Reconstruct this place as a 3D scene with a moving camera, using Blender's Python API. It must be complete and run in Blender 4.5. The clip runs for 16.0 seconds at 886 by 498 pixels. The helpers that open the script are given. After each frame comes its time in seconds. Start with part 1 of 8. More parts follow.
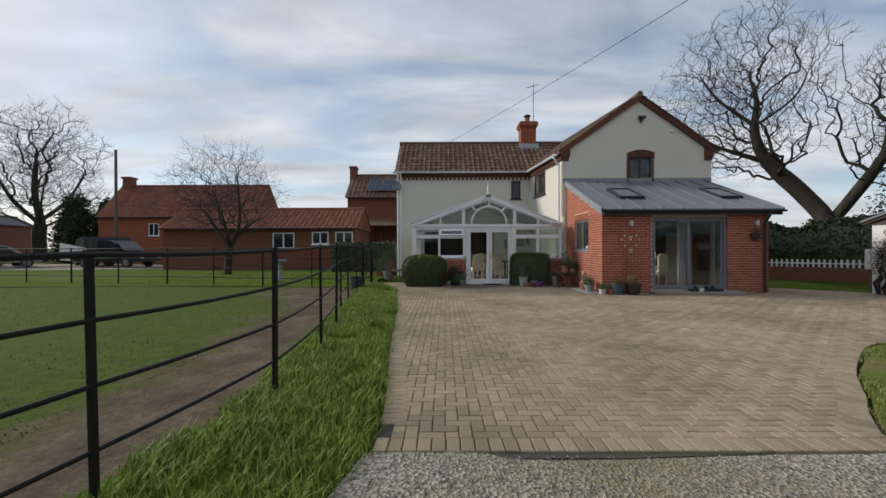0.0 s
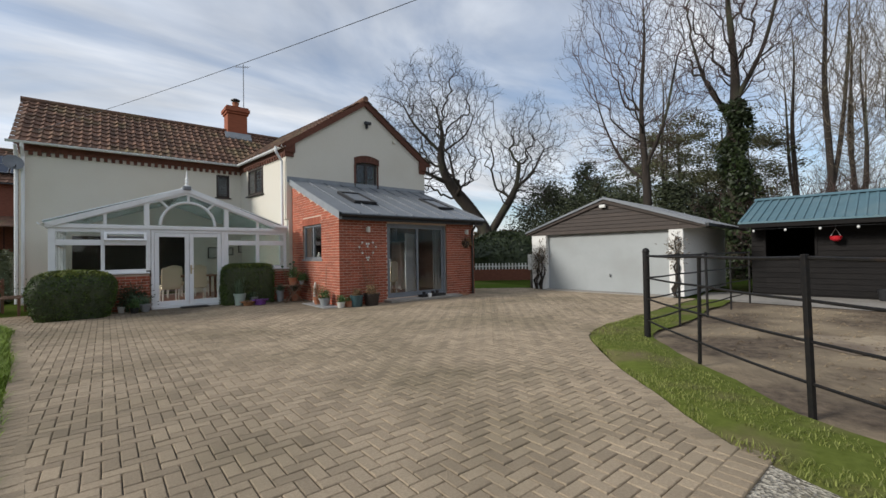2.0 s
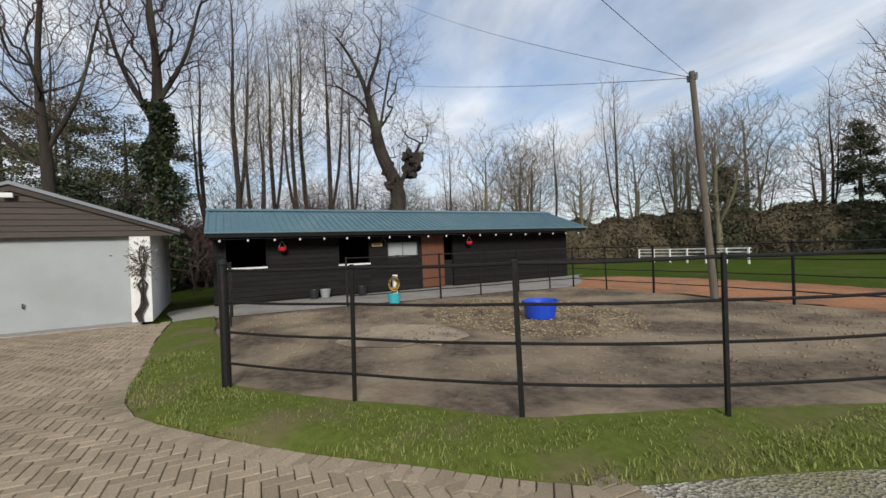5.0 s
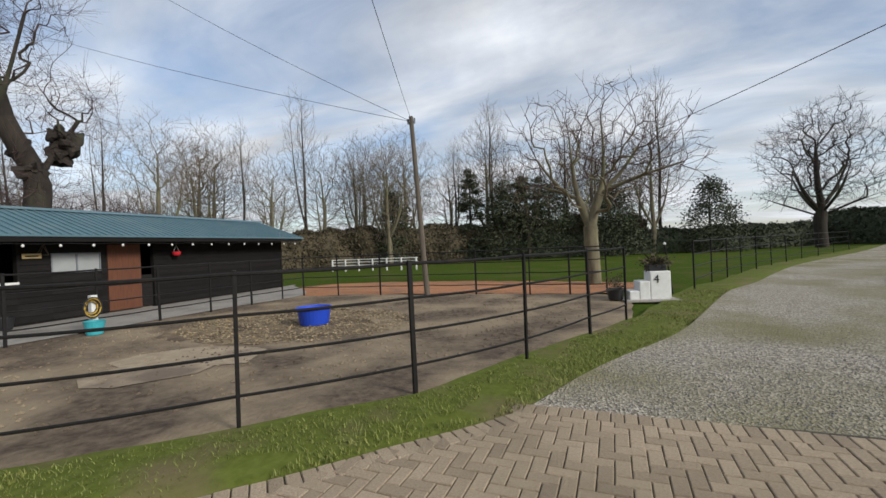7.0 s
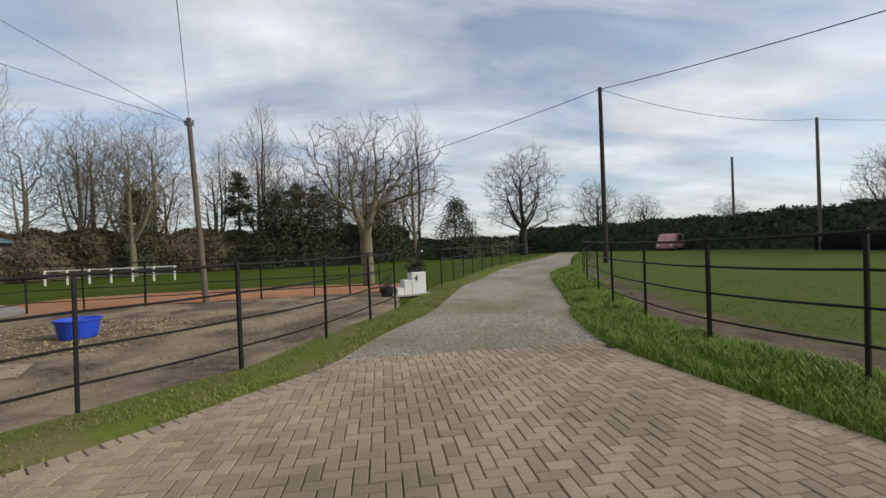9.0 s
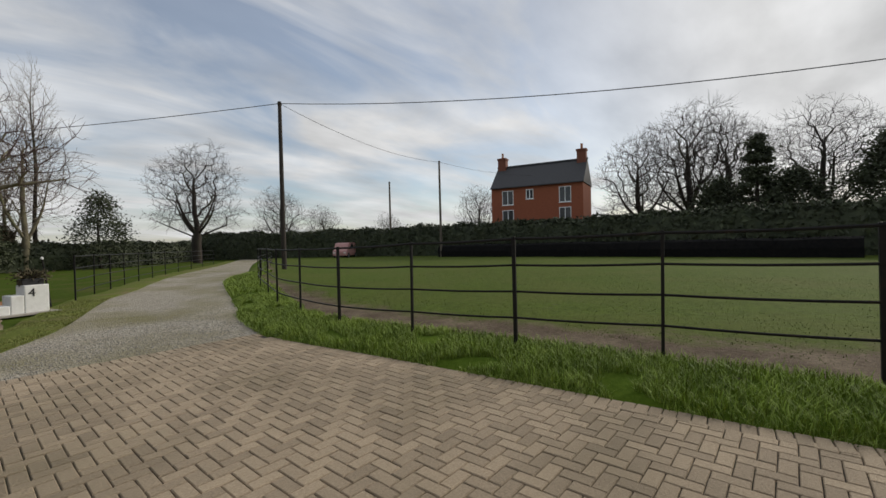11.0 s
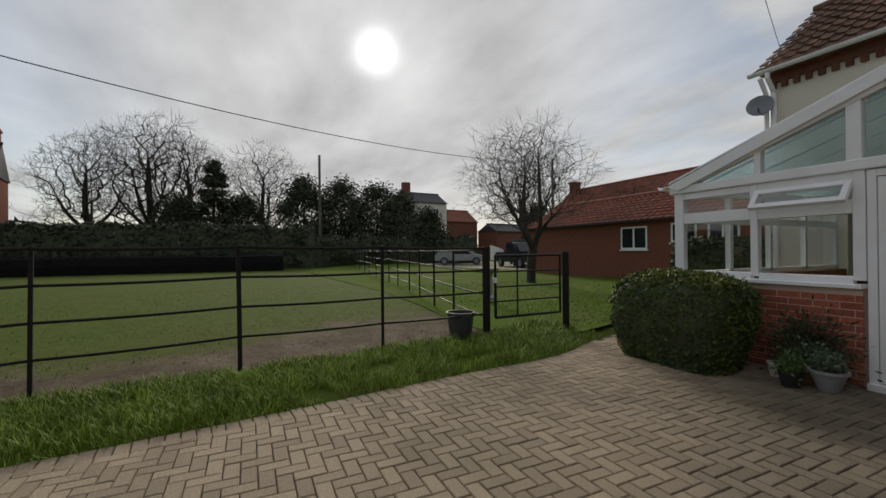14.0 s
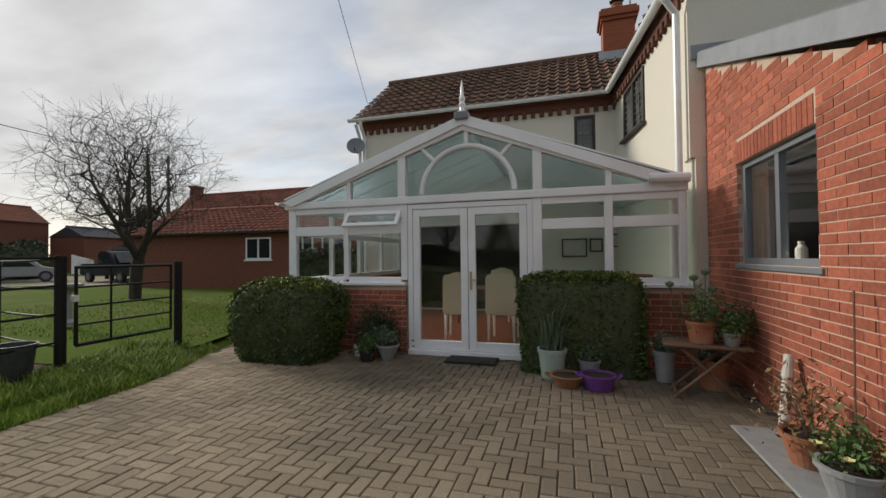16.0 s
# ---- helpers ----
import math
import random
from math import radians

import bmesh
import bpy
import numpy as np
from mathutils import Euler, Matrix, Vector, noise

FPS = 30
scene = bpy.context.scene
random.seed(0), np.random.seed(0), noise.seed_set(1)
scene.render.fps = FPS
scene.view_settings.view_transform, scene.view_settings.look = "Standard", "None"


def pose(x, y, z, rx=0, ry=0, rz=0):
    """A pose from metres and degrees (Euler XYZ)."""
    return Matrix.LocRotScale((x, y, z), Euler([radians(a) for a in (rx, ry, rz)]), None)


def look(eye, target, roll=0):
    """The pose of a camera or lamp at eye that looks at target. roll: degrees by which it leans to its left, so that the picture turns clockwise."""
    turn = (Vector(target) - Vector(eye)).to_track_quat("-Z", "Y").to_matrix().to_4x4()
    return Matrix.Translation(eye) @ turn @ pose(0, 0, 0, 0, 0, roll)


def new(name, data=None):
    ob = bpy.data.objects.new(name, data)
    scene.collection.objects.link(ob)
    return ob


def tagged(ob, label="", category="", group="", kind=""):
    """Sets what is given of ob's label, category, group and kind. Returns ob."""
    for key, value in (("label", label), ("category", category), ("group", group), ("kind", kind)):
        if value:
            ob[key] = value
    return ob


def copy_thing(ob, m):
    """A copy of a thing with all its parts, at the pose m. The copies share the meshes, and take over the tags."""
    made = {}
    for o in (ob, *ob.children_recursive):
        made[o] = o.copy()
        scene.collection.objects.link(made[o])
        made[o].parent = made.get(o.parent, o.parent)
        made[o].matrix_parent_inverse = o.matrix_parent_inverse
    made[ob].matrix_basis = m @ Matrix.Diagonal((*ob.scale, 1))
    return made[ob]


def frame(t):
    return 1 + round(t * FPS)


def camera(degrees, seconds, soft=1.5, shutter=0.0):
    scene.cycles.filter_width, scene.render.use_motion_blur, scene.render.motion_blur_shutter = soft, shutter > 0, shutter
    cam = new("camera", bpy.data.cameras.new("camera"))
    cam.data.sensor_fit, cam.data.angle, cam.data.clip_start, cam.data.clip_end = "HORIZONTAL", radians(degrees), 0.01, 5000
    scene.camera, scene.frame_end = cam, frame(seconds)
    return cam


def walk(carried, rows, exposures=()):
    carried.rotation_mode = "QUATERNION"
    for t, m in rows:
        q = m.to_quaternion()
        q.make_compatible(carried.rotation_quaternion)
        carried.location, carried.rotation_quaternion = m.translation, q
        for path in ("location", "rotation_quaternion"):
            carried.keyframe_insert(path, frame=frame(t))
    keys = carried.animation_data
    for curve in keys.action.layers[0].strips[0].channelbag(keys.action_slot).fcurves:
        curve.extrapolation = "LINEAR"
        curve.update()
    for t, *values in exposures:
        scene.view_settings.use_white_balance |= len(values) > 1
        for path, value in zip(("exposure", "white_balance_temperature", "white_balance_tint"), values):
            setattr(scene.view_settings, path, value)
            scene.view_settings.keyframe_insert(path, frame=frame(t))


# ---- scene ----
cam = camera(93.68, 16.0)
# seconds, x, y, z, pitch, roll, yaw
PATH = [
    (0.0, 0.000, 0.000, 1.373, -0.17, 0.16, 0.27),
    (0.5, -0.130, 0.558, 1.366, 0.18, 0.25, -10.80),
    (1.0, -0.244, 1.068, 1.357, 0.43, 0.32, -20.53),
    (1.5, -0.303, 1.571, 1.355, 0.61, 0.53, -29.68),
    (2.0, -0.178, 2.052, 1.356, 0.72, 0.92, -39.17),
    (2.5, 0.022, 2.529, 1.372, 0.64, 1.22, -50.17),
    (3.0, 0.252, 2.948, 1.411, 0.61, 1.53, -62.87),
    (3.5, 0.475, 3.397, 1.413, 0.36, 1.78, -76.50),
    (4.0, 0.726, 3.888, 1.401, 0.15, 2.08, -89.79),
    (4.5, 1.002, 4.341, 1.422, 0.07, 2.19, -102.15),
    (7.0, 2.352, 6.485, 1.420, -0.19, 2.56, -157.72),
    (7.5, 2.480, 6.930, 1.424, -0.09, 2.64, -166.20),
    (8.0, 2.506, 7.431, 1.404, -0.04, 2.53, -173.70),
    (8.2, 2.468, 7.608, 1.399, -0.16, 2.51, -176.29),
    (10.3, 2.571, 9.081, 1.418, -0.56, 1.75, -214.32),
    (10.5, 2.608, 9.201, 1.406, -0.60, 1.75, -218.76),
    (11.0, 2.687, 9.487, 1.386, -0.73, 1.45, -229.91),
    (11.5, 2.666, 9.675, 1.393, -0.68, 1.11, -241.34),
    (12.0, 2.631, 9.828, 1.405, -0.66, 0.88, -252.75),
    (12.5, 2.620, 9.966, 1.407, -0.51, 0.73, -263.74),
    (13.0, 2.623, 10.092, 1.395, -0.39, 0.66, -274.10),
    (13.5, 2.674, 10.153, 1.394, -0.11, 0.62, -284.33),
    (14.0, 2.684, 10.152, 1.392, 0.18, 0.58, -295.21),
    (14.5, 2.750, 10.172, 1.390, 0.48, 0.59, -306.78),
    (15.0, 2.834, 10.182, 1.380, 0.74, 0.55, -318.86),
    (15.5, 2.917, 10.132, 1.374, 0.91, 0.53, -331.27),
    (16.0, 2.973, 10.014, 1.375, 1.09, 0.65, -343.45),
]
walk(cam, [(t, pose(x, y, z, 90 + pitch, roll, yaw)) for t, x, y, z, pitch, roll, yaw in PATH],
     exposures=[(0.0, -0.25, 6150, 10), (2.0, -0.05, 6150, 10), (8.0, -0.1, 6200, 10), (10.5, -0.25, 6500, 10), (12.5, -0.48, 6600, 10), (13.5, -0.56, 6600, 10), (14.5, -0.52, 6600, 10), (16.0, -0.24, 6600, 10)])

# ---- light ----
SUN = Vector((-0.87, 0.255, 0.43)).normalized()
world = bpy.data.worlds.new("sky")
scene.world = world
world.use_nodes = True
wt = world.node_tree
wt.nodes.clear()


def wmath(op, a, b=None):
    n = wt.nodes.new("ShaderNodeMath")
    n.operation = op
    for i, v in enumerate((a, b)):
        if v is None:
            continue
        if isinstance(v, (int, float)):
            n.inputs[i].default_value = v
        else:
            wt.links.new(v, n.inputs[i])
    return n.outputs[0]


w_out = wt.nodes.new("ShaderNodeOutputWorld")
w_bg = wt.nodes.new("ShaderNodeBackground")
w_sky = wt.nodes.new("ShaderNodeTexSky")
w_sky.sky_type = "NISHITA"
w_sky.sun_disc = False
w_sky.sun_elevation = math.asin(SUN.z)
w_sky.sun_rotation = math.atan2(SUN.x, SUN.y)
w_sky.air_density, w_sky.dust_density, w_sky.ozone_density = 1.0, 1.0, 1.5
w_co = wt.nodes.new("ShaderNodeTexCoord")
w_sep = wt.nodes.new("ShaderNodeSeparateXYZ")
wt.links.new(w_co.outputs["Generated"], w_sep.inputs[0])
up = wmath("MAXIMUM", w_sep.outputs[2], 0.0)
deep = wmath("ADD", up, 0.16)
w_com = wt.nodes.new("ShaderNodeCombineXYZ")
wt.links.new(wmath("DIVIDE", w_sep.outputs[0], deep), w_com.inputs[0])
wt.links.new(wmath("MULTIPLY", wmath("DIVIDE", w_sep.outputs[1], deep), 1.9), w_com.inputs[1])
w_noise = wt.nodes.new("ShaderNodeTexNoise")
w_noise.inputs["Scale"].default_value = 0.75
w_noise.inputs["Detail"].default_value = 7.0
w_noise.inputs["Roughness"].default_value = 0.55
w_noise.inputs["Distortion"].default_value = 0.6
wt.links.new(w_com.outputs[0], w_noise.inputs["Vector"])
w_ramp = wt.nodes.new("ShaderNodeValToRGB")
w_ramp.color_ramp.elements[0].position, w_ramp.color_ramp.elements[1].position = 0.36, 0.62
w_ramp.color_ramp.elements[0].color = (0.25, 0.25, 0.25, 1)
wt.links.new(w_noise.outputs["Fac"], w_ramp.inputs[0])
# a veil of cloud, thicker and brighter towards the sun
w_dot = wt.nodes.new("ShaderNodeVectorMath")
w_dot.operation = "DOT_PRODUCT"
wt.links.new(w_co.outputs["Generated"], w_dot.inputs[0])
w_dot.inputs[1].default_value = SUN
near_sun = wmath("MAXIMUM", w_dot.outputs["Value"], 0.0)
halo = wmath("ADD", wmath("MULTIPLY", wmath("POWER", near_sun, 20.0), 0.3), wmath("ADD", wmath("MULTIPLY", wmath("POWER", near_sun, 1500.0), 11.0), wmath("MULTIPLY", wmath("POWER", near_sun, 160.0), 1.6)))
w_noise2 = wt.nodes.new("ShaderNodeTexNoise")
w_noise2.inputs["Scale"].default_value = 1.4
w_noise2.inputs["Detail"].default_value = 6.0
wt.links.new(w_com.outputs[0], w_noise2.inputs["Vector"])
shade = wmath("ADD", 2.3, wmath("MULTIPLY", w_noise2.outputs["Fac"], 6.6))
bright = wmath("ADD", shade, halo)
w_cl = wt.nodes.new("ShaderNodeMix")
w_cl.data_type = "RGBA"
veil = wmath("MAXIMUM", w_ramp.outputs["Color"], wmath("MINIMUM", wmath("MULTIPLY", wmath("POWER", near_sun, 3.0), 1.15), 1.0))
wt.links.new(veil, w_cl.inputs["Factor"])
wt.links.new(w_sky.outputs[0], w_cl.inputs["A"])
w_tint = wt.nodes.new("ShaderNodeMix")
w_tint.data_type, w_tint.blend_type = "RGBA", "MULTIPLY"
w_tint.inputs["Factor"].default_value = 1.0
w_tint.inputs["A"].default_value = (0.97, 0.98, 0.99, 1)
wt.links.new(bright, w_tint.inputs["B"])
wt.links.new(w_tint.outputs["Result"], w_cl.inputs["B"])
wt.links.new(w_cl.outputs["Result"], w_bg.inputs["Color"])
w_bg.inputs["Strength"].default_value = 0.148
wt.links.new(w_bg.outputs[0], w_out.inputs[0])

sun = new("sun", bpy.data.lights.new("sun", "SUN"))
sun.data.energy, sun.data.angle, sun.data.color = 3.1, radians(12), (1.0, 0.93, 0.82)
sun.matrix_world = look((0, 0, 30), Vector((0, 0, 30)) - SUN)
scene.view_settings.exposure = 0.0

# ---- materials ----
def mat(name, a, b=None, rough=0.8, metal=0.0, scale=8.0, bump=0.0, bscale=None, spread=(0.35, 0.65), vary=0.0, island=0.0,
        kind="noise", c=None, cscale=0.6, cspread=(0.5, 0.7), stretch=(1, 1, 1), coords="Object", spec=0.5):
    """A procedural surface: two colours by fine noise, a third by broad stains, relief, and a spread from piece to piece."""
    m = bpy.data.materials.new(name)
    m.use_nodes = True
    t = m.node_tree
    n, l = t.nodes, t.links
    p = n["Principled BSDF"]
    p.inputs["Roughness"].default_value = rough
    p.inputs["Metallic"].default_value = metal
    p.inputs["Specular IOR Level"].default_value = spec
    b = b or tuple(v * 0.8 for v in a)
    if coords == "World":
        co = n.new("ShaderNodeNewGeometry").outputs["Position"]
    else:
        co = n.new("ShaderNodeTexCoord").outputs["Object"]
    mp = n.new("ShaderNodeMapping")
    mp.inputs["Scale"].default_value = stretch
    l.new(co, mp.inputs["Vector"])
    if kind == "voronoi":
        tx = n.new("ShaderNodeTexVoronoi")
        tx.inputs["Scale"].default_value = scale
        fac = tx.outputs["Distance"]
        src = n.new("ShaderNodeSeparateColor")
        l.new(tx.outputs["Color"], src.inputs[0])
        fac = src.outputs[0]
        relief = tx.outputs["Distance"]
    else:
        tx = n.new("ShaderNodeTexNoise")
        tx.inputs["Scale"].default_value = scale
        tx.inputs["Detail"].default_value = 6
        tx.inputs["Roughness"].default_value = 0.65
        fac = relief = tx.outputs["Fac"]
    l.new(mp.outputs[0], tx.inputs["Vector"])
    rp = n.new("ShaderNodeValToRGB")
    rp.color_ramp.elements[0].position, rp.color_ramp.elements[1].position = spread
    rp.color_ramp.elements[0].color = (*a, 1)
    rp.color_ramp.elements[1].color = (*b, 1)
    l.new(fac, rp.inputs[0])
    col = rp.outputs[0]
    if c:
        t2 = n.new("ShaderNodeTexNoise")
        t2.inputs["Scale"].default_value = cscale
        t2.inputs["Detail"].default_value = 5
        l.new(mp.outputs[0], t2.inputs["Vector"])
        r2 = n.new("ShaderNodeValToRGB")
        r2.color_ramp.elements[0].position, r2.color_ramp.elements[1].position = cspread
        l.new(t2.outputs["Fac"], r2.inputs[0])
        mx = n.new("ShaderNodeMix")
        mx.data_type = "RGBA"
        l.new(r2.outputs[0], mx.inputs["Factor"])
        l.new(col, mx.inputs["A"])
        mx.inputs["B"].default_value = (*c, 1)
        col = mx.outputs["Result"]
    for amount, node, out in ((vary, "ShaderNodeObjectInfo", "Random"), (island, "ShaderNodeNewGeometry", "Random Per Island")):
        if amount:
            o = n.new(node)
            mr = n.new("ShaderNodeMapRange")
            mr.inputs["To Min"].default_value, mr.inputs["To Max"].default_value = 1 - amount, 1 + amount
            l.new(o.outputs[out], mr.inputs["Value"])
            hs = n.new("ShaderNodeHueSaturation")
            l.new(mr.outputs[0], hs.inputs["Value"])
            l.new(col, hs.inputs["Color"])
            col = hs.outputs[0]
    l.new(col, p.inputs["Base Color"])
    if bump:
        bp = n.new("ShaderNodeBump")
        bp.inputs["Strength"].default_value = bump
        bp.inputs["Distance"].default_value = 0.02
        src = relief
        if bscale:
            t3 = n.new("ShaderNodeTexNoise")
            t3.inputs["Scale"].default_value = bscale
            t3.inputs["Detail"].default_value = 5
            l.new(mp.outputs[0], t3.inputs["Vector"])
            src = t3.outputs["Fac"]
        l.new(src, bp.inputs["Height"])
        l.new(bp.outputs[0], p.inputs["Normal"])
    return m


def glass(name, tint, rough=0.0):
    m = bpy.data.materials.new(name)
    m.use_nodes = True
    p = m.node_tree.nodes["Principled BSDF"]
    p.inputs["Base Color"].default_value = (*tint, 1)
    p.inputs["Roughness"].default_value = rough
    p.inputs["Transmission Weight"].default_value = 1.0
    p.inputs["IOR"].default_value = 1.45
    return m


M_PAVER = mat("block_paving", (0.40, 0.318, 0.22), (0.305, 0.236, 0.16), 0.88, scale=60, bump=0.65, vary=0.16, island=0.18, spec=0.35, c=(0.235, 0.188, 0.122), cscale=0.55, cspread=(0.44, 0.68), coords="World")


def damp_shade_patch(m, cx, cy, rx, ry, dark):
    """A ragged patch of blocks round (cx, cy), darkened for damp and painted-in soft shade."""
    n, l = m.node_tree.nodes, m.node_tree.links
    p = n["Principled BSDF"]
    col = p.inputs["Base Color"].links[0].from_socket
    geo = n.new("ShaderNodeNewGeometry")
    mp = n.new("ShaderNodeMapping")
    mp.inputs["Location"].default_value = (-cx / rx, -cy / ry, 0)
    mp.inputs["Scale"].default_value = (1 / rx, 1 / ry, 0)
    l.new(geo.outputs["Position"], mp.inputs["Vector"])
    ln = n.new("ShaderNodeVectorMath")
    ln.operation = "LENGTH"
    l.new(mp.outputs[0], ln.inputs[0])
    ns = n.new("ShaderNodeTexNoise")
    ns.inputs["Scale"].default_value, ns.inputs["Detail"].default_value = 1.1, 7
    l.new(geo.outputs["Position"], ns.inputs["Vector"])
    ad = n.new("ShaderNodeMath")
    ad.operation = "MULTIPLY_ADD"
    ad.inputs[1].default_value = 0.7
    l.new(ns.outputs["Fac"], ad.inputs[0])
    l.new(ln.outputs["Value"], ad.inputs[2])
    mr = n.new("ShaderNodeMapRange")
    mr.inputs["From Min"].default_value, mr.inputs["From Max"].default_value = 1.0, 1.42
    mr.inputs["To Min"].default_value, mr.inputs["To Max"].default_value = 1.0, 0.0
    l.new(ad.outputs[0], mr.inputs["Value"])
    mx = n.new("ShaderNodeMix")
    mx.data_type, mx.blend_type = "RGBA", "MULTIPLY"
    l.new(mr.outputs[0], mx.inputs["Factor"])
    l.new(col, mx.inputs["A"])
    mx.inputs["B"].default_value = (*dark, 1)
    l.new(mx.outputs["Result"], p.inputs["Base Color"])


# paving before the conservatory: damp, with the soft shade there painted in too
damp_shade_patch(M_PAVER, 3.2, 15.0, 4.0, 3.4, (0.52, 0.54, 0.56))
M_JOINT = mat("jointing_sand", (0.095, 0.08, 0.062), (0.058, 0.049, 0.039), 0.95, scale=90, bump=0.4, c=(0.07, 0.085, 0.03), cscale=0.8)
M_GRAVEL = mat("gravel", (0.50, 0.455, 0.37), (0.17, 0.15, 0.118), 0.95, spec=0.2, scale=48, bump=0.8, kind="voronoi", spread=(0.1, 0.95), c=(0.22, 0.20, 0.105), cscale=0.42, cspread=(0.42, 0.66))
M_PEBBLE = mat("pebble", (0.32, 0.30, 0.27), (0.18, 0.17, 0.155), 0.9, scale=30, island=0.4)
M_GRASS = mat("grass_ground", (0.092, 0.142, 0.017), (0.06, 0.10, 0.010), 1.0, spec=0.04, scale=14, bump=0.6, c=(0.12, 0.13, 0.04), cscale=0.35)
M_FIELD = mat("field_grass", (0.068, 0.10, 0.014), (0.042, 0.068, 0.008), 1.0, spec=0.03, scale=9, bump=0.35, c=(0.095, 0.09, 0.03), cscale=0.5, cspread=(0.5, 0.75))


def paddock_material():
    """Grazed grass that gives way to trodden mud where the wear is high, in ragged patches."""
    m = bpy.data.materials.new("paddock_turf")
    m.use_nodes = True
    n, l = m.node_tree.nodes, m.node_tree.links
    p = n["Principled BSDF"]
    p.inputs["Roughness"].default_value = 0.95
    p.inputs["Specular IOR Level"].default_value = 0.08
    co = n.new("ShaderNodeNewGeometry").outputs["Position"]

    def tex(scale, detail=6, rough=0.6):
        t = n.new("ShaderNodeTexNoise")
        t.inputs["Scale"].default_value, t.inputs["Detail"].default_value, t.inputs["Roughness"].default_value = scale, detail, rough
        l.new(co, t.inputs["Vector"])
        return t.outputs["Fac"]

    def ramp(fac, stops):
        r = n.new("ShaderNodeValToRGB")
        while len(r.color_ramp.elements) < len(stops):
            r.color_ramp.elements.new(0.5)
        for e, (at, c) in zip(r.color_ramp.elements, stops):
            e.position, e.color = at, (*c, 1)
        l.new(fac, r.inputs[0])
        return r.outputs[0]

    def blend(fac, a, b):
        x = n.new("ShaderNodeMix")
        x.data_type = "RGBA"
        l.new(fac, x.inputs["Factor"])
        l.new(a, x.inputs["A"])
        l.new(b, x.inputs["B"])
        return x.outputs["Result"]

    def calc(op, a, b):
        x = n.new("ShaderNodeMath")
        x.operation = op
        x.use_clamp = op == "SUBTRACT"
        for k, v in enumerate((a, b)):
            if isinstance(v, (int, float)):
                x.inputs[k].default_value = v
            else:
                l.new(v, x.inputs[k])
        return x.outputs[0]

    grass = blend(ramp(tex(0.35), ((0.42, (0, 0, 0)), (0.70, (0.6, 0.6, 0.6)))), ramp(tex(7, 8, 0.75), ((0.32, (0.045, 0.069, 0.010)), (0.68, (0.10, 0.138, 0.020)))), ramp(tex(16, 6, 0.7), ((0.3, (0.06, 0.074, 0.015)), (0.7, (0.14, 0.138, 0.042)))))
    mud = blend(ramp(tex(1.6), ((0.4, (0, 0, 0)), (0.65, (1, 1, 1)))), ramp(tex(11, 7, 0.75), ((0.3, (0.05, 0.037, 0.026)), (0.7, (0.15, 0.112, 0.078)))), ramp(tex(18, 6, 0.7), ((0.3, (0.10, 0.078, 0.052)), (0.7, (0.235, 0.185, 0.13)))))
    at = n.new("ShaderNodeAttribute")
    at.attribute_name = "wear"
    ragged = calc("ADD", calc("MULTIPLY", tex(1.1, 4), 0.9), calc("MULTIPLY", tex(5.5, 5), 0.8))
    bare = calc("SUBTRACT", calc("ADD", at.outputs["Fac"], calc("MULTIPLY", calc("SUBTRACT", ragged, 0.45), 1.1)), 0.62)
    l.new(blend(ramp(bare, ((0.0, (0, 0, 0)), (0.45, (1, 1, 1)))), grass, mud), p.inputs["Base Color"])
    bp = n.new("ShaderNodeBump")
    bp.inputs["Strength"].default_value, bp.inputs["Distance"].default_value = 0.9, 0.03
    l.new(tex(13, 6, 0.7), bp.inputs["Height"])
    l.new(bp.outputs[0], p.inputs["Normal"])
    return m


M_PADDOCK = paddock_material()
M_BLADE = mat("grass_blade", (0.245, 0.335, 0.038), (0.14, 0.205, 0.023), 0.7, scale=2.5, island=0.35)
M_BLADE3 = mat("grazed_blade", (0.11, 0.145, 0.03), (0.07, 0.10, 0.018), 0.8, scale=2.5, spec=0.2, island=0.35)
M_BLADE2 = mat("grass_blade_worn", (0.215, 0.232, 0.054), (0.14, 0.16, 0.034), 0.75, scale=2.5, island=0.35)
M_MUD = mat("mud", (0.185, 0.14, 0.098), (0.06, 0.045, 0.032), 0.9, spec=0.2, scale=8, bump=1.0, bscale=16, spread=(0.3, 0.7), c=(0.28, 0.22, 0.145), cscale=0.6, cspread=(0.43, 0.6))
M_SAND = mat("pale_sand", (0.38, 0.305, 0.205), (0.27, 0.21, 0.14), 0.95, scale=5, bump=0.5, bscale=14, c=(0.17, 0.127, 0.09), cscale=1.1, cspread=(0.5, 0.66))
M_WORN = mat("worn_grass_ground", (0.125, 0.15, 0.03), (0.085, 0.105, 0.018), 0.95, spec=0.1, scale=10, bump=0.5, c=(0.16, 0.125, 0.07), cscale=1.1, cspread=(0.5, 0.72))
M_STRAWMUD = mat("straw_over_mud", (0.155, 0.117, 0.082), (0.27, 0.212, 0.13), 0.95, spec=0.1, scale=4, bump=0.8, bscale=14, spread=(0.45, 0.62), c=(0.10, 0.073, 0.053), cscale=0.9, cspread=(0.5, 0.66))
M_STRAW = mat("straw", (0.36, 0.285, 0.16), (0.23, 0.18, 0.105), 0.9, scale=10, island=0.3)
M_BARK_CHIP = mat("orange_bark_chip", (0.46, 0.21, 0.09), (0.30, 0.125, 0.05), 0.95, scale=16, bump=0.9, c=(0.22, 0.12, 0.07), cscale=1.2)
M_CONCRETE = mat("concrete", (0.36, 0.33, 0.29), (0.27, 0.25, 0.22), 0.9, scale=9, bump=0.25, c=(0.22, 0.20, 0.17), cscale=0.9)
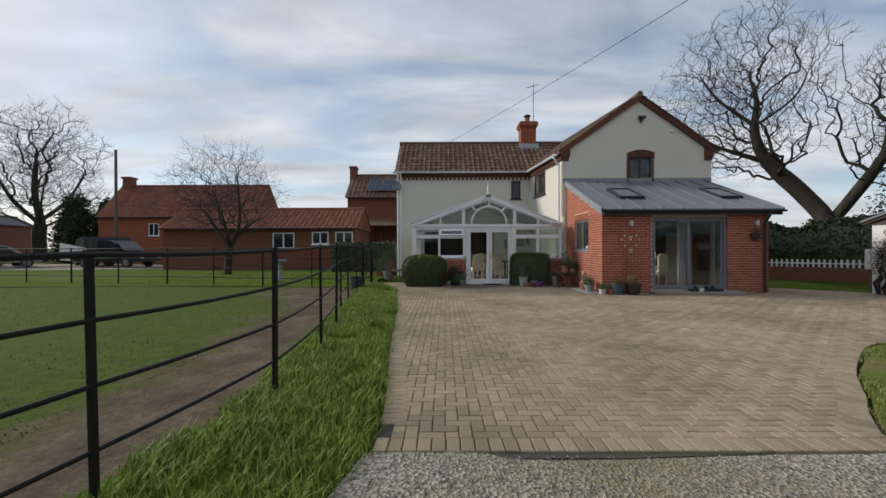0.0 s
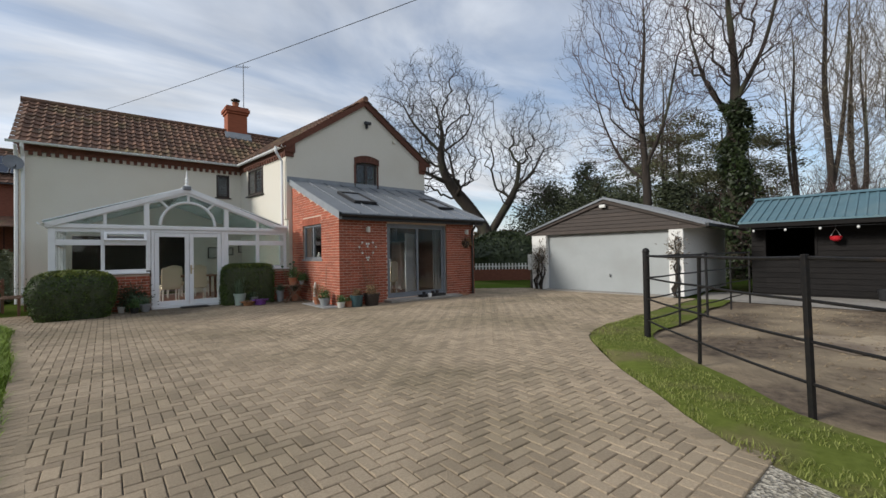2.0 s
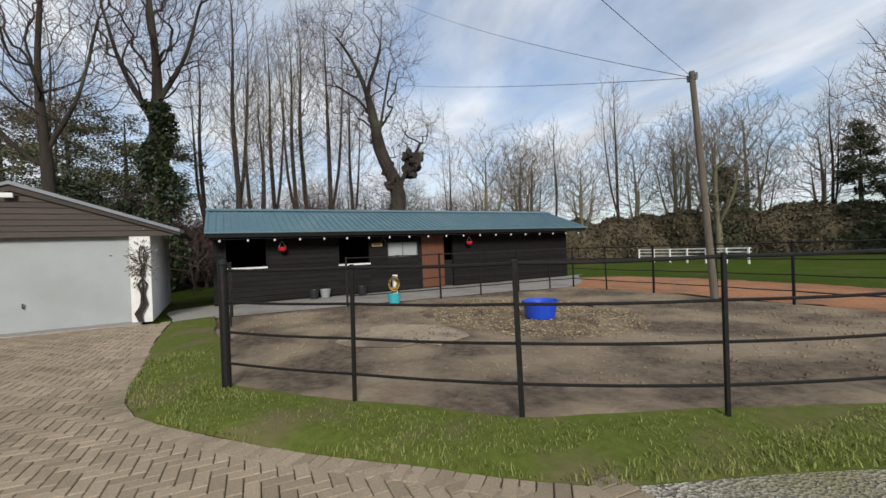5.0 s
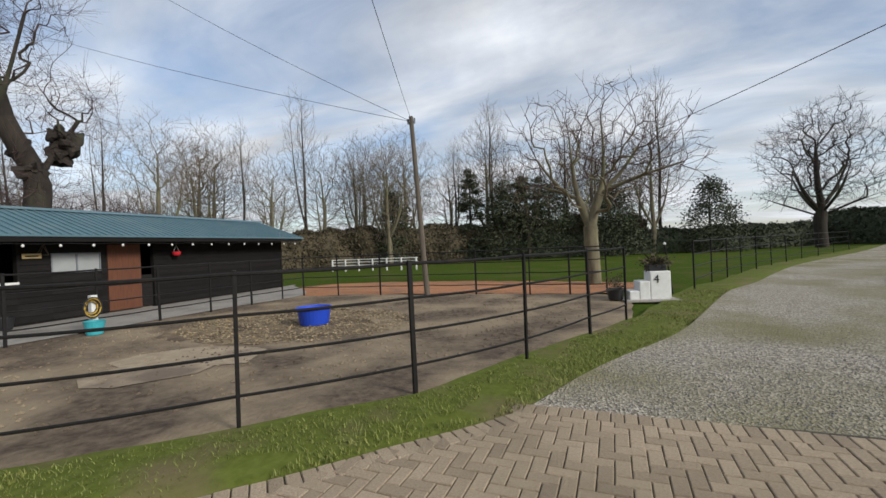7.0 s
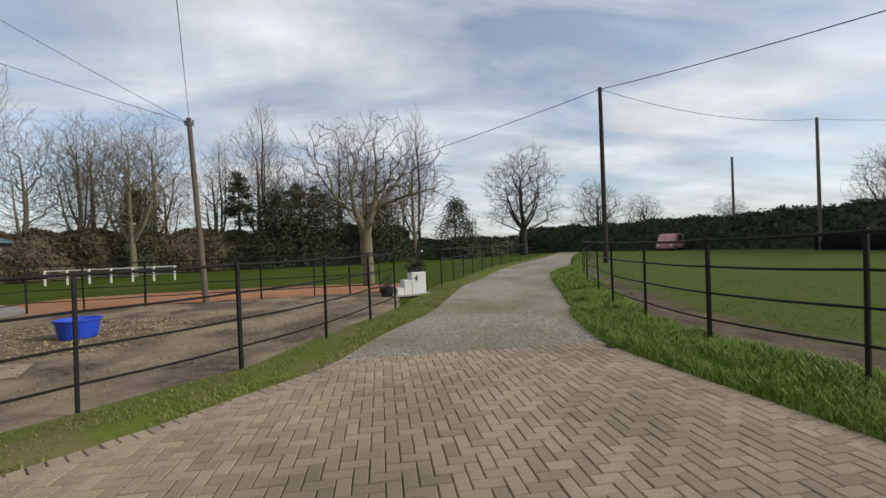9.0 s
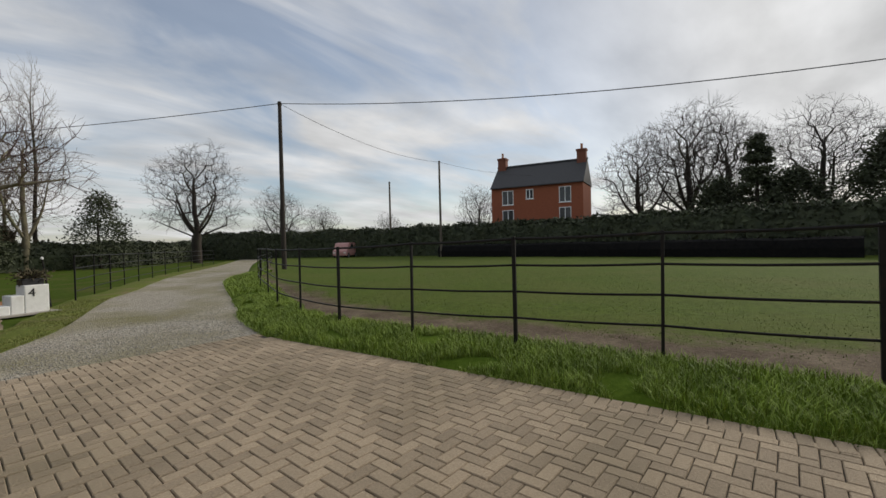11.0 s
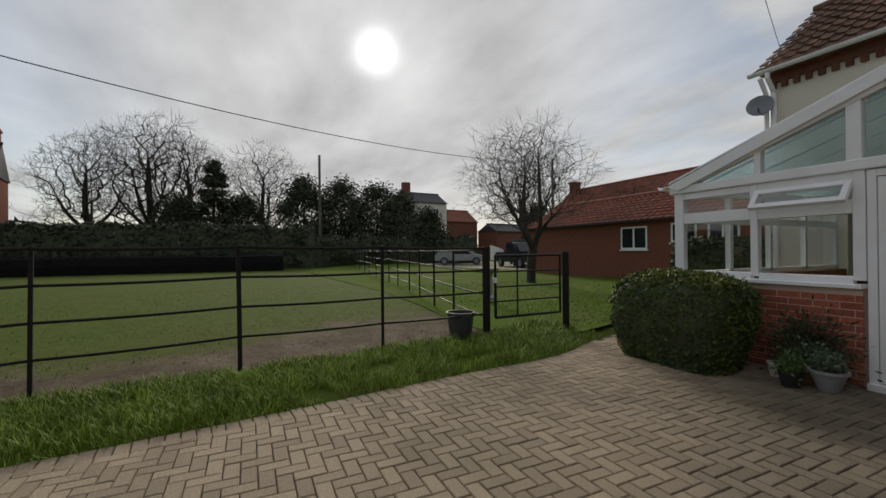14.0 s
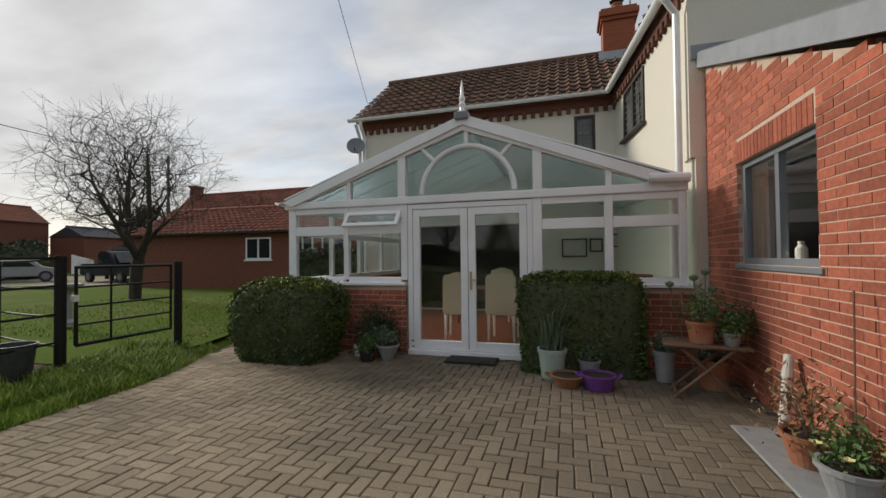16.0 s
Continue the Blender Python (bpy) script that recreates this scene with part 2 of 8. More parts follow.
M_RENDER = mat("cream_render", (0.74, 0.70, 0.61), (0.69, 0.65, 0.56), 0.9, scale=35, bump=0.12, c=(0.66, 0.61, 0.51), cscale=0.45, cspread=(0.5, 0.8))
M_WHITEWALL = mat("white_masonry_paint", (0.80, 0.79, 0.76), (0.72, 0.71, 0.68), 0.85, scale=12, bump=0.15, c=(0.60, 0.58, 0.53), cscale=0.8, cspread=(0.6, 0.85))
M_BRICK = mat("red_brick", (0.42, 0.126, 0.07), (0.30, 0.083, 0.048), 0.9, scale=26, bump=0.3, vary=0.22, island=0.22, coords="World")
M_BRICKOLD = mat("old_brick", (0.23, 0.085, 0.052), (0.15, 0.055, 0.036), 0.9, scale=5, bump=0.35, stretch=(1, 1, 4))
M_BRICKFAR = mat("orange_brick", (0.34, 0.105, 0.05), (0.26, 0.08, 0.042), 0.9, scale=3, stretch=(1, 1, 5), bump=0.2)
M_MORTAR = mat("mortar", (0.64, 0.50, 0.40), (0.54, 0.41, 0.32), 0.95, scale=40, bump=0.3)
M_DENTIL = mat("brown_brick", (0.16, 0.06, 0.036), (0.10, 0.04, 0.026), 0.9, scale=18, bump=0.3, vary=0.2, island=0.2)
M_TILE = mat("weathered_pantile", (0.16, 0.085, 0.052), (0.085, 0.05, 0.036), 0.85, scale=7, bump=0.35, island=0.35, vary=0.3, c=(0.14, 0.115, 0.055), cscale=1.0, cspread=(0.52, 0.75))
M_TILERED = mat("red_pantile", (0.27, 0.088, 0.05), (0.18, 0.06, 0.036), 0.85, scale=4, bump=0.35, island=0.2, c=(0.15, 0.06, 0.04), cscale=0.5)
M_SLATE = mat("dark_slate", (0.055, 0.055, 0.06), (0.035, 0.036, 0.04), 0.6, scale=8, bump=0.2)
M_UPVC = mat("white_upvc", (0.84, 0.85, 0.86), (0.80, 0.81, 0.82), 0.35, scale=5, c=(0.76, 0.77, 0.76), cscale=1.5)
M_GREYFRAME = mat("grey_frame", (0.20, 0.215, 0.235), (0.17, 0.185, 0.205), 0.4, scale=6)
M_ZINC = mat("grey_roof_sheet", (0.20, 0.215, 0.235), (0.165, 0.18, 0.20), 0.45, scale=3, bump=0.06, c=(0.15, 0.165, 0.18), cscale=0.7)
M_BLACKPLASTIC = mat("black_plastic", (0.025, 0.025, 0.027), (0.018, 0.018, 0.02), 0.4, scale=10)
M_IRON = mat("black_painted_iron", (0.012, 0.012, 0.013), (0.02, 0.018, 0.016), 0.5, spec=0.18, scale=22, bump=0.15, c=(0.03, 0.021, 0.016), cscale=5, cspread=(0.62, 0.75))
M_DARKTIMBER = mat("black_stained_boards", (0.010, 0.009, 0.009), (0.017, 0.015, 0.014), 0.8, spec=0.2, scale=9, bump=0.35, stretch=(1, 0.3, 4), vary=0.25, island=0.25)
M_BROWNBOARD = mat("brown_stained_boards", (0.062, 0.044, 0.034), (0.036, 0.026, 0.021), 0.7, scale=8, bump=0.35, stretch=(1, 0.4, 5), vary=0.25, island=0.25)
M_DOORWOOD = mat("red_brown_wood", (0.15, 0.055, 0.024), (0.10, 0.035, 0.017), 0.6, scale=9, bump=0.2, stretch=(4, 4, 0.4))
M_TEAL = mat("teal_steel_sheet", (0.10, 0.185, 0.22), (0.085, 0.16, 0.19), 0.5, scale=3, c=(0.13, 0.20, 0.22), cscale=1.2)
M_GARDOOR = mat("grey_painted_steel", (0.36, 0.38, 0.38), (0.33, 0.35, 0.35), 0.5, scale=2, c=(0.31, 0.325, 0.32), cscale=0.8)
M_BARK = mat("bark", (0.045, 0.034, 0.026), (0.022, 0.017, 0.013), 0.95, scale=5, bump=0.9, stretch=(1, 1, 0.3), c=(0.075, 0.08, 0.045), cscale=0.9)
M_BARKPALE = mat("pale_mossy_bark", (0.21, 0.185, 0.115), (0.115, 0.10, 0.065), 0.95, scale=5, bump=0.7, stretch=(1, 1, 0.35), c=(0.15, 0.15, 0.07), cscale=1.5)
M_TWIG = mat("twigs", (0.042, 0.032, 0.026), (0.026, 0.02, 0.016), 0.9, scale=3)
M_TWIGRED = mat("reddish_twigs", (0.10, 0.06, 0.05), (0.06, 0.038, 0.034), 0.9, scale=3)
M_TWIGPALE = mat("grey_brown_twigs", (0.19, 0.155, 0.11), (0.125, 0.10, 0.075), 0.9, scale=3)
M_LEAFDARK = mat("dark_evergreen", (0.06, 0.072, 0.032), (0.03, 0.04, 0.018), 0.7, scale=1.2, island=0.45)
M_LEAFPINE = mat("pine_needles", (0.115, 0.115, 0.05), (0.065, 0.07, 0.032), 0.75, scale=1.0, island=0.45)
M_LEAFIVY = mat("ivy", (0.035, 0.052, 0.014), (0.02, 0.032, 0.010), 0.5, scale=2, island=0.4)
M_HEDGELEAF = mat("clipped_evergreen", (0.075, 0.118, 0.013), (0.034, 0.06, 0.008), 0.65, scale=3, island=0.5)
M_HEDGETIP = mat("yellow_green_tips", (0.185, 0.205, 0.026), (0.10, 0.13, 0.018), 0.65, scale=3, island=0.4)
M_HEDGEBROWN = mat("brown_hedge", (0.095, 0.075, 0.042), (0.06, 0.05, 0.028), 0.9, scale=2, island=0.5)
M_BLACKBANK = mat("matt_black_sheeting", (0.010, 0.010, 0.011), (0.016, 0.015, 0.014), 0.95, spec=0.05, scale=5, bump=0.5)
M_POLE = mat("weathered_pole", (0.15, 0.125, 0.095), (0.09, 0.075, 0.058), 0.9, scale=6, bump=0.4, stretch=(3, 3, 0.3))
M_POLEDARK = mat("dark_pole", (0.05, 0.038, 0.03), (0.03, 0.024, 0.02), 0.9, scale=6, bump=0.4, stretch=(3, 3, 0.3))
M_GLASS = glass("window_glass", (0.94, 0.97, 0.96))
M_ROOFGLASS = glass("tinted_roof_glazing", (0.62, 0.82, 0.80), 0.25)
# inner walls: the dimness of an unlit room painted into the grey
M_ROOMSHADE = mat("shaded_room_wall", (0.16, 0.155, 0.15), (0.13, 0.125, 0.12), 0.9, scale=2)
M_ROOMWALL = mat("pale_plaster", (0.62, 0.62, 0.60), (0.57, 0.57, 0.55), 0.9, scale=3)
M_FLOORWOOD = mat("red_wood_floor", (0.24, 0.07, 0.035), (0.17, 0.05, 0.026), 0.35, scale=6, stretch=(0.4, 4, 1))
M_FABRIC = mat("cream_fabric", (0.60, 0.52, 0.38), (0.54, 0.46, 0.33), 0.9, scale=60, bump=0.1)
M_TERRACOTTA = mat("terracotta", (0.38, 0.15, 0.075), (0.28, 0.11, 0.055), 0.85, scale=12, bump=0.15, c=(0.40, 0.26, 0.17), cscale=3)
M_LEAD = mat("lead_flashing", (0.30, 0.32, 0.345), (0.24, 0.26, 0.28), 0.55, scale=4, bump=0.2)
M_WHITE = mat("white_paint", (0.78, 0.78, 0.75), (0.70, 0.70, 0.67), 0.7, scale=12, c=(0.55, 0.53, 0.47), cscale=2)

# ---- building helpers ----
def obj(name, bm, material, smooth=False):
    me = bpy.data.meshes.new(name)
    bm.to_mesh(me)
    bm.free()
    me.materials.append(material)
    if smooth:
        me.shade_smooth()
    return new(name, me)


def part(name, bm, material, parent, label="", smooth=False):
    ob = obj(name, bm, material, smooth)
    ob.parent = parent
    if label:
        tagged(ob, label)
    return ob


def thing(name, m, label, category, group="", kind=""):
    ob = new(name)
    ob.empty_display_size = 0.1
    ob.matrix_world = m
    return tagged(ob, label, category, group, kind)


def bx(bm, x0, x1, y0, y1, z0, z1, bevel=0.0, turn=None):
    vs = [bm.verts.new(c) for c in ((x0, y0, z0), (x1, y0, z0), (x1, y1, z0), (x0, y1, z0), (x0, y0, z1), (x1, y0, z1), (x1, y1, z1), (x0, y1, z1))]
    fs = [bm.faces.new([vs[i] for i in q]) for q in ((3, 2, 1, 0), (4, 5, 6, 7), (0, 1, 5, 4), (1, 2, 6, 5), (2, 3, 7, 6), (3, 0, 4, 7))]
    if bevel:
        edges = list({e for f in fs for e in f.edges})
        out = bmesh.ops.bevel(bm, geom=edges, offset=bevel, segments=2, affect="EDGES", profile=0.5)
        vs = list({v for f in out["faces"] for v in f.verts} | {v for v in vs if v.is_valid})
    if turn is not None:
        bmesh.ops.transform(bm, matrix=turn, verts=[v for v in vs if v.is_valid])
    return bm


def box(*a, **k):
    return bx(bmesh.new(), *a, **k)


def boxes(rows, bevel=0.0):
    bm = bmesh.new()
    for r in rows:
        bx(bm, *r, bevel=bevel)
    return bm


def prism(points, depth, bm=None):
    """A flat outline (list of 3-D points) given thickness along the vector depth."""
    bm = bm or bmesh.new()
    a = [bm.verts.new(p) for p in points]
    b = [bm.verts.new(Vector(p) + Vector(depth)) for p in points]
    n = len(a)
    bm.faces.new(a[::-1])
    bm.faces.new(b)
    for i in range(n):
        bm.faces.new((a[i], a[(i + 1) % n], b[(i + 1) % n], b[i]))
    bmesh.ops.recalc_face_normals(bm, faces=bm.faces[:])
    return bm


def tube(points, radii, sides=8, bm=None, caps=True):
    bm = bm or bmesh.new()
    pts = [Vector(p) for p in points]
    if isinstance(radii, (int, float)):
        radii = [radii] * len(pts)
    rings = []
    side = None
    for i, p in enumerate(pts):
        d = (pts[min(i + 1, len(pts) - 1)] - pts[max(i - 1, 0)])
        d = d.normalized() if d.length > 1e-9 else Vector((0, 0, 1))
        if side is None:
            side = d.orthogonal().normalized()
        side = (side - d * side.dot(d)).normalized()
        up2 = d.cross(side)
        rings.append([bm.verts.new(p + (side * math.cos(2 * math.pi * k / sides) + up2 * math.sin(2 * math.pi * k / sides)) * radii[i]) for k in range(sides)])
    for a, b in zip(rings, rings[1:]):
        for k in range(sides):
            bm.faces.new((a[k], a[(k + 1) % sides], b[(k + 1) % sides], b[k]))
    if caps:
        bm.faces.new(rings[0][::-1])
        bm.faces.new(rings[-1])
    return bm


def lathe(profile, sides=20, centre=(0, 0, 0), bm=None):
    """A turned shape from (radius, height) pairs."""
    bm = bm or bmesh.new()
    c = Vector(centre)
    rings = [[bm.verts.new(c + Vector((r * math.cos(2 * math.pi * k / sides), r * math.sin(2 * math.pi * k / sides), z))) for k in range(sides)] for r, z in profile]
    for a, b in zip(rings, rings[1:]):
        for k in range(sides):
            bm.faces.new((a[k], a[(k + 1) % sides], b[(k + 1) % sides], b[k]))
    bm.faces.new(rings[0][::-1])
    bm.faces.new(rings[-1])
    return bm


def mesh_obj(name, verts, faces, material, parent=None, smooth=False):
    me = bpy.data.meshes.new(name)
    me.from_pydata(verts, [], faces)
    me.materials.append(material)
    if smooth:
        me.shade_smooth()
    ob = new(name, me)
    ob.parent = parent
    return ob


def wall_with_holes(u0, u1, z0, z1, holes, t0, t1, axis, top=None):
    """A wall slab from u0 to u1 and z0 to z1, t0..t1 thick, with rectangular openings (u0, u1, z0, z1) cut through it."""
    bm = bmesh.new()
    us = sorted({u0, u1, *[h[0] for h in holes], *[h[1] for h in holes]})
    for a, b in zip(us, us[1:]):
        spans = sorted((h[2], h[3]) for h in holes if h[0] <= a + 1e-6 and h[1] >= b - 1e-6)
        z = z0
        for s, e in spans + [(z1, z1)]:
            if s > z + 1e-6:
                if axis == "x":
                    bx(bm, a, b, t0, t1, z, s)
                else:
                    bx(bm, t0, t1, a, b, z, s)
            z = max(z, e)
    bmesh.ops.remove_doubles(bm, verts=bm.verts[:], dist=1e-5)
    return bm


def smooth_line(points, step=0.3):
    """A smooth curve through the points (Catmull-Rom), resampled at an even step."""
    p = [Vector((*q, 0)) if len(q) == 2 else Vector(q) for q in points]
    p = [2 * p[0] - p[1]] + p + [2 * p[-1] - p[-2]]
    out = []
    for i in range(1, len(p) - 2):
        n = max(2, int((p[i + 1] - p[i]).length / step))
        for k in range(n):
            t = k / n
            out.append(0.5 * ((2 * p[i]) + (p[i + 1] - p[i - 1]) * t + (2 * p[i - 1] - 5 * p[i] + 4 * p[i + 1] - p[i + 2]) * t * t + (3 * p[i] - p[i - 1] - 3 * p[i + 1] + p[i + 2]) * t ** 3))
    out.append(p[-2])
    return out


def inside(x, y, poly):
    hit = False
    j = len(poly) - 1
    for i in range(len(poly)):
        xi, yi, xj, yj = poly[i][0], poly[i][1], poly[j][0], poly[j][1]
        if (yi > y) != (yj > y) and x < (xj - xi) * (y - yi) / (yj - yi) + xi:
            hit = not hit
        j = i
    return hit


def sheet(name, outline, z, material, label, category, rag=0.0, step=0.4, kind="structure"):
    """A flat patch of ground with a ragged edge."""
    pts = smooth_line(list(outline) + [outline[0]], step)[:-1]
    rnd = random.Random(len(pts))
    bm = bmesh.new()
    vs = [bm.verts.new((p[0] + rnd.uniform(-rag, rag), p[1] + rnd.uniform(-rag, rag), z)) for p in pts]
    f = bm.faces.new(vs)
    bmesh.ops.recalc_face_normals(bm, faces=[f])
    if f.normal.z < 0:
        f.normal_flip()
    bmesh.ops.triangulate(bm, faces=bm.faces[:])
    return tagged(obj(name, bm, material), label, category, kind=kind)

# ---- ground ----
ground = obj("ground", box(-900, 900, -900, 900, -0.5, -0.06), M_FIELD)
tagged(ground, "wide green pasture reaching the horizon", "ground", kind="structure")

# west edge of the paving and of the drive, from the house southwards
EDGE_W = [(-2.6, 16.6), (-2.2, 15.2), (-1.62, 13.8), (-1.45, 12.2), (-1.15, 10.0), (-0.93, 7.6), (-0.74, 5.5), (-0.56, 3.9), (-0.55, 2.8),
          (-1.05, 0.9), (-1.7, -0.7), (-3.9, -6.8), (-5.4, -10.2), (-8.1, -14.2), (-15.6, -29.0), (-30, -55)]
EDGE_E = [(12.6, 6.62), (10.5, 6.5), (8.0, 6.22), (6.9, 6.12), (5.98, 5.85), (5.02, 5.06), (4.4, 4.45), (3.85, 3.8), (3.2, 3.05),
          (2.75, 1.9), (2.3, 0.9), (1.35, -1.0), (-0.3, -6.0), (-1.6, -8.6), (-5.5, -16.9), (-15.0, -33.0), (-30, -62)]
west_line = smooth_line(EDGE_W, 0.35)
east_line = smooth_line(EDGE_E, 0.35)


def side_strip(line, offsets, side, name, material, label, category, wob=0.0, kind="structure"):
    """A strip of ground along a line: offsets are (distance from the line, height)."""
    verts, faces = [], []
    n = len(offsets)
    for i, p in enumerate(line):
        d = line[min(i + 1, len(line) - 1)] - line[max(i - 1, 0)]
        nrm = Vector((d.y, -d.x, 0)).normalized() * side
        for k, (o, z) in enumerate(offsets):
            w = 0 if k == 0 and wob == 0 else wob * (noise.noise(Vector((p.x * 0.9, p.y * 0.9, k * 3.1))))
            q = p + nrm * (o + w)
            verts.append((q.x, q.y, z + 0.03 * noise.noise(Vector((q.x * 1.3, q.y * 1.3, 5.0))) * (k > 0)))
    for i in range(len(line) - 1):
        for k in range(n - 1):
            a = i * n + k
            faces.append((a, a + 1, a + n + 1, a + n) if side < 0 else (a, a + n, a + n + 1, a + 1))
    ob = mesh_obj(name, verts, faces, material, smooth=True)
    return tagged(ob, label, category, kind=kind)


# the drive of loose gravel
cut_w = [p for p in west_line if p.y < 2.95]
cut_e = [p for p in east_line if p.y < 3.35]
n = min(len(cut_w), len(cut_e))
verts, faces = [], []
for i in range(n):
    a = cut_w[int(i * (len(cut_w) - 1) / (n - 1))]
    b = cut_e[int(i * (len(cut_e) - 1) / (n - 1))]
    for k in range(7):
        q = a.lerp(b, k / 6)
        verts.append((q.x, q.y, (-0.012 if q.y < 2.86 or q.x > 2.9 else -0.04) + 0.02 * noise.noise(Vector((q.x * 0.5, q.y * 0.5, 1))) * (q.y < 1)))
for i in range(n - 1):
    for k in range(6):
        a = i * 7 + k
        faces.append((a, a + 1, a + 8, a + 7))
drive = tagged(mesh_obj("drive", verts, faces, M_GRAVEL, smooth=True), "worn grey gravel farm drive curving away", "drive", kind="structure")

BANK = [(0.0, -0.05), (0.12, 0.02), (0.4, 0.06), (0.8, 0.095), (1.15, 0.11)]
side_strip(west_line, BANK, 1, "verge_west", M_GRASS, "lush raised grass bank beside the paving", "verge")
verts, faces, wear = [], [], []
rows = [p for p in west_line if p.y < 15.5 and p.y > -54]
COLS = [0.85, 1.0, 1.2, 1.4, 1.6, 1.85, 2.1, 2.4, 2.7, 3.1, 3.5, 4.0, 4.6, 5.3, 6, 7, 8, 9.5, 11, 13, 15, 20, 28, 40, 60, 90]
for p in rows:
    # the horses have trodden the strip along the fence bare, widest towards the gate
    bare = float(np.interp(p.y, [-20, -4, 3, 7, 10, 12, 14, 15.5], [0.7, 1.3, 1.8, 1.7, 2.1, 3.4, 3.0, 0.3]))
    for k, o in enumerate(COLS):
        x = p.x - o
        verts.append((x, p.y, 0.088 - 0.0012 * o + 0.022 * noise.noise(Vector((x * 0.9, p.y * 0.9, 5.0))) * (k > 0) + 0.012 * noise.noise(Vector((x * 3.1, p.y * 3.1, 2.0))) * (k > 1)))
        wear.append(max(0.0, 1.25 - (o - 0.9) / bare * 1.0))
for i in range(len(rows) - 1):
    for k in range(len(COLS) - 1):
        a = i * len(COLS) + k
        faces.append((a, a + 1, a + len(COLS) + 1, a + len(COLS)))
pad = mesh_obj("paddock", verts, faces, M_PADDOCK, smooth=True)
pad.data.attributes.new("wear", "FLOAT", "POINT").data.foreach_set("value", wear)
tagged(pad, "grazed green paddock trodden to mud along the fence", "paddock", kind="structure")
north_lawn = sheet("lawn", [(-2.7, 16.4), (-2.35, 14.6), (-3.2, 13.6), (-9, 14), (-30, 15), (-40, 28), (-22, 31), (-6, 24.7), (-3.2, 20.5)], 0.10, M_GRASS, "mown green lawn before the low barn", "lawn", rag=0.05)
EAST_YARD = [(3.05, 1.0), (4.0, 2.6), (5.1, 3.9), (6.4, 5.3), (9.5, 5.6), (12.7, 5.7), (12.7, -5.0), (7.8, -5.3), (2.6, -5.4), (2.1, -1.8), (2.55, -0.4)]
sheet("yard_mud", EAST_YARD, -0.022, M_MUD, "churned brown mud of the horse yard", "mud", rag=0.06)
side_strip([p for p in east_line if p.y > -40], [(0.0, -0.03), (0.1, 0.005), (0.5, 0.012), (0.95, 0.01)], -1, "verge_east", M_WORN, "short worn grass verge beside the paving", "verge", wob=0.12)
sheet("sand_patch", [(9.3, 2.3), (8.2, 3.6), (7.4, 3.0), (7.1, 2.2), (7.6, 1.5), (8.5, 1.7)], -0.012, M_SAND, "pale sand spread on the yard mud", "sand", rag=0.22)
sheet("straw_patch", [(7.2, -0.9), (6.6, 0.3), (8.4, 1.3), (10.2, 1.2), (11.3, -0.6), (10.0, -2.4), (8.3, -2.2)], -0.015, M_STRAWMUD, "scattered straw round the feed tub", "straw", rag=0.35)
sheet("bark_patch", [(12.8, -4.6), (9.8, -5.3), (6.0, -5.6), (2.6, -5.9), (1.2, -8.2), (5, -9.5), (9.5, -10.0), (13.5, -9.5), (15.0, -7.5), (14.6, -5.2)], -0.02, M_BARK_CHIP, "orange bark chippings beyond the yard fence", "bark", rag=0.15)
sheet("apron", [(12.62, 6.6), (12.6, 2), (12.55, -2), (12.5, -5.2), (15.9, -8.4), (16.2, -8.2), (15.9, 1), (15.4, 6.6)], -0.008, M_CONCRETE, "stained concrete apron before the stables", "concrete")
sheet("back_lawn", [(9.7, 15.2), (12.4, 13.0), (13.6, 13.6), (14.5, 22), (9.8, 23)], -0.03, M_GRASS, "mown lawn behind the garage", "lawn")

# base under the block paving
base_poly = [p for p in west_line if p.y > 2.85] + [Vector((-0.52, 2.74, 0)), Vector((1.2, 2.74, 0)), Vector((3.1, 2.86, 0))] + [p for p in reversed(east_line) if p.y > 3.05] + [Vector((12.7, 12.6, 0)), Vector((9.75, 15.1, 0)), Vector((9.6, 16, 0)), Vector((-2.5, 16.6, 0))]
bm = bmesh.new()
f = bm.faces.new([bm.verts.new((p.x, p.y, -0.018)) for p in base_poly])
if f.normal.z < 0:
    f.normal_flip()
bmesh.ops.triangulate(bm, faces=bm.faces[:])
paving = tagged(obj("paving", bm, M_JOINT), "herringbone block paving in weathered buff and brown", "paving", kind="structure")

# ---- the house ----
house = thing("house", pose(0, 0, 0), "cream-rendered farmhouse with a brown pantile roof and red brick extension", "house")


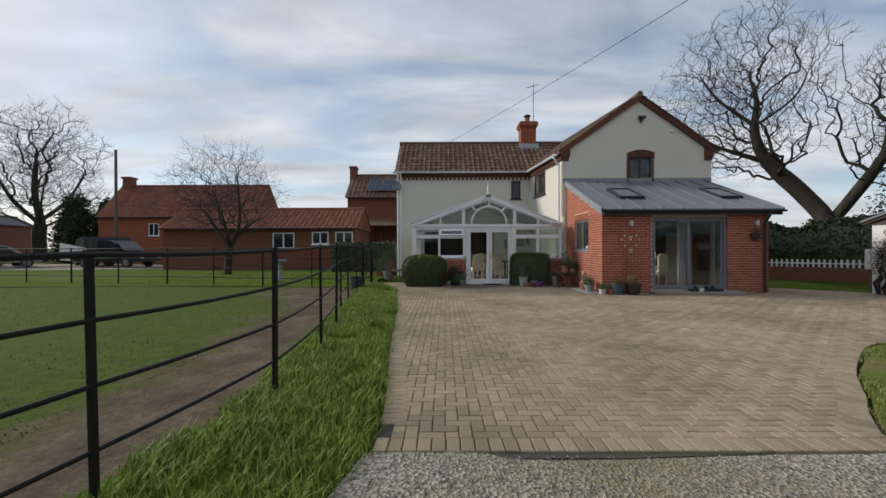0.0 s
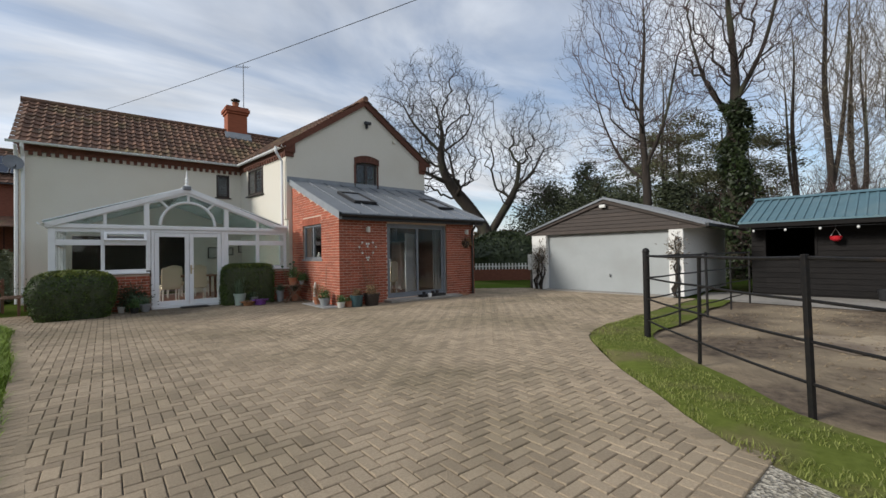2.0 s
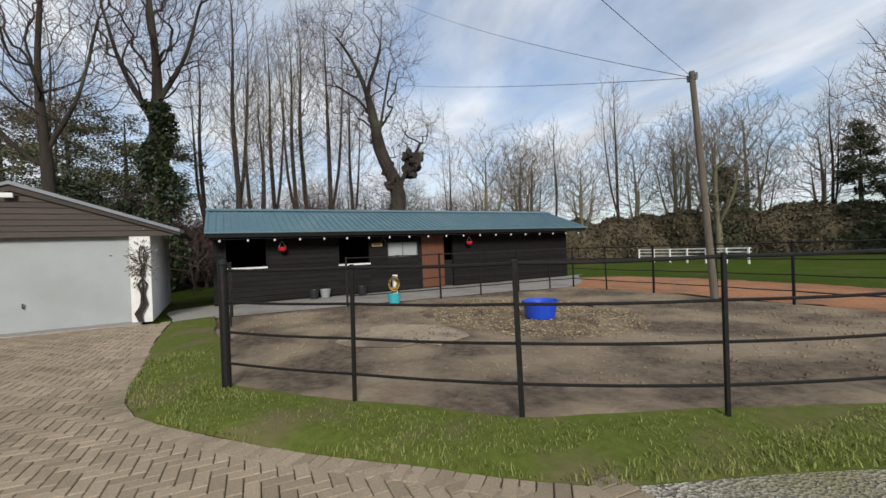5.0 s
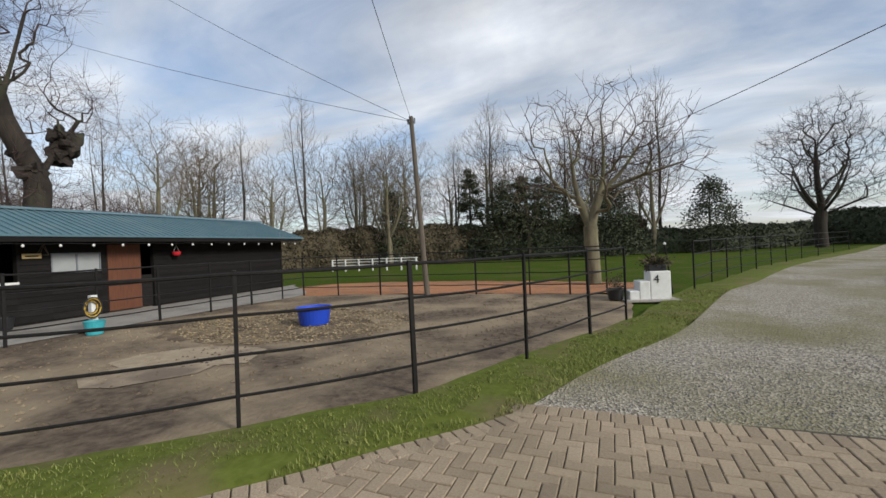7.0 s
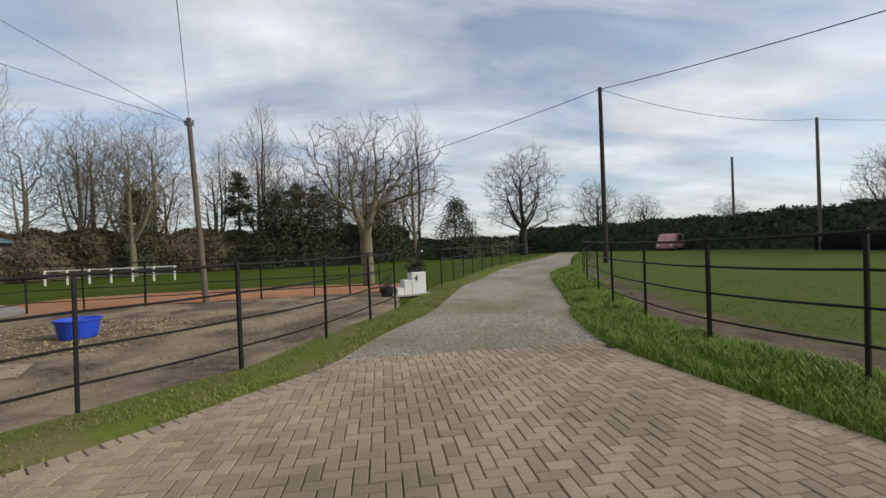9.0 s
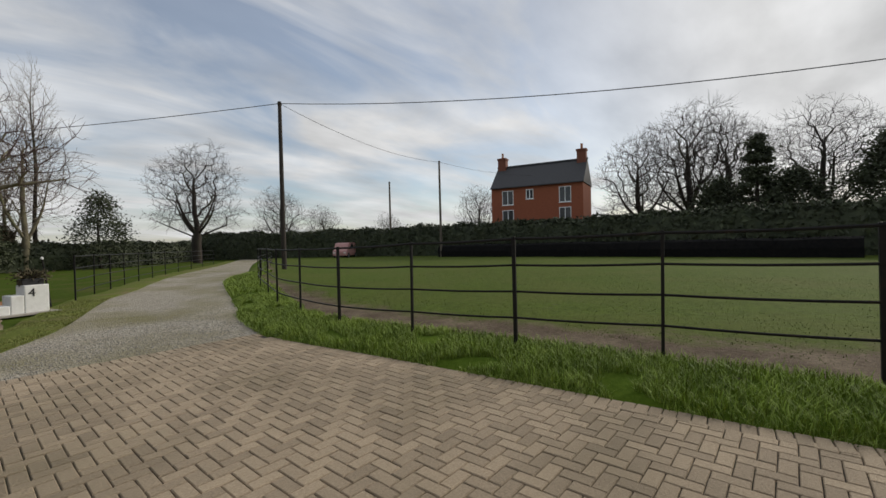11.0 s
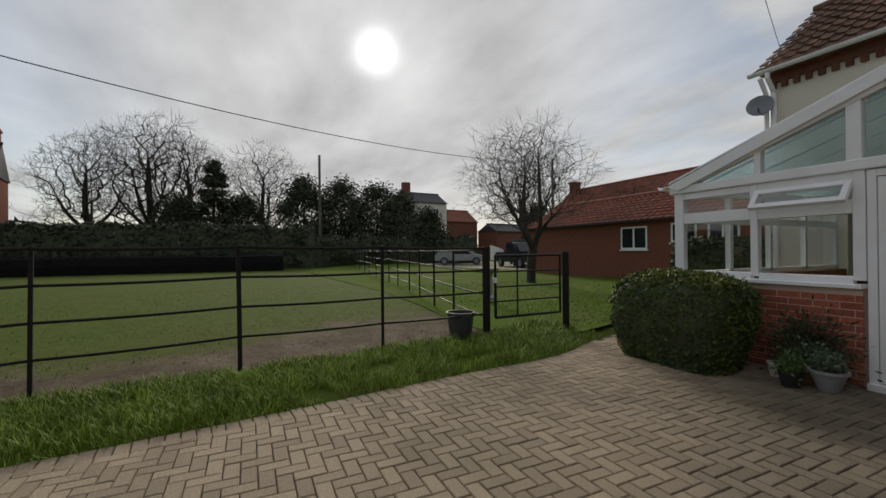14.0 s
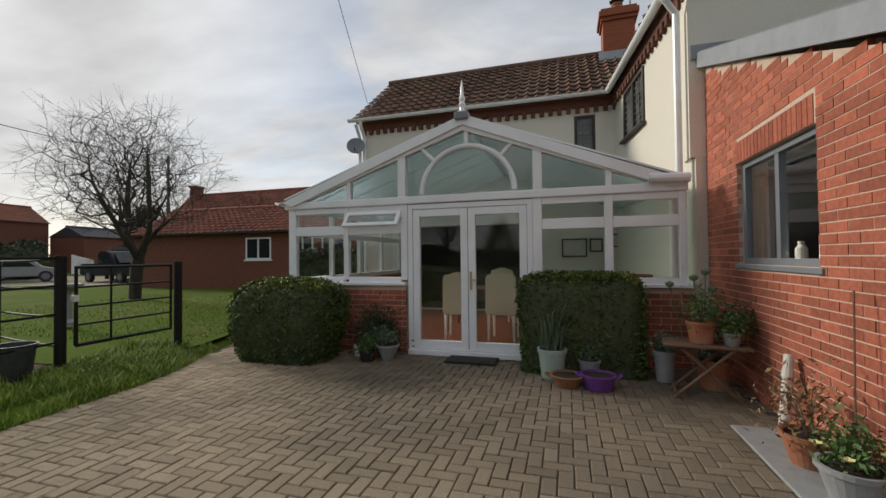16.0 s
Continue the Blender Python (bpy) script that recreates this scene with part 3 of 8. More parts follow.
def pantiles(name, origin, along, upslope, length, rise, material, parent, pitch=0.24, rows=None, label=""):
    """A pantiled slope: rolls running up the slope, stepped at every course. Built as one sheet of courses."""
    o, a, u = Vector(origin), Vector(along).normalized(), Vector(upslope).normalized()
    nrm = a.cross(u).normalized()
    if nrm.z < 0:
        nrm = -nrm
    course = 0.31
    nc = max(1, round(rise / course))
    course = rise / nc
    cols = max(1, round(length / pitch))
    wave = [(0, 0.0), (0.2, -0.012), (0.5, -0.018), (0.72, 0.012), (0.86, 0.034), (1.0, 0.0)]
    verts, faces = [], []
    rnd = random.Random(7)
    for c in range(nc):
        for k in range(cols):
            jit = rnd.uniform(-0.008, 0.008)
            b = len(verts)
            for s in (0, 1):
                for w, h in wave:
                    q = o + a * ((k + w) * length / cols) + u * (c * course + (course * 1.06 if s else jit)) + nrm * (h + (0.045 if s == 0 else 0.0) + rnd.uniform(-0.003, 0.003))
                    verts.append(q)
            m = len(wave)
            for i in range(m - 1):
                faces.append((b + i, b + i + 1, b + m + i + 1, b + m + i))
            # the thick lower lip of the tile
            e = len(verts)
            for w, h in wave:
                verts.append(o + a * ((k + w) * length / cols) + u * (c * course + jit) + nrm * (h + 0.02))
            for i in range(m - 1):
                faces.append((e + i, e + i + 1, b + i + 1, b + i))
    ob = mesh_obj(name, verts, faces, material, parent)
    if label:
        tagged(ob, label)
    tagged(ob, kind="stuff")
    return ob


# main range
MX0, MX1, MY0, MY1, EAVE, RIDGE, RY = -2.2, 4.5, 20.0, 24.6, 4.95, 6.95, 22.3
WX0, WX1, WY0, WEAVE, WRX, WRIDGE = 4.5, 10.2, 15.95, 5.05, 7.42, 7.2
main_wall = part("wall", wall_with_holes(MX0, MX1, 0, EAVE, [(-1.0, 2.35, 0.06, 2.15), (3.19, 3.65, 3.70, 4.58)], MY0, MY0 + 0.3, "x"), M_RENDER, house)
bm = boxes([(MX0, MX0 + 0.3, MY0 + 0.3, MY1, 0, EAVE), (MX0, WX1, MY1, MY1 + 0.3, 0, EAVE)])
prism([(MX0, MY0, EAVE), (MX0, MY1 + 0.3, EAVE), (MX0, RY, RIDGE - 0.05)], (0.3, 0, 0), bm)
part("wall", bm, M_RENDER, house)
# wing walls with the gable
WSKEW = 97.0
wing_m = pose(WX0 + 0.06, WY0 + 0.0, 0, 0, 0, WSKEW)
bm = wall_with_holes(0.0, 4.35, 0, WEAVE, [(1.95, 3.3, 3.70, 4.68)], -0.3, -0.002, "x")
bmesh.ops.transform(bm, matrix=wing_m, verts=bm.verts[:])
part("wall", bm, M_RENDER, house)
# backing walls added behind the openings, room shade put into their colour
part("room_back", boxes([(MX0 + 0.3, 5.2, MY0 + 2.6, MY0 + 2.7, 0, EAVE - 0.1), (5.2, 5.3, WY0 + 0.3, MY0 + 2.7, 0, EAVE - 0.1)]), M_ROOMSHADE, house)
part("wall", box(WX1 - 0.3, WX1, WY0 + 0.3, MY1, 0, WEAVE), M_RENDER, house)
part("wall", wall_with_holes(WX0, WX1, 2.6, WEAVE, [(7.03, 7.93, 2.6, 4.85)], WY0, WY0 + 0.3, "x"), M_RENDER, house)
part("wall", prism([(WX0, WY0, WEAVE), (WX1, WY0, WEAVE), (WX1 - 0.05, WY0, WEAVE + 0.05), (WRX, WY0, WRIDGE - 0.12), (WX0 + 0.05, WY0, WEAVE + 0.05)], (0, 0.3, 0)), M_RENDER, house)
for y in (21.0,):
    part("ceiling", box(MX0 + 0.3, MX1, MY0 + 0.3, MY1, EAVE - 0.1, EAVE - 0.04), M_ROOMSHADE, house)

# roofs
def slope(p0, along, ridge_pt, length, name="roof", material=None, **k):
    a = Vector(along).normalized()
    up_v = Vector(ridge_pt) - Vector(p0)
    up_v -= a * up_v.dot(a)
    return pantiles(name, p0, a, up_v, length, up_v.length, material or M_TILE, k.get("parent", house), label=k.get("label", ""))


slope((MX0 - 0.18, MY0 - 0.28, EAVE + 0.02), (1, 0, 0), (MX0, RY, RIDGE), WRX - MX0 + 0.2, label="moss-flecked brown pantile slope")
slope((MX0 - 0.18, MY1 + 0.5, EAVE + 0.02), (1, 0, 0), (MX0, RY, RIDGE), WRX - MX0 + 0.2)
slope((WX0 - 0.16, WY0 - 0.14, WEAVE - 0.06), (-0.122, 0.9925, 0), (WRX, WY0, WRIDGE), 6.2)
slope((WX0 - 0.3, WY0 + 1.8, WEAVE - 0.1), (0, 1, 0), (WRX, WY0, WRIDGE), MY1 - WY0 - 1.6)
slope((WX1 + 0.28, WY0 - 0.14, WEAVE + 0.0), (0, 1, 0), (WRX, WY0, WRIDGE), MY1 - WY0 + 0.3)
part("roof_lining", prism([(MX0 - 0.1, MY0 - 0.2, EAVE - 0.02), (MX0 - 0.1, RY, RIDGE - 0.06), (MX0 - 0.1, MY1 + 0.4, EAVE - 0.02)], (6.6, 0, 0)), M_DENTIL, house)
part("roof_lining", prism([(WX0 - 0.2, WY0 + 0.02, WEAVE - 0.06), (WRX, WY0 + 0.02, WRIDGE - 0.07), (WX1 + 0.2, WY0 + 0.02, WEAVE - 0.02)], (0, MY1 - WY0, 0)), M_DENTIL, house)
part("ridge_tiles", tube([(MX0 - 0.2, RY, RIDGE + 0.0), (WRX, RY, RIDGE + 0.0)], 0.11, 10), M_TILE, house)
part("ridge_tiles", tube([(WRX, WY0 - 0.16, WRIDGE + 0.0), (WRX, MY1, WRIDGE + 0.0)], 0.11, 10), M_TILE, house)
# verge boards, kneelers and brick bands
for sx, ex, ez in ((1, WX0 - 0.3, WEAVE - 0.06), (-1, WX1 + 0.28, WEAVE)):
    part("verge_board", prism([(ex, WY0 - 0.1, ez - 0.02), (WRX, WY0 - 0.1, WRIDGE - 0.02), (WRX, WY0 - 0.1, WRIDGE - 0.24), (ex + sx * 0.26, WY0 - 0.1, ez - 0.07)], (0, 0.098, 0)), M_DENTIL, house, "dark brown brick verge")
    kx = WX0 - 0.06 if sx > 0 else WX1 - 0.28
    part("kneeler", boxes([(kx, kx + 0.34, WY0 - 0.085, WY0 - 0.002, WEAVE - 0.22, WEAVE + 0.12), (kx + (0.0 if sx < 0 else 0.0), kx + 0.3, WY0 - 0.05, WY0 - 0.002, WEAVE - 0.36, WEAVE - 0.22)]), M_DENTIL, house)


def brick_band(x0, x1, y0, y1, z0, parent):
    """A projecting course under the eaves with dentils beneath."""
    rows = []
    along_x = abs(x1 - x0) > abs(y1 - y0)
    if along_x:
        rows.append((x0, x1, y0, y1, z0 + 0.12, z0 + 0.3))
        k = x0 + 0.02
        while k < x1 - 0.1:
            rows.append((k, k + 0.1, y0, y1, z0, z0 + 0.118))
            k += 0.2
    else:
        rows.append((x0, x1, y0, y1, z0 + 0.12, z0 + 0.3))
        k = y0 + 0.02
        while k < y1 - 0.1:
            rows.append((x0, x1, k, k + 0.1, z0, z0 + 0.118))
            k += 0.2
    return part("dentil_band", boxes(rows), M_DENTIL, parent, "brown brick dentil course under the gutter")


brick_band(MX0, MX1 - 0.06, MY0 - 0.07, MY0 - 0.002, EAVE - 0.32, house)
bb = brick_band(0.05, 4.1, 0.002, 0.07, WEAVE - 0.36, house)
bb.matrix_local = wing_m


def gutter(points, parent, material, r=0.055, name="gutter"):
    bm = bmesh.new()
    pts = [Vector(p) for p in points]
    for a, b in zip(pts, pts[1:]):
        d = (b - a).normalized()
        s = d.cross(Vector((0, 0, 1))).normalized()
        ring = [(math.cos(t), math.sin(t)) for t in [math.pi + math.pi * k / 8 for k in range(9)]]
        for rr, flip in ((r, False), (r * 0.86, True)):
            va = [bm.verts.new(a + s * c * rr + Vector((0, 0, q * rr))) for c, q in ring]
            vb = [bm.verts.new(b + s * c * rr + Vector((0, 0, q * rr))) for c, q in ring]
            for k in range(8):
                q = (va[k], va[k + 1], vb[k + 1], vb[k])
                bm.faces.new(q if not flip else q[::-1])
    return part(name, bm, material, parent)


gutter([(MX0 - 0.25, MY0 - 0.3, EAVE + 0.03), (WX0 - 0.58, MY0 - 0.3, EAVE + 0.03)], house, M_UPVC, 0.07)
gutter([(WX0 - 0.6, MY0 - 0.3, EAVE + 0.03), (WX0 - 0.12, WY0 - 0.14, WEAVE - 0.04)], house, M_UPVC, 0.07)
for pts in ([(MX0 + 0.1, MY0 - 0.3, EAVE - 0.02), (MX0 + 0.1, MY0 - 0.3, EAVE - 0.14), (MX0 + 0.1, MY0 - 0.07, EAVE - 0.4), (MX0 + 0.1, MY0 - 0.07, 0.05)],
            [(MX0 - 0.04, MY0 - 0.3, EAVE - 0.1), (MX0 - 0.05, MY0 - 0.05, EAVE - 0.4), (MX0 - 0.05, MY0 - 0.05, 0.05)],
            [(WX0 - 0.34, WY0 - 0.02, WEAVE - 0.1), (WX0 - 0.34, WY0 - 0.02, WEAVE - 0.24), (WX0 - 0.1, WY0 + 0.12, WEAVE - 0.52), (WX0 - 0.1, WY0 + 0.12, 0.05)]):
    part("downpipe", tube(pts, 0.045, 10), M_UPVC, house, "white plastic downpipe")
part("soil_pipe", tube([(WX0 - 0.2, WY0 + 0.02, 2.35), (WX0 - 0.2, WY0 + 0.02, 0.03)], 0.05, 10), M_UPVC, house)

# chimney
ch = part("chimney", boxes([(4.02, 4.82, 21.95, 22.65, 6.2, 7.7), (3.97, 4.87, 21.9, 22.7, 7.7, 7.8), (3.92, 4.92, 21.85, 22.75, 7.8, 7.95), (3.97, 4.87, 21.9, 22.7, 7.95, 8.03)], bevel=0.008), M_BRICKFAR, house, "red brick chimney stack with corbelled head")
part("flashing", prism([(3.9, 21.75, 6.52), (4.95, 21.75, 6.52), (4.95, 21.94, 6.82), (3.9, 21.94, 6.82)], (0, -0.03, 0.04)), M_LEAD, ch)
part("chimney_pot", lathe([(0.13, 8.02), (0.13, 8.25), (0.15, 8.27), (0.15, 8.3), (0.1, 8.31)], 16, (4.42, 22.3, 0)), M_TERRACOTTA, ch)
part("cowl", lathe([(0.05, 8.3), (0.06, 8.38), (0.19, 8.39), (0.19, 8.43), (0.05, 8.5)], 16, (4.42, 22.3, 0)), M_BLACKPLASTIC, ch)
aerial = thing("tv_aerial", pose(4.76, 22.3, 7.9), "thin metal television aerial on the chimney", "aerial")
part("mast", tube([(0, 0, 0), (0, 0, 2.25)], 0.018, 6), M_GREYFRAME, aerial)
part("boom", tube([(-0.35, -0.1, 2.0), (0.25, 0.1, 2.22)], 0.012, 6), M_GREYFRAME, aerial)
bm = bmesh.new()
for k in range(7):
    c = Vector((-0.35, -0.1, 2.0)).lerp(Vector((0.25, 0.1, 2.22)), k / 6)
    tube([c + Vector((0.04, -0.14, 0)), c + Vector((-0.04, 0.14, 0))], 0.006, 4, bm)
part("elements", bm, M_GREYFRAME, aerial)


def window(parent, m, w, h, frame_mat, mullions=1, transom=0.0, depth=0.07, bar=0.055, lead=False, sill=True, sill_mat=None, glass_mat=None, name="window", label=""):
    """A window in its opening: local x along the wall, y inwards, z up, with frame, panes and sill."""
    fr = new(name)
    fr.parent = parent
    fr.matrix_local = m
    if label:
        tagged(fr, label)
    bm = boxes([(0, bar, 0, depth, 0, h), (w - bar, w, 0, depth, 0, h), (bar, w - bar, 0, depth, 0, bar), (bar, w - bar, 0, depth, h - bar, h)], bevel=0.006)
    for k in range(1, mullions + 1):
        x = w * k / (mullions + 1)
        bx(bm, x - bar * 0.6, x + bar * 0.6, 0.004, depth - 0.004, bar, h - bar)
    if transom:
        bx(bm, bar, w - bar, 0.006, depth - 0.006, transom - bar * 0.4, transom + bar * 0.4)
    part("window_frame", bm, frame_mat, fr)
    cols = mullions + 1
    for k in range(cols):
        p = part("pane", box(w * k / cols + bar * 0.55, w * (k + 1) / cols - bar * 0.55, depth * 0.45, depth * 0.45 + 0.006, bar * 0.9, h - bar * 0.9), glass_mat or M_GLASS, fr)
        p.visible_shadow = False
    if lead:
        bm = bmesh.new()
        for k in range(cols):
            a, b = w * k / cols + bar, w * (k + 1) / cols - bar
            for q in range(1, 4):
                bx(bm, a + (b - a) * q / 4 - 0.004, a + (b - a) * q / 4 + 0.004, depth * 0.36, depth * 0.44, bar, h - bar)
            for q in range(1, 7):
                bx(bm, a, b, depth * 0.37, depth * 0.43, bar + (h - 2 * bar) * q / 7 - 0.004, bar + (h - 2 * bar) * q / 7 + 0.004)
        part("leading", bm, M_LEAD, fr)
    if sill:
        part("window_sill", box(-0.06, w + 0.06, -0.07, depth, -0.05, -0.003, bevel=0.008), sill_mat or frame_mat, fr)
    return fr


M_BROWNFRAME = mat("dark_brown_frame", (0.045, 0.032, 0.026), (0.03, 0.022, 0.018), 0.5, scale=9)
window(house, pose(3.19, MY0 + 0.02, 3.70), 0.46, 0.88, M_BROWNFRAME, 0, lead=True, bar=0.07)
q = wing_m @ Vector((3.28, 0.03, 3.70))
window(house, pose(q.x, q.y, q.z, 0, 0, WSKEW - 180), 1.31, 0.98, M_BROWNFRAME, 1, lead=True, bar=0.07)
window(house, pose(7.03, WY0 + 0.03, 3.45), 0.9, 1.36, M_BROWNFRAME, 1, bar=0.08)
# dark arched head over the gable window
bm = bmesh.new()
for k in range(13):
    x = 7.0 + 0.08 * k - 0.02
    s = 1 - ((x - 7.48) / 0.52) ** 2
    bx(bm, x, x + 0.072, WY0 - 0.045, WY0 - 0.003, 4.74 + 0.1 * s, 4.98 + 0.12 * s)
part("window_arch", bm, M_DENTIL, house, "arched head of dark bricks")
for jx in (6.97, 7.93):
    part("window_jamb", box(jx, jx + 0.06, WY0 - 0.03, WY0 - 0.002, 3.75, 4.74), M_DENTIL, house)
flood = thing("security_light", pose(7.5, WY0 - 0.04, 6.3), "small dark security light high on the gable", "lamp")
part("head", box(-0.13, 0.13, -0.14, -0.02, -0.04, 0.06, bevel=0.01), M_BLACKPLASTIC, flood)
part("bracket", box(-0.03, 0.03, -0.05, 0.037, -0.16, -0.03), M_BLACKPLASTIC, flood)
vent = thing("alarm_box", pose(8.7, WY0 - 0.03, 5.8), "small pale bracket on the gable wall", "fixture")
part("body", box(-0.06, 0.06, -0.05, 0.027, -0.05, 0.05, bevel=0.01), M_RENDER, vent)

# ---- brick extension ----
EX0, EX1, EY0, EY1 = 4.68, 9.62, 12.4, 15.95
ext_front = part("wall", wall_with_holes(EX0 + 0.005, EX1 - 0.005, 0, 2.44, [(6.17, 8.4, 0.1, 2.28)], EY0 + 0.005, EY0 + 0.28, "x"), M_MORTAR, house, "red brick front wall")


def slope_z(y):
    return 2.44 + (y - EY0) * 0.375


bm = wall_with_holes(EY0 + 0.28, EY1, 0, 2.44, [(13.57, 15.0, 1.27, 2.30)], EX0 + 0.005, EX0 + 0.28, "y")
prism([(EX0 + 0.005, EY0 + 0.28, 2.44), (EX0 + 0.005, EY1, 2.44), (EX0 + 0.005, EY1, slope_z(EY1))], (0.275, 0, 0), bm)
ext_side = part("wall", bm, M_MORTAR, house, "red brick side wall")
bm = box(EX1 - 0.28, EX1 - 0.005, EY0 + 0.28, EY1, 0, 2.44)
prism([(EX1 - 0.005, EY0 + 0.28, 2.44), (EX1 - 0.005, EY1, 2.44), (EX1 - 0.005, EY1, slope_z(EY1))], (-0.275, 0, 0), bm)
part("wall", bm, M_MORTAR, house)
# sheet roof with standing seams
rx0, rx1 = EX0 - 0.08, EX1 + 0.34
ext_roof = part("roof", prism([(rx0, EY0 - 0.2, 2.50), (rx0, EY1 + 0.0, 2.50 + 3.75 * 0.375), (rx0, EY1, 2.42 + 3.75 * 0.375), (rx0, EY0 - 0.2, 2.42)], (rx1 - rx0, 0, 0)), M_ZINC, house, "grey sheet roof with raised seams")
for k in range(10):
    x = rx0 + 0.02 + k * (rx1 - rx0 - 0.04) / 9
    part("seam", prism([(x - 0.012, EY0 - 0.2, 2.502), (x + 0.012, EY0 - 0.2, 2.502), (x + 0.012, EY1, 2.502 + 3.75 * 0.375), (x - 0.012, EY1, 2.502 + 3.75 * 0.375)], (0, 0, 0.035)), M_ZINC, ext_roof)
part("flashing", boxes([(WX0 + 0.02, WX1 - 0.02, WY0 - 0.03, WY0 - 0.003, 3.84, 4.02)]), M_LEAD, house)
part("fascia", box(EX0, rx1 - 0.05, EY0 - 0.17, EY0 - 0.14, 2.32, 2.45), M_BLACKPLASTIC, house)
gutter([(rx0, EY0 - 0.235, 2.46), (rx1, EY0 - 0.235, 2.46)], house, M_BLACKPLASTIC, 0.06)
part("downpipe", tube([(EX1 - 0.13, EY0 - 0.23, 2.42), (EX1 - 0.13, EY0 - 0.23, 2.3), (EX1 - 0.13, EY0 - 0.06, 2.1), (EX1 - 0.13, EY0 - 0.06, 0.02)], 0.038, 10), M_BROWNFRAME, house, "brown downpipe")
part("verge_trim", prism([(EX0 - 0.09, EY0 - 0.2, 2.52), (EX0 - 0.09, EY1, 2.52 + 3.75 * 0.375), (EX0 - 0.09, EY1, 2.33 + 3.75 * 0.375), (EX0 - 0.09, EY0 - 0.2, 2.33)], (0.085, 0, 0)), M_LEAD, house)
for x0, x1 in ((5.6, 6.37), (8.8, 9.5)):
    rl = new("roof_window")
    rl.parent = house
    a = math.atan(0.375)
    rl.matrix_local = pose(x0, 13.3, 2.50 + 1.1 * 0.375 + 0.002, math.degrees(a))
    w, l = x1 - x0, 1.25
    part("window_frame", boxes([(0, 0.07, 0, l, 0, 0.09), (w - 0.07, w, 0, l, 0, 0.09), (0.07, w - 0.07, 0, 0.09, 0, 0.09), (0.07, w - 0.07, l - 0.09, l, 0, 0.09)], bevel=0.008), M_BLACKPLASTIC, rl)
    part("pane", box(0.07, w - 0.07, 0.09, l - 0.09, 0.045, 0.055), M_ZINC, rl)
# side window and its details
window(house, pose(EX0 + 0.05, 15.0, 1.27, 0, 0, -90), 1.43, 1.03, M_GREYFRAME, 1, bar=0.06, sill_mat=M_GREYFRAME)
# patio doors
pd = new("sliding_door")
pd.parent = house
pd.matrix_local = pose(6.17, EY0 + 0.06, 0.1)
tagged(pd, "grey framed sliding glass door")
W, Hh = 2.23, 2.18
part("door_frame", boxes([(0, 0.06, 0, 0.1, 0, Hh), (W - 0.06, W, 0, 0.1, 0, Hh), (0.06, W - 0.06, 0, 0.1, 0, 0.05), (0.06, W - 0.06, 0, 0.1, Hh - 0.06, Hh)], bevel=0.005), M_GREYFRAME, pd)
for k, (a, b, y) in enumerate(((0.06, 1.16, 0.01), (1.1, W - 0.06, 0.05))):
    lf = part("door_leaf", boxes([(a, a + 0.07, y, y + 0.04, 0.05, Hh - 0.06), (b - 0.07, b, y, y + 0.04, 0.05, Hh - 0.06), (a + 0.07, b - 0.07, y, y + 0.04, 0.05, 0.14), (a + 0.07, b - 0.07, y, y + 0.04, Hh - 0.13, Hh - 0.06)], bevel=0.004), M_GREYFRAME, pd)
    g = part("pane", box(a + 0.07, b - 0.07, y + 0.017, y + 0.023, 0.14, Hh - 0.13), M_GLASS, lf)
    g.visible_shadow = False
part("door_handle", tube([(0.1, -0.0, 0.9), (0.1, -0.05, 0.92), (0.1, -0.05, 1.12), (0.1, 0.0, 1.14)], 0.013, 8), M_WHITE, pd)
step = tagged(obj("door_step", box(6.05, 8.7, EY0 - 0.42, EY0 + 0.004, 0.0, 0.075, bevel=0.015), M_CONCRETE), "low concrete step before the sliding door", "step", kind="structure")
# room behind, its back wall in the grey with shade painted in
part("room_floor", box(EX0 + 0.285, EX1 - 0.285, EY0 + 0.285, EY1 + 0.8, 0.02, 0.1), M_FLOORWOOD, house)
part("room_wall", box(EX0 + 0.285, EX1 - 0.285, EY1 + 0.8, EY1 + 0.95, 0.0, 3.4), M_ROOMSHADE, house)

# ---- conservatory ----
cons = thing("conservatory", pose(0, 0, 0), "white plastic conservatory with a sunburst gable and brick base", "conservatory")
CX0, CX1, CY, CEAVE, CRX, CRZ = -1.22, 4.36, 15.6, 2.14, 1.62, 3.28
FD = 0.09
def slope_c(x):
    k = (x - CX0) / (CRX - CX0) if x < CRX else (CX1 - x) / (CX1 - CRX)
    return CEAVE + 0.06 + (CRZ - CEAVE - 0.06) * k


base_front_l = part("base_wall", box(CX0 + 0.01, 0.75, CY + 0.005, CY + 0.2, 0, 0.98), M_MORTAR, cons)
base_front_r = part("base_wall", box(2.6, CX1 + 0.1, CY + 0.005, CY + 0.2, 0, 0.98), M_MORTAR, cons)
part("base_wall", box(CX0 + 0.01, CX0 + 0.2, CY + 0.2, MY0, 0, 0.98), M_BRICKFAR, cons)
frame_rows = [(CX0, CX0 + 0.13, CY, CY + FD, 1.0, CEAVE), (-0.25, -0.17, CY, CY + FD, 1.05, CEAVE), (0.68, 0.78, CY, CY + FD, 1.05, CEAVE),
              (2.55, 2.67, CY, CY + FD, 1.05, CEAVE), (3.44, 3.54, CY, CY + FD, 1.05, CEAVE), (CX1 - 0.08, CX1, CY, CY + FD, 1.0, CEAVE)]
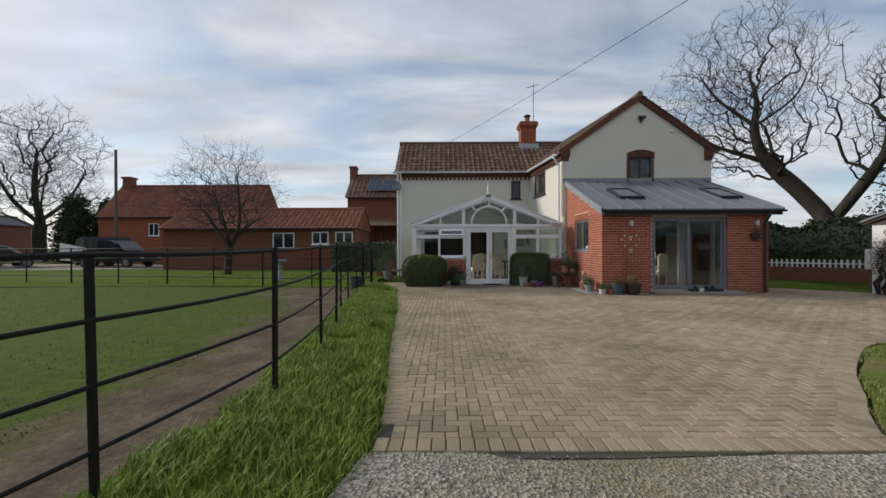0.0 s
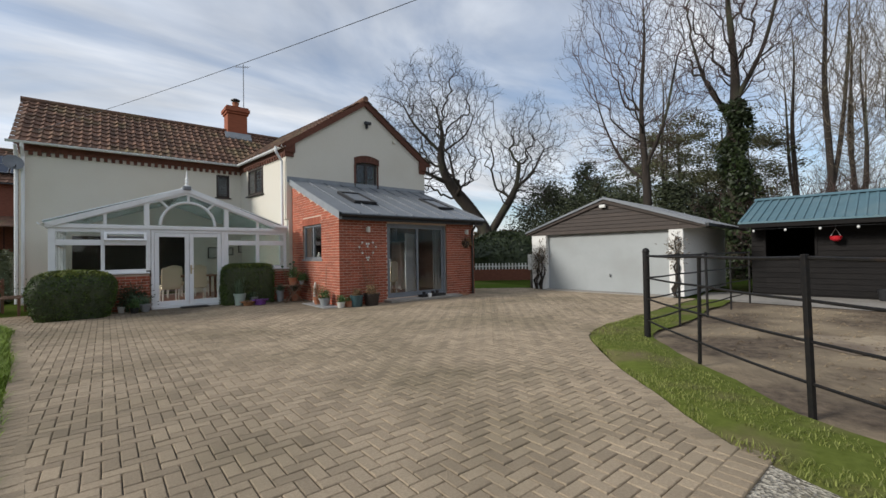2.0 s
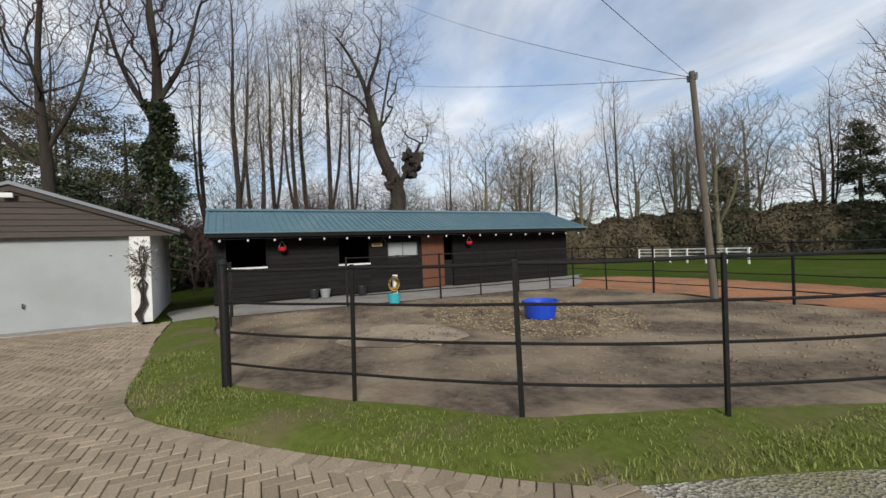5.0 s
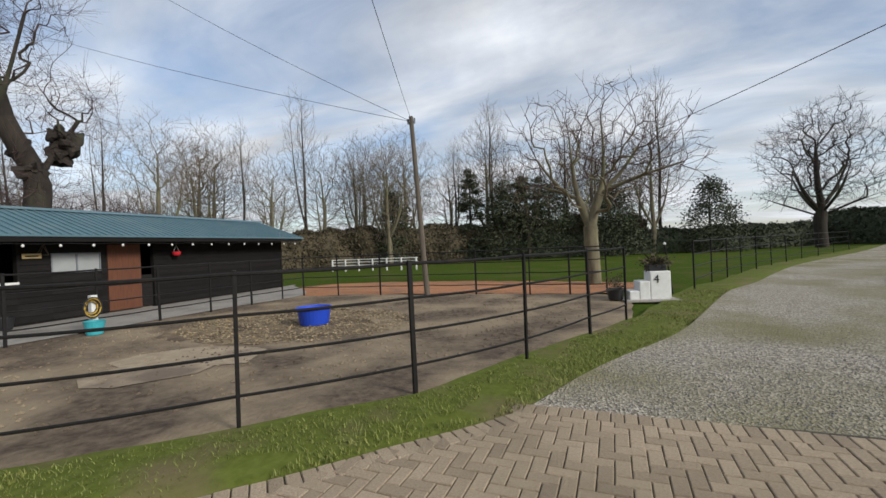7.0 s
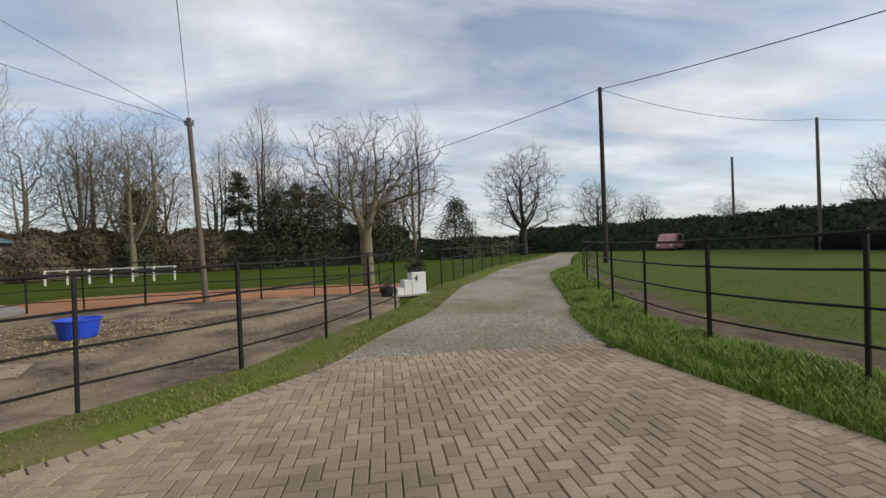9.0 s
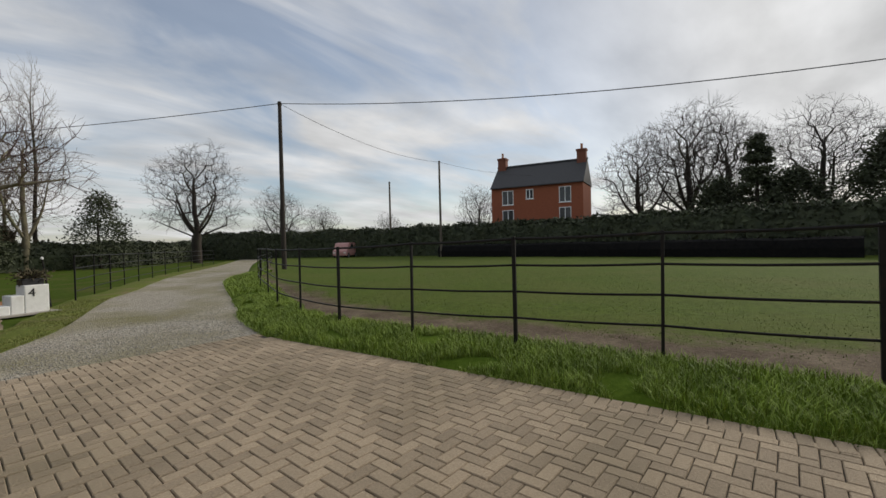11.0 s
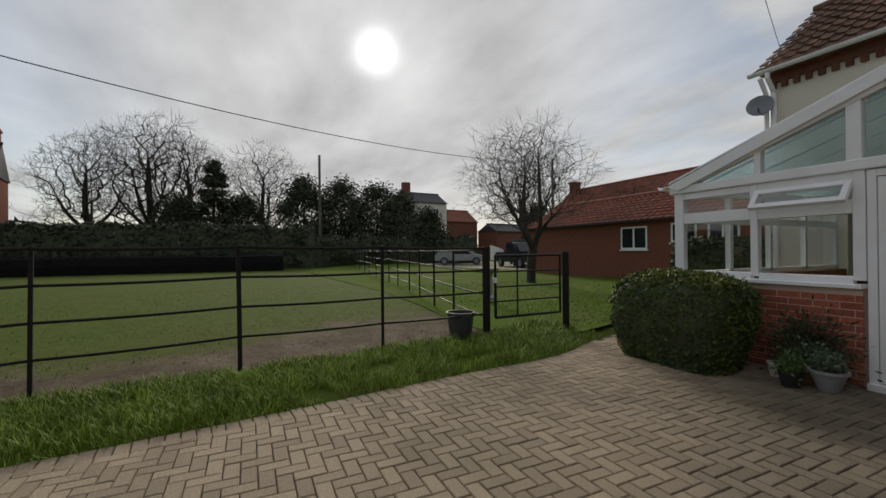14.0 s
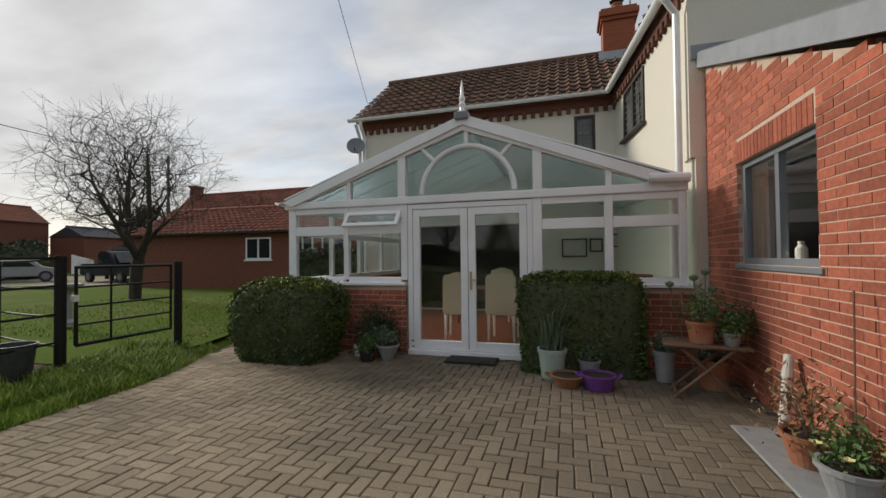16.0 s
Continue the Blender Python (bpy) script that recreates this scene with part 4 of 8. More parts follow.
for a, b in ((CX0 + 0.13, -0.25), (-0.17, 0.68), (2.67, 3.44), (3.54, CX1 - 0.08)):
    frame_rows += [(a, b, CY + 0.006, CY + FD - 0.006, 1.0, 1.09), (a, b, CY + 0.006, CY + FD - 0.006, 1.72, 1.86), (a, b, CY + 0.006, CY + FD - 0.006, 2.05, CEAVE)]
for i, r in enumerate(frame_rows):
    part("frame_bar", box(*r, bevel=0.008), M_UPVC, cons)
part("eaves_beam", box(CX0 - 0.06, CX1 + 0.02, CY - 0.03, CY + FD + 0.02, CEAVE, CEAVE + 0.11, bevel=0.015), M_UPVC, cons)
for a, b in ((CX0 - 0.03, 0.76), (2.6, CX1 + 0.06)):
    part("cill", box(a, b, CY - 0.06, CY + 0.1, 0.97, 1.015, bevel=0.008), M_UPVC, cons)
for a, b in ((CX0 + 0.13, -0.25), (-0.17, 0.68), (2.67, 3.44), (3.54, CX1 - 0.08)):
    for z0, z1 in ((1.09, 1.72), (1.86, 2.05)):
        if (a, z0) == (-0.17, 1.86):
            continue
        g = part("pane", box(a, b, CY + 0.04, CY + 0.046, z0, z1), M_GLASS, cons)
        g.visible_shadow = False
# the open top light
tl = new("top_light")
tl.parent = cons
tl.matrix_local = pose(-0.19, CY - 0.01, 2.06, -38)
tagged(tl, "top-hung window standing open")
part("window_frame", boxes([(0, 0.06, 0, 0.05, -0.27, 0), (0.82, 0.88, 0, 0.05, -0.27, 0), (0.06, 0.82, 0, 0.05, -0.27, -0.21), (0.06, 0.82, 0, 0.05, -0.06, 0)], bevel=0.006), M_UPVC, tl)
part("pane", box(0.06, 0.82, 0.02, 0.026, -0.21, -0.06), M_GLASS, tl).visible_shadow = False
# gable frame
for s, x0, x1 in ((1, CX0 - 0.08, CRX), (-1, CX1 + 0.02, CRX)):
    z0 = CEAVE + 0.05
    for o, th, dy in ((0.0, 0.13, -0.06), (0.10, 0.1, -0.02)):
        part("gable_rafter", prism([(x0, CY + dy, z0 + 0.06 - o * 0.6), (x1, CY + dy, CRZ + 0.05 - o), (x1, CY + dy, CRZ + 0.05 - o - th), (x0 + s * 0.18, CY + dy, z0 - 0.01)], (0, 0.12 - o * 0.3, 0)), M_UPVC, cons)
for x in (0.64, 2.56):
    part("gable_post", box(x, x + 0.12, CY - 0.012, CY + FD, CEAVE + 0.11, slope_c(x + 0.06) - 0.06, bevel=0.008), M_UPVC, cons)
for x in (-0.2, 3.46):
    part("gable_post", box(x, x + 0.07, CY - 0.006, CY + FD, CEAVE + 0.11, slope_c(x + 0.03) - 0.05, bevel=0.006), M_UPVC, cons)
AX, AZ, AR = 1.66, CEAVE + 0.13, 0.66
arc = [(AX + AR * math.cos(math.pi * k / 28), CY + 0.03, AZ + AR * 0.98 * math.sin(math.pi * k / 28)) for k in range(29)]
part("arch", tube(arc, 0.038, 8), M_UPVC, cons)
for ang in (45, 90, 135):
    c, s = math.cos(radians(ang)), math.sin(radians(ang))
    p0 = Vector((AX + AR * c, CY + 0.03, AZ + AR * s))
    L = 0.02
    while L < 0.9 and (p0.z + s * L) < slope_c(p0.x + c * L) - 0.09 and 0.7 < p0.x + c * L < 2.58:
        L += 0.01
    part("sunburst_bar", tube([p0, p0 + Vector((c, 0, s)) * L], 0.034, 8), M_UPVC, cons)
g = part("gable_pane", prism([(CX0 + 0.15, CY + 0.045, CEAVE + 0.11), (CX1 - 0.12, CY + 0.045, CEAVE + 0.11), (CRX, CY + 0.045, CRZ - 0.06)], (0, 0.006, 0)), M_GLASS, cons)
g.visible_shadow = False
# roof glazing and bars
for s, xe in ((1, CX0 - 0.1), (-1, CX1 + 0.04)):
    p = part("roof_glazing", prism([(xe, CY, CEAVE + 0.13), (CRX, CY, CRZ + 0.03), (CRX, MY0 - 0.02, CRZ + 0.03), (xe, MY0 - 0.02 if s > 0 else MY0 - 0.02, CEAVE + 0.13)], (0, 0, 0.02)), M_ROOFGLASS, cons)
    for k in range(8):
        y = CY + 0.62 * k + 0.02
        part("glazing_bar", prism([(xe, y, CEAVE + 0.151), (CRX, y, CRZ + 0.051), (CRX, y + 0.05, CRZ + 0.051), (xe, y + 0.05, CEAVE + 0.151)], (0, 0, 0.03)), M_UPVC, cons)
part("ridge", box(CRX - 0.07, CRX + 0.07, CY - 0.05, MY0 - 0.02, CRZ + 0.03, CRZ + 0.12, bevel=0.02), M_UPVC, cons)
part("ridge_end", boxes([(CRX - 0.1, CRX + 0.1, CY - 0.11, CY + 0.06, CRZ - 0.02, CRZ + 0.09)], bevel=0.02), M_GREYFRAME, cons)
part("finial", lathe([(0.05, CRZ + 0.08), (0.035, CRZ + 0.12), (0.03, CRZ + 0.16), (0.05, CRZ + 0.2), (0.03, CRZ + 0.24), (0.045, CRZ + 0.28), (0.025, CRZ + 0.34), (0.018, CRZ + 0.45), (0.004, CRZ + 0.55)], 12, (CRX, CY - 0.02, 0)), M_UPVC, cons, "white turned ridge finial")
gutter([(CX0 - 0.13, CY - 0.1, CEAVE + 0.12), (CX0 - 0.13, MY0 - 0.05, CEAVE + 0.12)], cons, M_UPVC, 0.055)
part("gutter_end", tube([(CX1 - 0.42, CY - 0.09, CEAVE + 0.16), (CX1 + 0.02, CY - 0.09, CEAVE + 0.14)], 0.06, 10), M_UPVC, cons)
# west side glazing
for k in range(5):
    y = CY + FD + (MY0 - CY - 0.15) * k / 4
    part("frame_bar", box(CX0, CX0 + 0.08, y, y + 0.07, 1.0, CEAVE), M_UPVC, cons)
part("side_rails", boxes([(CX0, CX0 + 0.08, CY + FD, MY0 - 0.01, 0.99, 1.06), (CX0 + 0.003, CX0 + 0.077, CY + FD, MY0 - 0.01, 1.74, 1.84), (CX0 - 0.05, CX0 + 0.1, CY + FD + 0.02, MY0 - 0.01, CEAVE + 0.002, CEAVE + 0.11)]), M_UPVC, cons)
part("pane", box(CX0 + 0.036, CX0 + 0.042, CY + FD, MY0 - 0.02, 1.06, CEAVE), M_GLASS, cons).visible_shadow = False
# french doors
fd = new("french_doors")
fd.parent = cons
fd.matrix_local = pose(0.79, CY - 0.005, 0.0)
tagged(fd, "pair of closed white glazed doors")
part("door_frame", boxes([(0, 0.07, 0, 0.09, 0.05, 2.13), (1.69, 1.76, 0, 0.09, 0.05, 2.13), (0.07, 1.69, 0, 0.09, 2.06, 2.13), (0, 1.76, -0.05, 0.09, 0.0, 0.07)], bevel=0.006), M_UPVC, fd)
for a, b in ((0.075, 0.875), (0.885, 1.685)):
    lf = part("door_leaf", boxes([(a, a + 0.1, 0.01, 0.075, 0.075, 2.055), (b - 0.1, b, 0.01, 0.075, 0.075, 2.055), (a + 0.1, b - 0.1, 0.01, 0.075, 0.075, 0.2), (a + 0.1, b - 0.1, 0.01, 0.075, 1.95, 2.055)], bevel=0.006), M_UPVC, fd)
    part("pane", box(a + 0.1, b - 0.1, 0.04, 0.046, 0.2, 1.95), M_GLASS, lf).visible_shadow = False
M_BRASS = mat("brass", (0.55, 0.42, 0.20), (0.48, 0.36, 0.17), 0.3, 0.9)
hd = part("door_handle", boxes([(0.905, 0.935, -0.006, 0.01, 0.92, 1.17)], bevel=0.004), M_BRASS, fd, "brass lever handle")
part("lever", tube([(0.92, -0.002, 1.06), (0.92, -0.045, 1.06), (1.02, -0.045, 1.055)], 0.009, 8), M_BRASS, hd)
# inside
part("floor", box(CX0 + 0.2, CX1 + 0.1, CY + 0.2, MY0 - 0.002, 0.02, 0.06), M_FLOORWOOD, cons)


def dining_chair(m):
    c = thing("dining_chair", m, "high-backed cream upholstered dining chair with white legs", "chair", "dining chairs")
    part("seat", box(-0.24, 0.24, -0.24, 0.24, 0.40, 0.52, bevel=0.03), M_FABRIC, c)
    bm = bmesh.new()
    prof = [(-0.24, 0.45), (0.24, 0.45), (0.235, 0.98), (0.2, 1.03), (0.12, 1.035), (0.06, 1.07), (-0.06, 1.07), (-0.12, 1.035), (-0.2, 1.03), (-0.235, 0.98)]
    prism([(x, -0.25, z) for x, z in prof], (0, 0.075, 0), bm)
    bmesh.ops.bevel(bm, geom=bm.edges[:], offset=0.012, segments=2, affect="EDGES")
    part("backrest", bm, M_FABRIC, c)
    for x in (-0.2, 0.2):
        for y in (-0.21, 0.2):
            part("leg", tube([(x, y, 0.0), (x * 0.97, y * 0.97, 0.42)], [0.016, 0.026], 8), M_WHITE, c)
    return c


first = dining_chair(pose(1.30, 16.6, 0.06, 0, 0, 4))
for x, y, r in ((2.0, 16.65, -3), (1.65, 18.6, 178), (2.4, 18.55, 184)):
    copy_thing(first, pose(x, y, 0.06, 0, 0, r))
dt = thing("dining_table", pose(1.75, 17.6, 0.06), "dark wooden dining table behind the glass", "table")
part("tabletop", box(-0.95, 0.95, -0.5, 0.5, 0.71, 0.75, bevel=0.01), M_DOORWOOD, dt)
for x in (-0.85, 0.85):
    for y in (-0.42, 0.42):
        part("leg", tube([(x, y, 0), (x, y, 0.71)], [0.025, 0.04], 8), M_DOORWOOD, dt)

# seen through the sliding door
copy_thing(first, pose(6.85, 13.5, 0.1, 0, 0, 30))
leaf_in = thing("interior_door", pose(7.62, 13.6, 0.1, 0, 0, 28), "white panelled door standing open inside the extension", "door")
part("leaf", box(0, 0.72, 0, 0.04, 0, 1.98, bevel=0.006), M_UPVC, leaf_in)
for z0, z1 in ((0.2, 0.85), (1.0, 1.8)):
    part("panel", boxes([(0.12, 0.60, -0.008, -0.002, z0, z0 + 0.02), (0.12, 0.60, -0.008, -0.002, z1 - 0.02, z1), (0.12, 0.14, -0.008, -0.002, z0 + 0.02, z1 - 0.02), (0.58, 0.60, -0.008, -0.002, z0 + 0.02, z1 - 0.02)]), M_WHITE, leaf_in)
part("door_handle", tube([(0.66, 0.0, 1.0), (0.66, -0.05, 1.0), (0.56, -0.05, 1.0)], 0.01, 8), M_GREYFRAME, leaf_in)

# ---- garage ----
gar = thing("garage", pose(12.93, 7.02, 0, 0, 0, 5), "white double garage with brown boarded gable and grey door", "garage")
GD, GW, GE, GAY, GAZ = 5.0, 5.2, 2.1, 2.32, 3.08
part("pier", box(0, 0.34, 0.0, 0.40, 0, GE - 0.02, bevel=0.012), M_WHITEWALL, gar)
part("pier", box(0, 0.34, 4.58, GW, 0, GE - 0.02, bevel=0.012), M_WHITEWALL, gar)
part("wall", box(0.34, GD, 0.0, 0.22, 0, GE), M_WHITEWALL, gar)
part("wall", box(0.34, GD, GW - 0.22, GW, 0, GE), M_WHITEWALL, gar)
part("wall", box(GD - 0.22, GD, 0.22, GW - 0.22, 0, GE), M_WHITEWALL, gar)
gdoor = part("garage_door", box(0.17, 0.23, 0.40, 4.58, 0.02, 2.03), M_GARDOOR, gar, "wide pale grey up-and-over door")
part("door_handle", tube([(0.16, 2.25, 0.52), (0.12, 2.25, 0.52), (0.12, 2.25, 0.62)], 0.014, 8), M_BLACKPLASTIC, gdoor)
part("threshold", box(-0.35, 0.16, 0.2, 4.6, -0.01, 0.02), M_CONCRETE, gar)
# boarded gable in single boards
for k in range(9):
    z0 = GE - 0.1 + k * 0.125
    z1 = z0 + 0.13
    f0 = max(0.0, (z0 + 0.03 - GE) / (GAZ - GE))
    yl, yr = -0.5 + (GAY + 0.5) * f0, 5.3 - (5.3 - GAY) * f0
    f1 = max(0.0, (z1 + 0.03 - GE) / (GAZ - GE))
    yl1, yr1 = -0.5 + (GAY + 0.5) * f1, 5.3 - (5.3 - GAY) * f1
    if yr1 - yl1 < 0.1:
        yl1 = yr1 = GAY
        pts = [(-0.02, yl, z0), (-0.02, yr, z0), (0.0, GAY, GAZ - 0.05)]
    else:
        pts = [(-0.03, yl, z0), (-0.03, yr, z0), (-0.005, yr1, z1), (-0.005, yl1, z1)]
    if z0 < GAZ - 0.12:
        part("board", prism(pts, (0.025, 0, 0)), M_BROWNBOARD, gar)
part("gable_backing", prism([(0.04, -0.45, GE), (0.04, 5.25, GE), (0.04, GAY, GAZ - 0.06)], (0.1, 0, 0)), M_BROWNBOARD, gar)
for s, ye in ((1, -0.6), (-1, 5.4)):
    part("barge_board", prism([(-0.09, ye, GE + 0.0), (-0.09, GAY, GAZ + 0.02), (-0.09, GAY, GAZ - 0.12), (-0.09, ye, GE - 0.1)], (0.03, 0, 0)), M_BROWNBOARD, gar)
    part("roof", prism([(-0.14, ye, GE + 0.02), (-0.14, GAY, GAZ + 0.06), (-0.14, GAY, GAZ + 0.01), (-0.14, ye, GE - 0.03)], (GD + 0.4, 0, 0)), M_ZINC, gar, "grey corrugated sheet roof")
    bm = bmesh.new()
    for k in range(36):
        x = -0.1 + k * 0.146
        prism([(x, ye, GE + 0.022), (x + 0.06, ye, GE + 0.022), (x + 0.06, GAY, GAZ + 0.062), (x, GAY, GAZ + 0.062)], (0, 0, 0.025), bm)
    part("corrugation", bm, M_ZINC, gar)
part("gutter", box(-0.1, GD + 0.2, -0.68, -0.58, GE - 0.06, GE + 0.02), M_BLACKPLASTIC, gar)
fl = thing("security_light", gar.matrix_world @ pose(-0.06, 2.35, 2.86), "small white floodlight on the garage gable", "lamp")
part("head", box(-0.1, -0.02, -0.1, 0.1, -0.05, 0.05, bevel=0.01), M_WHITE, fl)
part("bracket", box(-0.03, 0.05, -0.03, 0.03, -0.02, 0.02), M_BLACKPLASTIC, fl)

# ---- stables ----
stab = thing("stable_block", pose(14.45, 5.95, 0, 0, 0, 3.5), "long black boarded stable block with a teal sheet roof", "stables")
SL, SE, SR, SW = 14.35, 2.14, 2.98, 0.75
holes = [(-1.5, -0.4, 1.1, 2.02), (-4.8, -3.75, 1.05, 2.0), (-6.62, -5.48, 1.2, 1.72), (-8.12, -6.78, 0.0, 1.95)]
part("wall", wall_with_holes(-SL + 0.4, -0.05, 0, 2.3, holes, SW, SW + 0.12, "y"), M_DARKTIMBER, stab)
part("wall", box(SW + 0.12, 4.0, -SL + 0.4, -SL + 0.52, 0, 2.3), M_DARKTIMBER, stab)
part("wall", box(SW + 0.12, 4.0, -0.17, -0.05, 0, 2.3), M_DARKTIMBER, stab)
part("wall", box(4.0, 4.12, -SL + 0.4, -0.05, 0, 2.3), M_DARKTIMBER, stab)
part("floor", box(SW + 0.12, 4.0, -SL + 0.52, -0.17, -0.02, 0.02), M_CONCRETE, stab)
# weatherboards, clear of the openings
for k in range(14):
    z0 = 0.05 + k * 0.155
    us = sorted({-SL + 0.4, -0.05, *[h[0] for h in holes], *[h[1] for h in holes]})
    for a, b in zip(us, us[1:]):
        if any(h[0] <= a + 1e-6 and h[1] >= b - 1e-6 and h[2] < z0 + 0.15 and h[3] > z0 + 0.01 for h in holes):
            continue
        part("board", prism([(SW - 0.028, a, z0), (SW - 0.006, a, z0 + 0.155), (SW - 0.002, a, z0 + 0.155), (SW - 0.002, a, z0)], (0, b - a, 0)), M_DARKTIMBER, stab)
for side, xe, ze in ((1, -0.08, SE), (-1, 4.9, SE)):
    part("roof", prism([(xe, 0.12, ze), (2.4, 0.12, SR), (2.4, 0.12, SR - 0.04), (xe, 0.12, ze - 0.04)], (0, -SL - 0.24, 0)), M_TEAL, stab, "teal box-profile steel roof")
    bm = bmesh.new()
    for k in range(73):
        y = 0.1 - k * 0.2
        prism([(xe, y, ze + 0.002), (xe, y - 0.06, ze + 0.002), (2.4, y - 0.06, SR + 0.002), (2.4, y, SR + 0.002)], (0, 0, 0.03), bm)
    part("roof_ribs", bm, M_TEAL, stab)
part("ridge_cap", prism([(2.2, 0.14, SR - 0.02), (2.4, 0.14, SR + 0.07), (2.6, 0.14, SR - 0.02)], (0, -SL - 0.28, 0)), M_TEAL, stab)
part("eaves_board", box(-0.05, -0.02, -SL, 0.1, SE - 0.16, SE - 0.04), M_DARKTIMBER, stab)
for y, (za, zb) in ((-SL - 0.02, (SE - 0.04, SR - 0.06)), (0.02, (SE - 0.04, SR - 0.06))):
    part("gable", prism([(0.0, y, 2.05), (0.0, y, za), (2.4, y, zb), (4.8, y, za), (4.8, y, 2.05)], (0, 0.03, 0)), M_DARKTIMBER, stab)
part("soffit", box(0.0, SW, -SL, 0.0, 2.06, 2.08), M_DARKTIMBER, stab)
for a, b, z in ((-1.5, -0.4, 1.1), (-4.8, -3.75, 1.05)):
    part("sill", box(SW - 0.05, SW + 0.12, a - 0.03, b + 0.03, z - 0.06, z - 0.002, bevel=0.006), M_WHITE, stab, "pale worn half-door sill")
    part("frame", boxes([(SW - 0.04, SW - 0.005, a - 0.05, a - 0.002, z, 2.0), (SW - 0.04, SW - 0.005, b + 0.002, b + 0.05, z, 2.0)]), M_DARKTIMBER, stab)
sw = window(stab, pose(SW - 0.03, -5.48, 1.2, 0, 0, -90), 1.14, 0.52, M_GREYFRAME, 1, bar=0.03, sill=False, glass_mat=M_GARDOOR)
part("stable_door", boxes([(SW - 0.02, SW + 0.03, -7.72, -6.80, 0.04, 1.93)], bevel=0.006), M_DOORWOOD, stab, "plain red-brown wooden door")
part("half_door", boxes([(SW + 0.04, SW + 0.08, -8.10, -7.74, 0.04, 1.0)], bevel=0.006), M_DARKTIMBER, stab)
bm = tube([(-0.02, -0.05 - k * 0.36, SE - 0.2 - 0.02 * math.sin(k * 2.1) ** 2) for k in range(40)], 0.006, 5)
string = thing("string_lights", stab.matrix_world.copy(), "string of small white bulbs under the stable eaves", "lights")
part("cable", bm, M_BLACKPLASTIC, string)
for k in range(20):
    part("bulb", lathe([(0.012, -0.02), (0.03, -0.045), (0.033, -0.06), (0.02, -0.085), (0.004, -0.09)], 8, (-0.02, -0.25 - k * 0.72, SE - 0.2)), M_WHITE, string)
M_RED = mat("red_plastic", (0.62, 0.02, 0.03), (0.5, 0.015, 0.025), 0.4)
M_YELLOW = mat("yellow_rubber", (0.62, 0.40, 0.05), (0.5, 0.32, 0.04), 0.5)


def hanging_basket(m):
    t = thing("hanging_lantern", m, "red hanging planter on a wire bracket", "planter", "red hanging planters")
    part("bowl", lathe([(0.05, -0.12), (0.11, -0.08), (0.13, 0.0), (0.12, 0.02), (0.09, 0.0)], 14), M_RED, t)
    part("hanger", tube([(0.0, -0.1, 0.02), (0, 0, 0.22), (0, 0.1, 0.02)], 0.008, 5), M_WHITE, t)
    part("bracket", tube([(0.24, 0, 0.3), (0, 0, 0.32), (0, 0, 0.22)], 0.01, 5), M_BLACKPLASTIC, t)
    return t


hb = hanging_basket(stab.matrix_world @ pose(0.5, -1.95, 1.66))
copy_thing(hb, stab.matrix_world @ pose(0.5, -8.72, 1.66))
sg = thing("door_sign", stab.matrix_world @ pose(0.7, -5.05, 1.66), "small cream sign board hung from a wire", "sign")
part("board", box(-0.015, 0.0, -0.22, 0.16, -0.06, 0.06, bevel=0.004), mat("cream_paint", (0.6, 0.45, 0.2), (0.5, 0.37, 0.16), 0.7), sg)
part("bars", boxes([(-0.018, -0.0155, -0.16, 0.1, -0.02, 0.015)]), M_BLACKPLASTIC, sg)
part("wire", tube([(-0.01, -0.2, 0.06), (-0.01, -0.28, 0.3), (-0.01, -0.36, 0.06)], 0.008, 5), M_POLE, sg)
sc = thing("wire_hanger", stab.matrix_world @ pose(0.7, -5.3, 1.78), "triangular hook rack on the stable wall", "rack")
part("frame", tube([(0, -0.13, -0.1), (0, 0, 0.14), (0, 0.13, -0.1), (0, -0.13, -0.1)], 0.012, 5), M_POLE, sc)

# ---- fences ----
RAILS = (0.265, 0.605, 0.935, 1.28)


def estate_fence(points, label, base=0.0, thick=(), rails=RAILS, name="estate_fence", post=1.31, width=0.046):
    """A black iron estate fence: flat posts and round rails threaded from post to post."""
    f = thing(name, pose(points[0][0], points[0][1], 0), label, "fence")
    o = Vector((points[0][0], points[0][1], 0))
    rnd = random.Random(len(points))
    tops = []
    for i, p in enumerate(points):
        z = p[2] if len(p) > 2 else base
        q = Vector((p[0], p[1], z)) - o
        w = 0.10 if i in thick else (width if i % 2 == 0 else width * 0.72)
        d = Vector(points[min(i + 1, len(points) - 1)][:2]) - Vector(points[max(i - 1, 0)][:2])
        lean = rnd.uniform(-0.8, 0.8)
        m = Matrix.Translation(q) @ pose(0, 0, 0, lean, rnd.uniform(-0.8, 0.8), math.degrees(math.atan2(d.y, d.x)))
        h = post + (0.03 if i in thick else 0)
        if i in thick:
            bm = tube([(0, 0, -0.2), (0, 0, h)], w / 2, 12)
            lathe([(w * 0.5, h - 0.01), (w * 0.56, h + 0.01), (w * 0.4, h + 0.05), (0.004, h + 0.065)], 12, (0, 0, 0), bm)
        else:
            bm = box(-w / 2, w / 2, -0.012 - w * 0.15, 0.012 + w * 0.15, -0.2, h, bevel=0.004)
        bmesh.ops.transform(bm, matrix=m, verts=bm.verts[:])
        part("post", bm, M_IRON, f)
        tops.append(q)
    for r in rails:
        pts = []
        for a, b in zip(tops, tops[1:]):
            for k in range(4):
                pts.append(a.lerp(b, k / 4) + Vector((0, 0, r - 0.012 * math.sin(math.pi * k / 4))))
        pts.append(tops[-1] + Vector((0, 0, r)))
        part("rail", tube(pts, 0.014 if r < 1.2 else 0.017, 7), M_IRON, f)
    return f


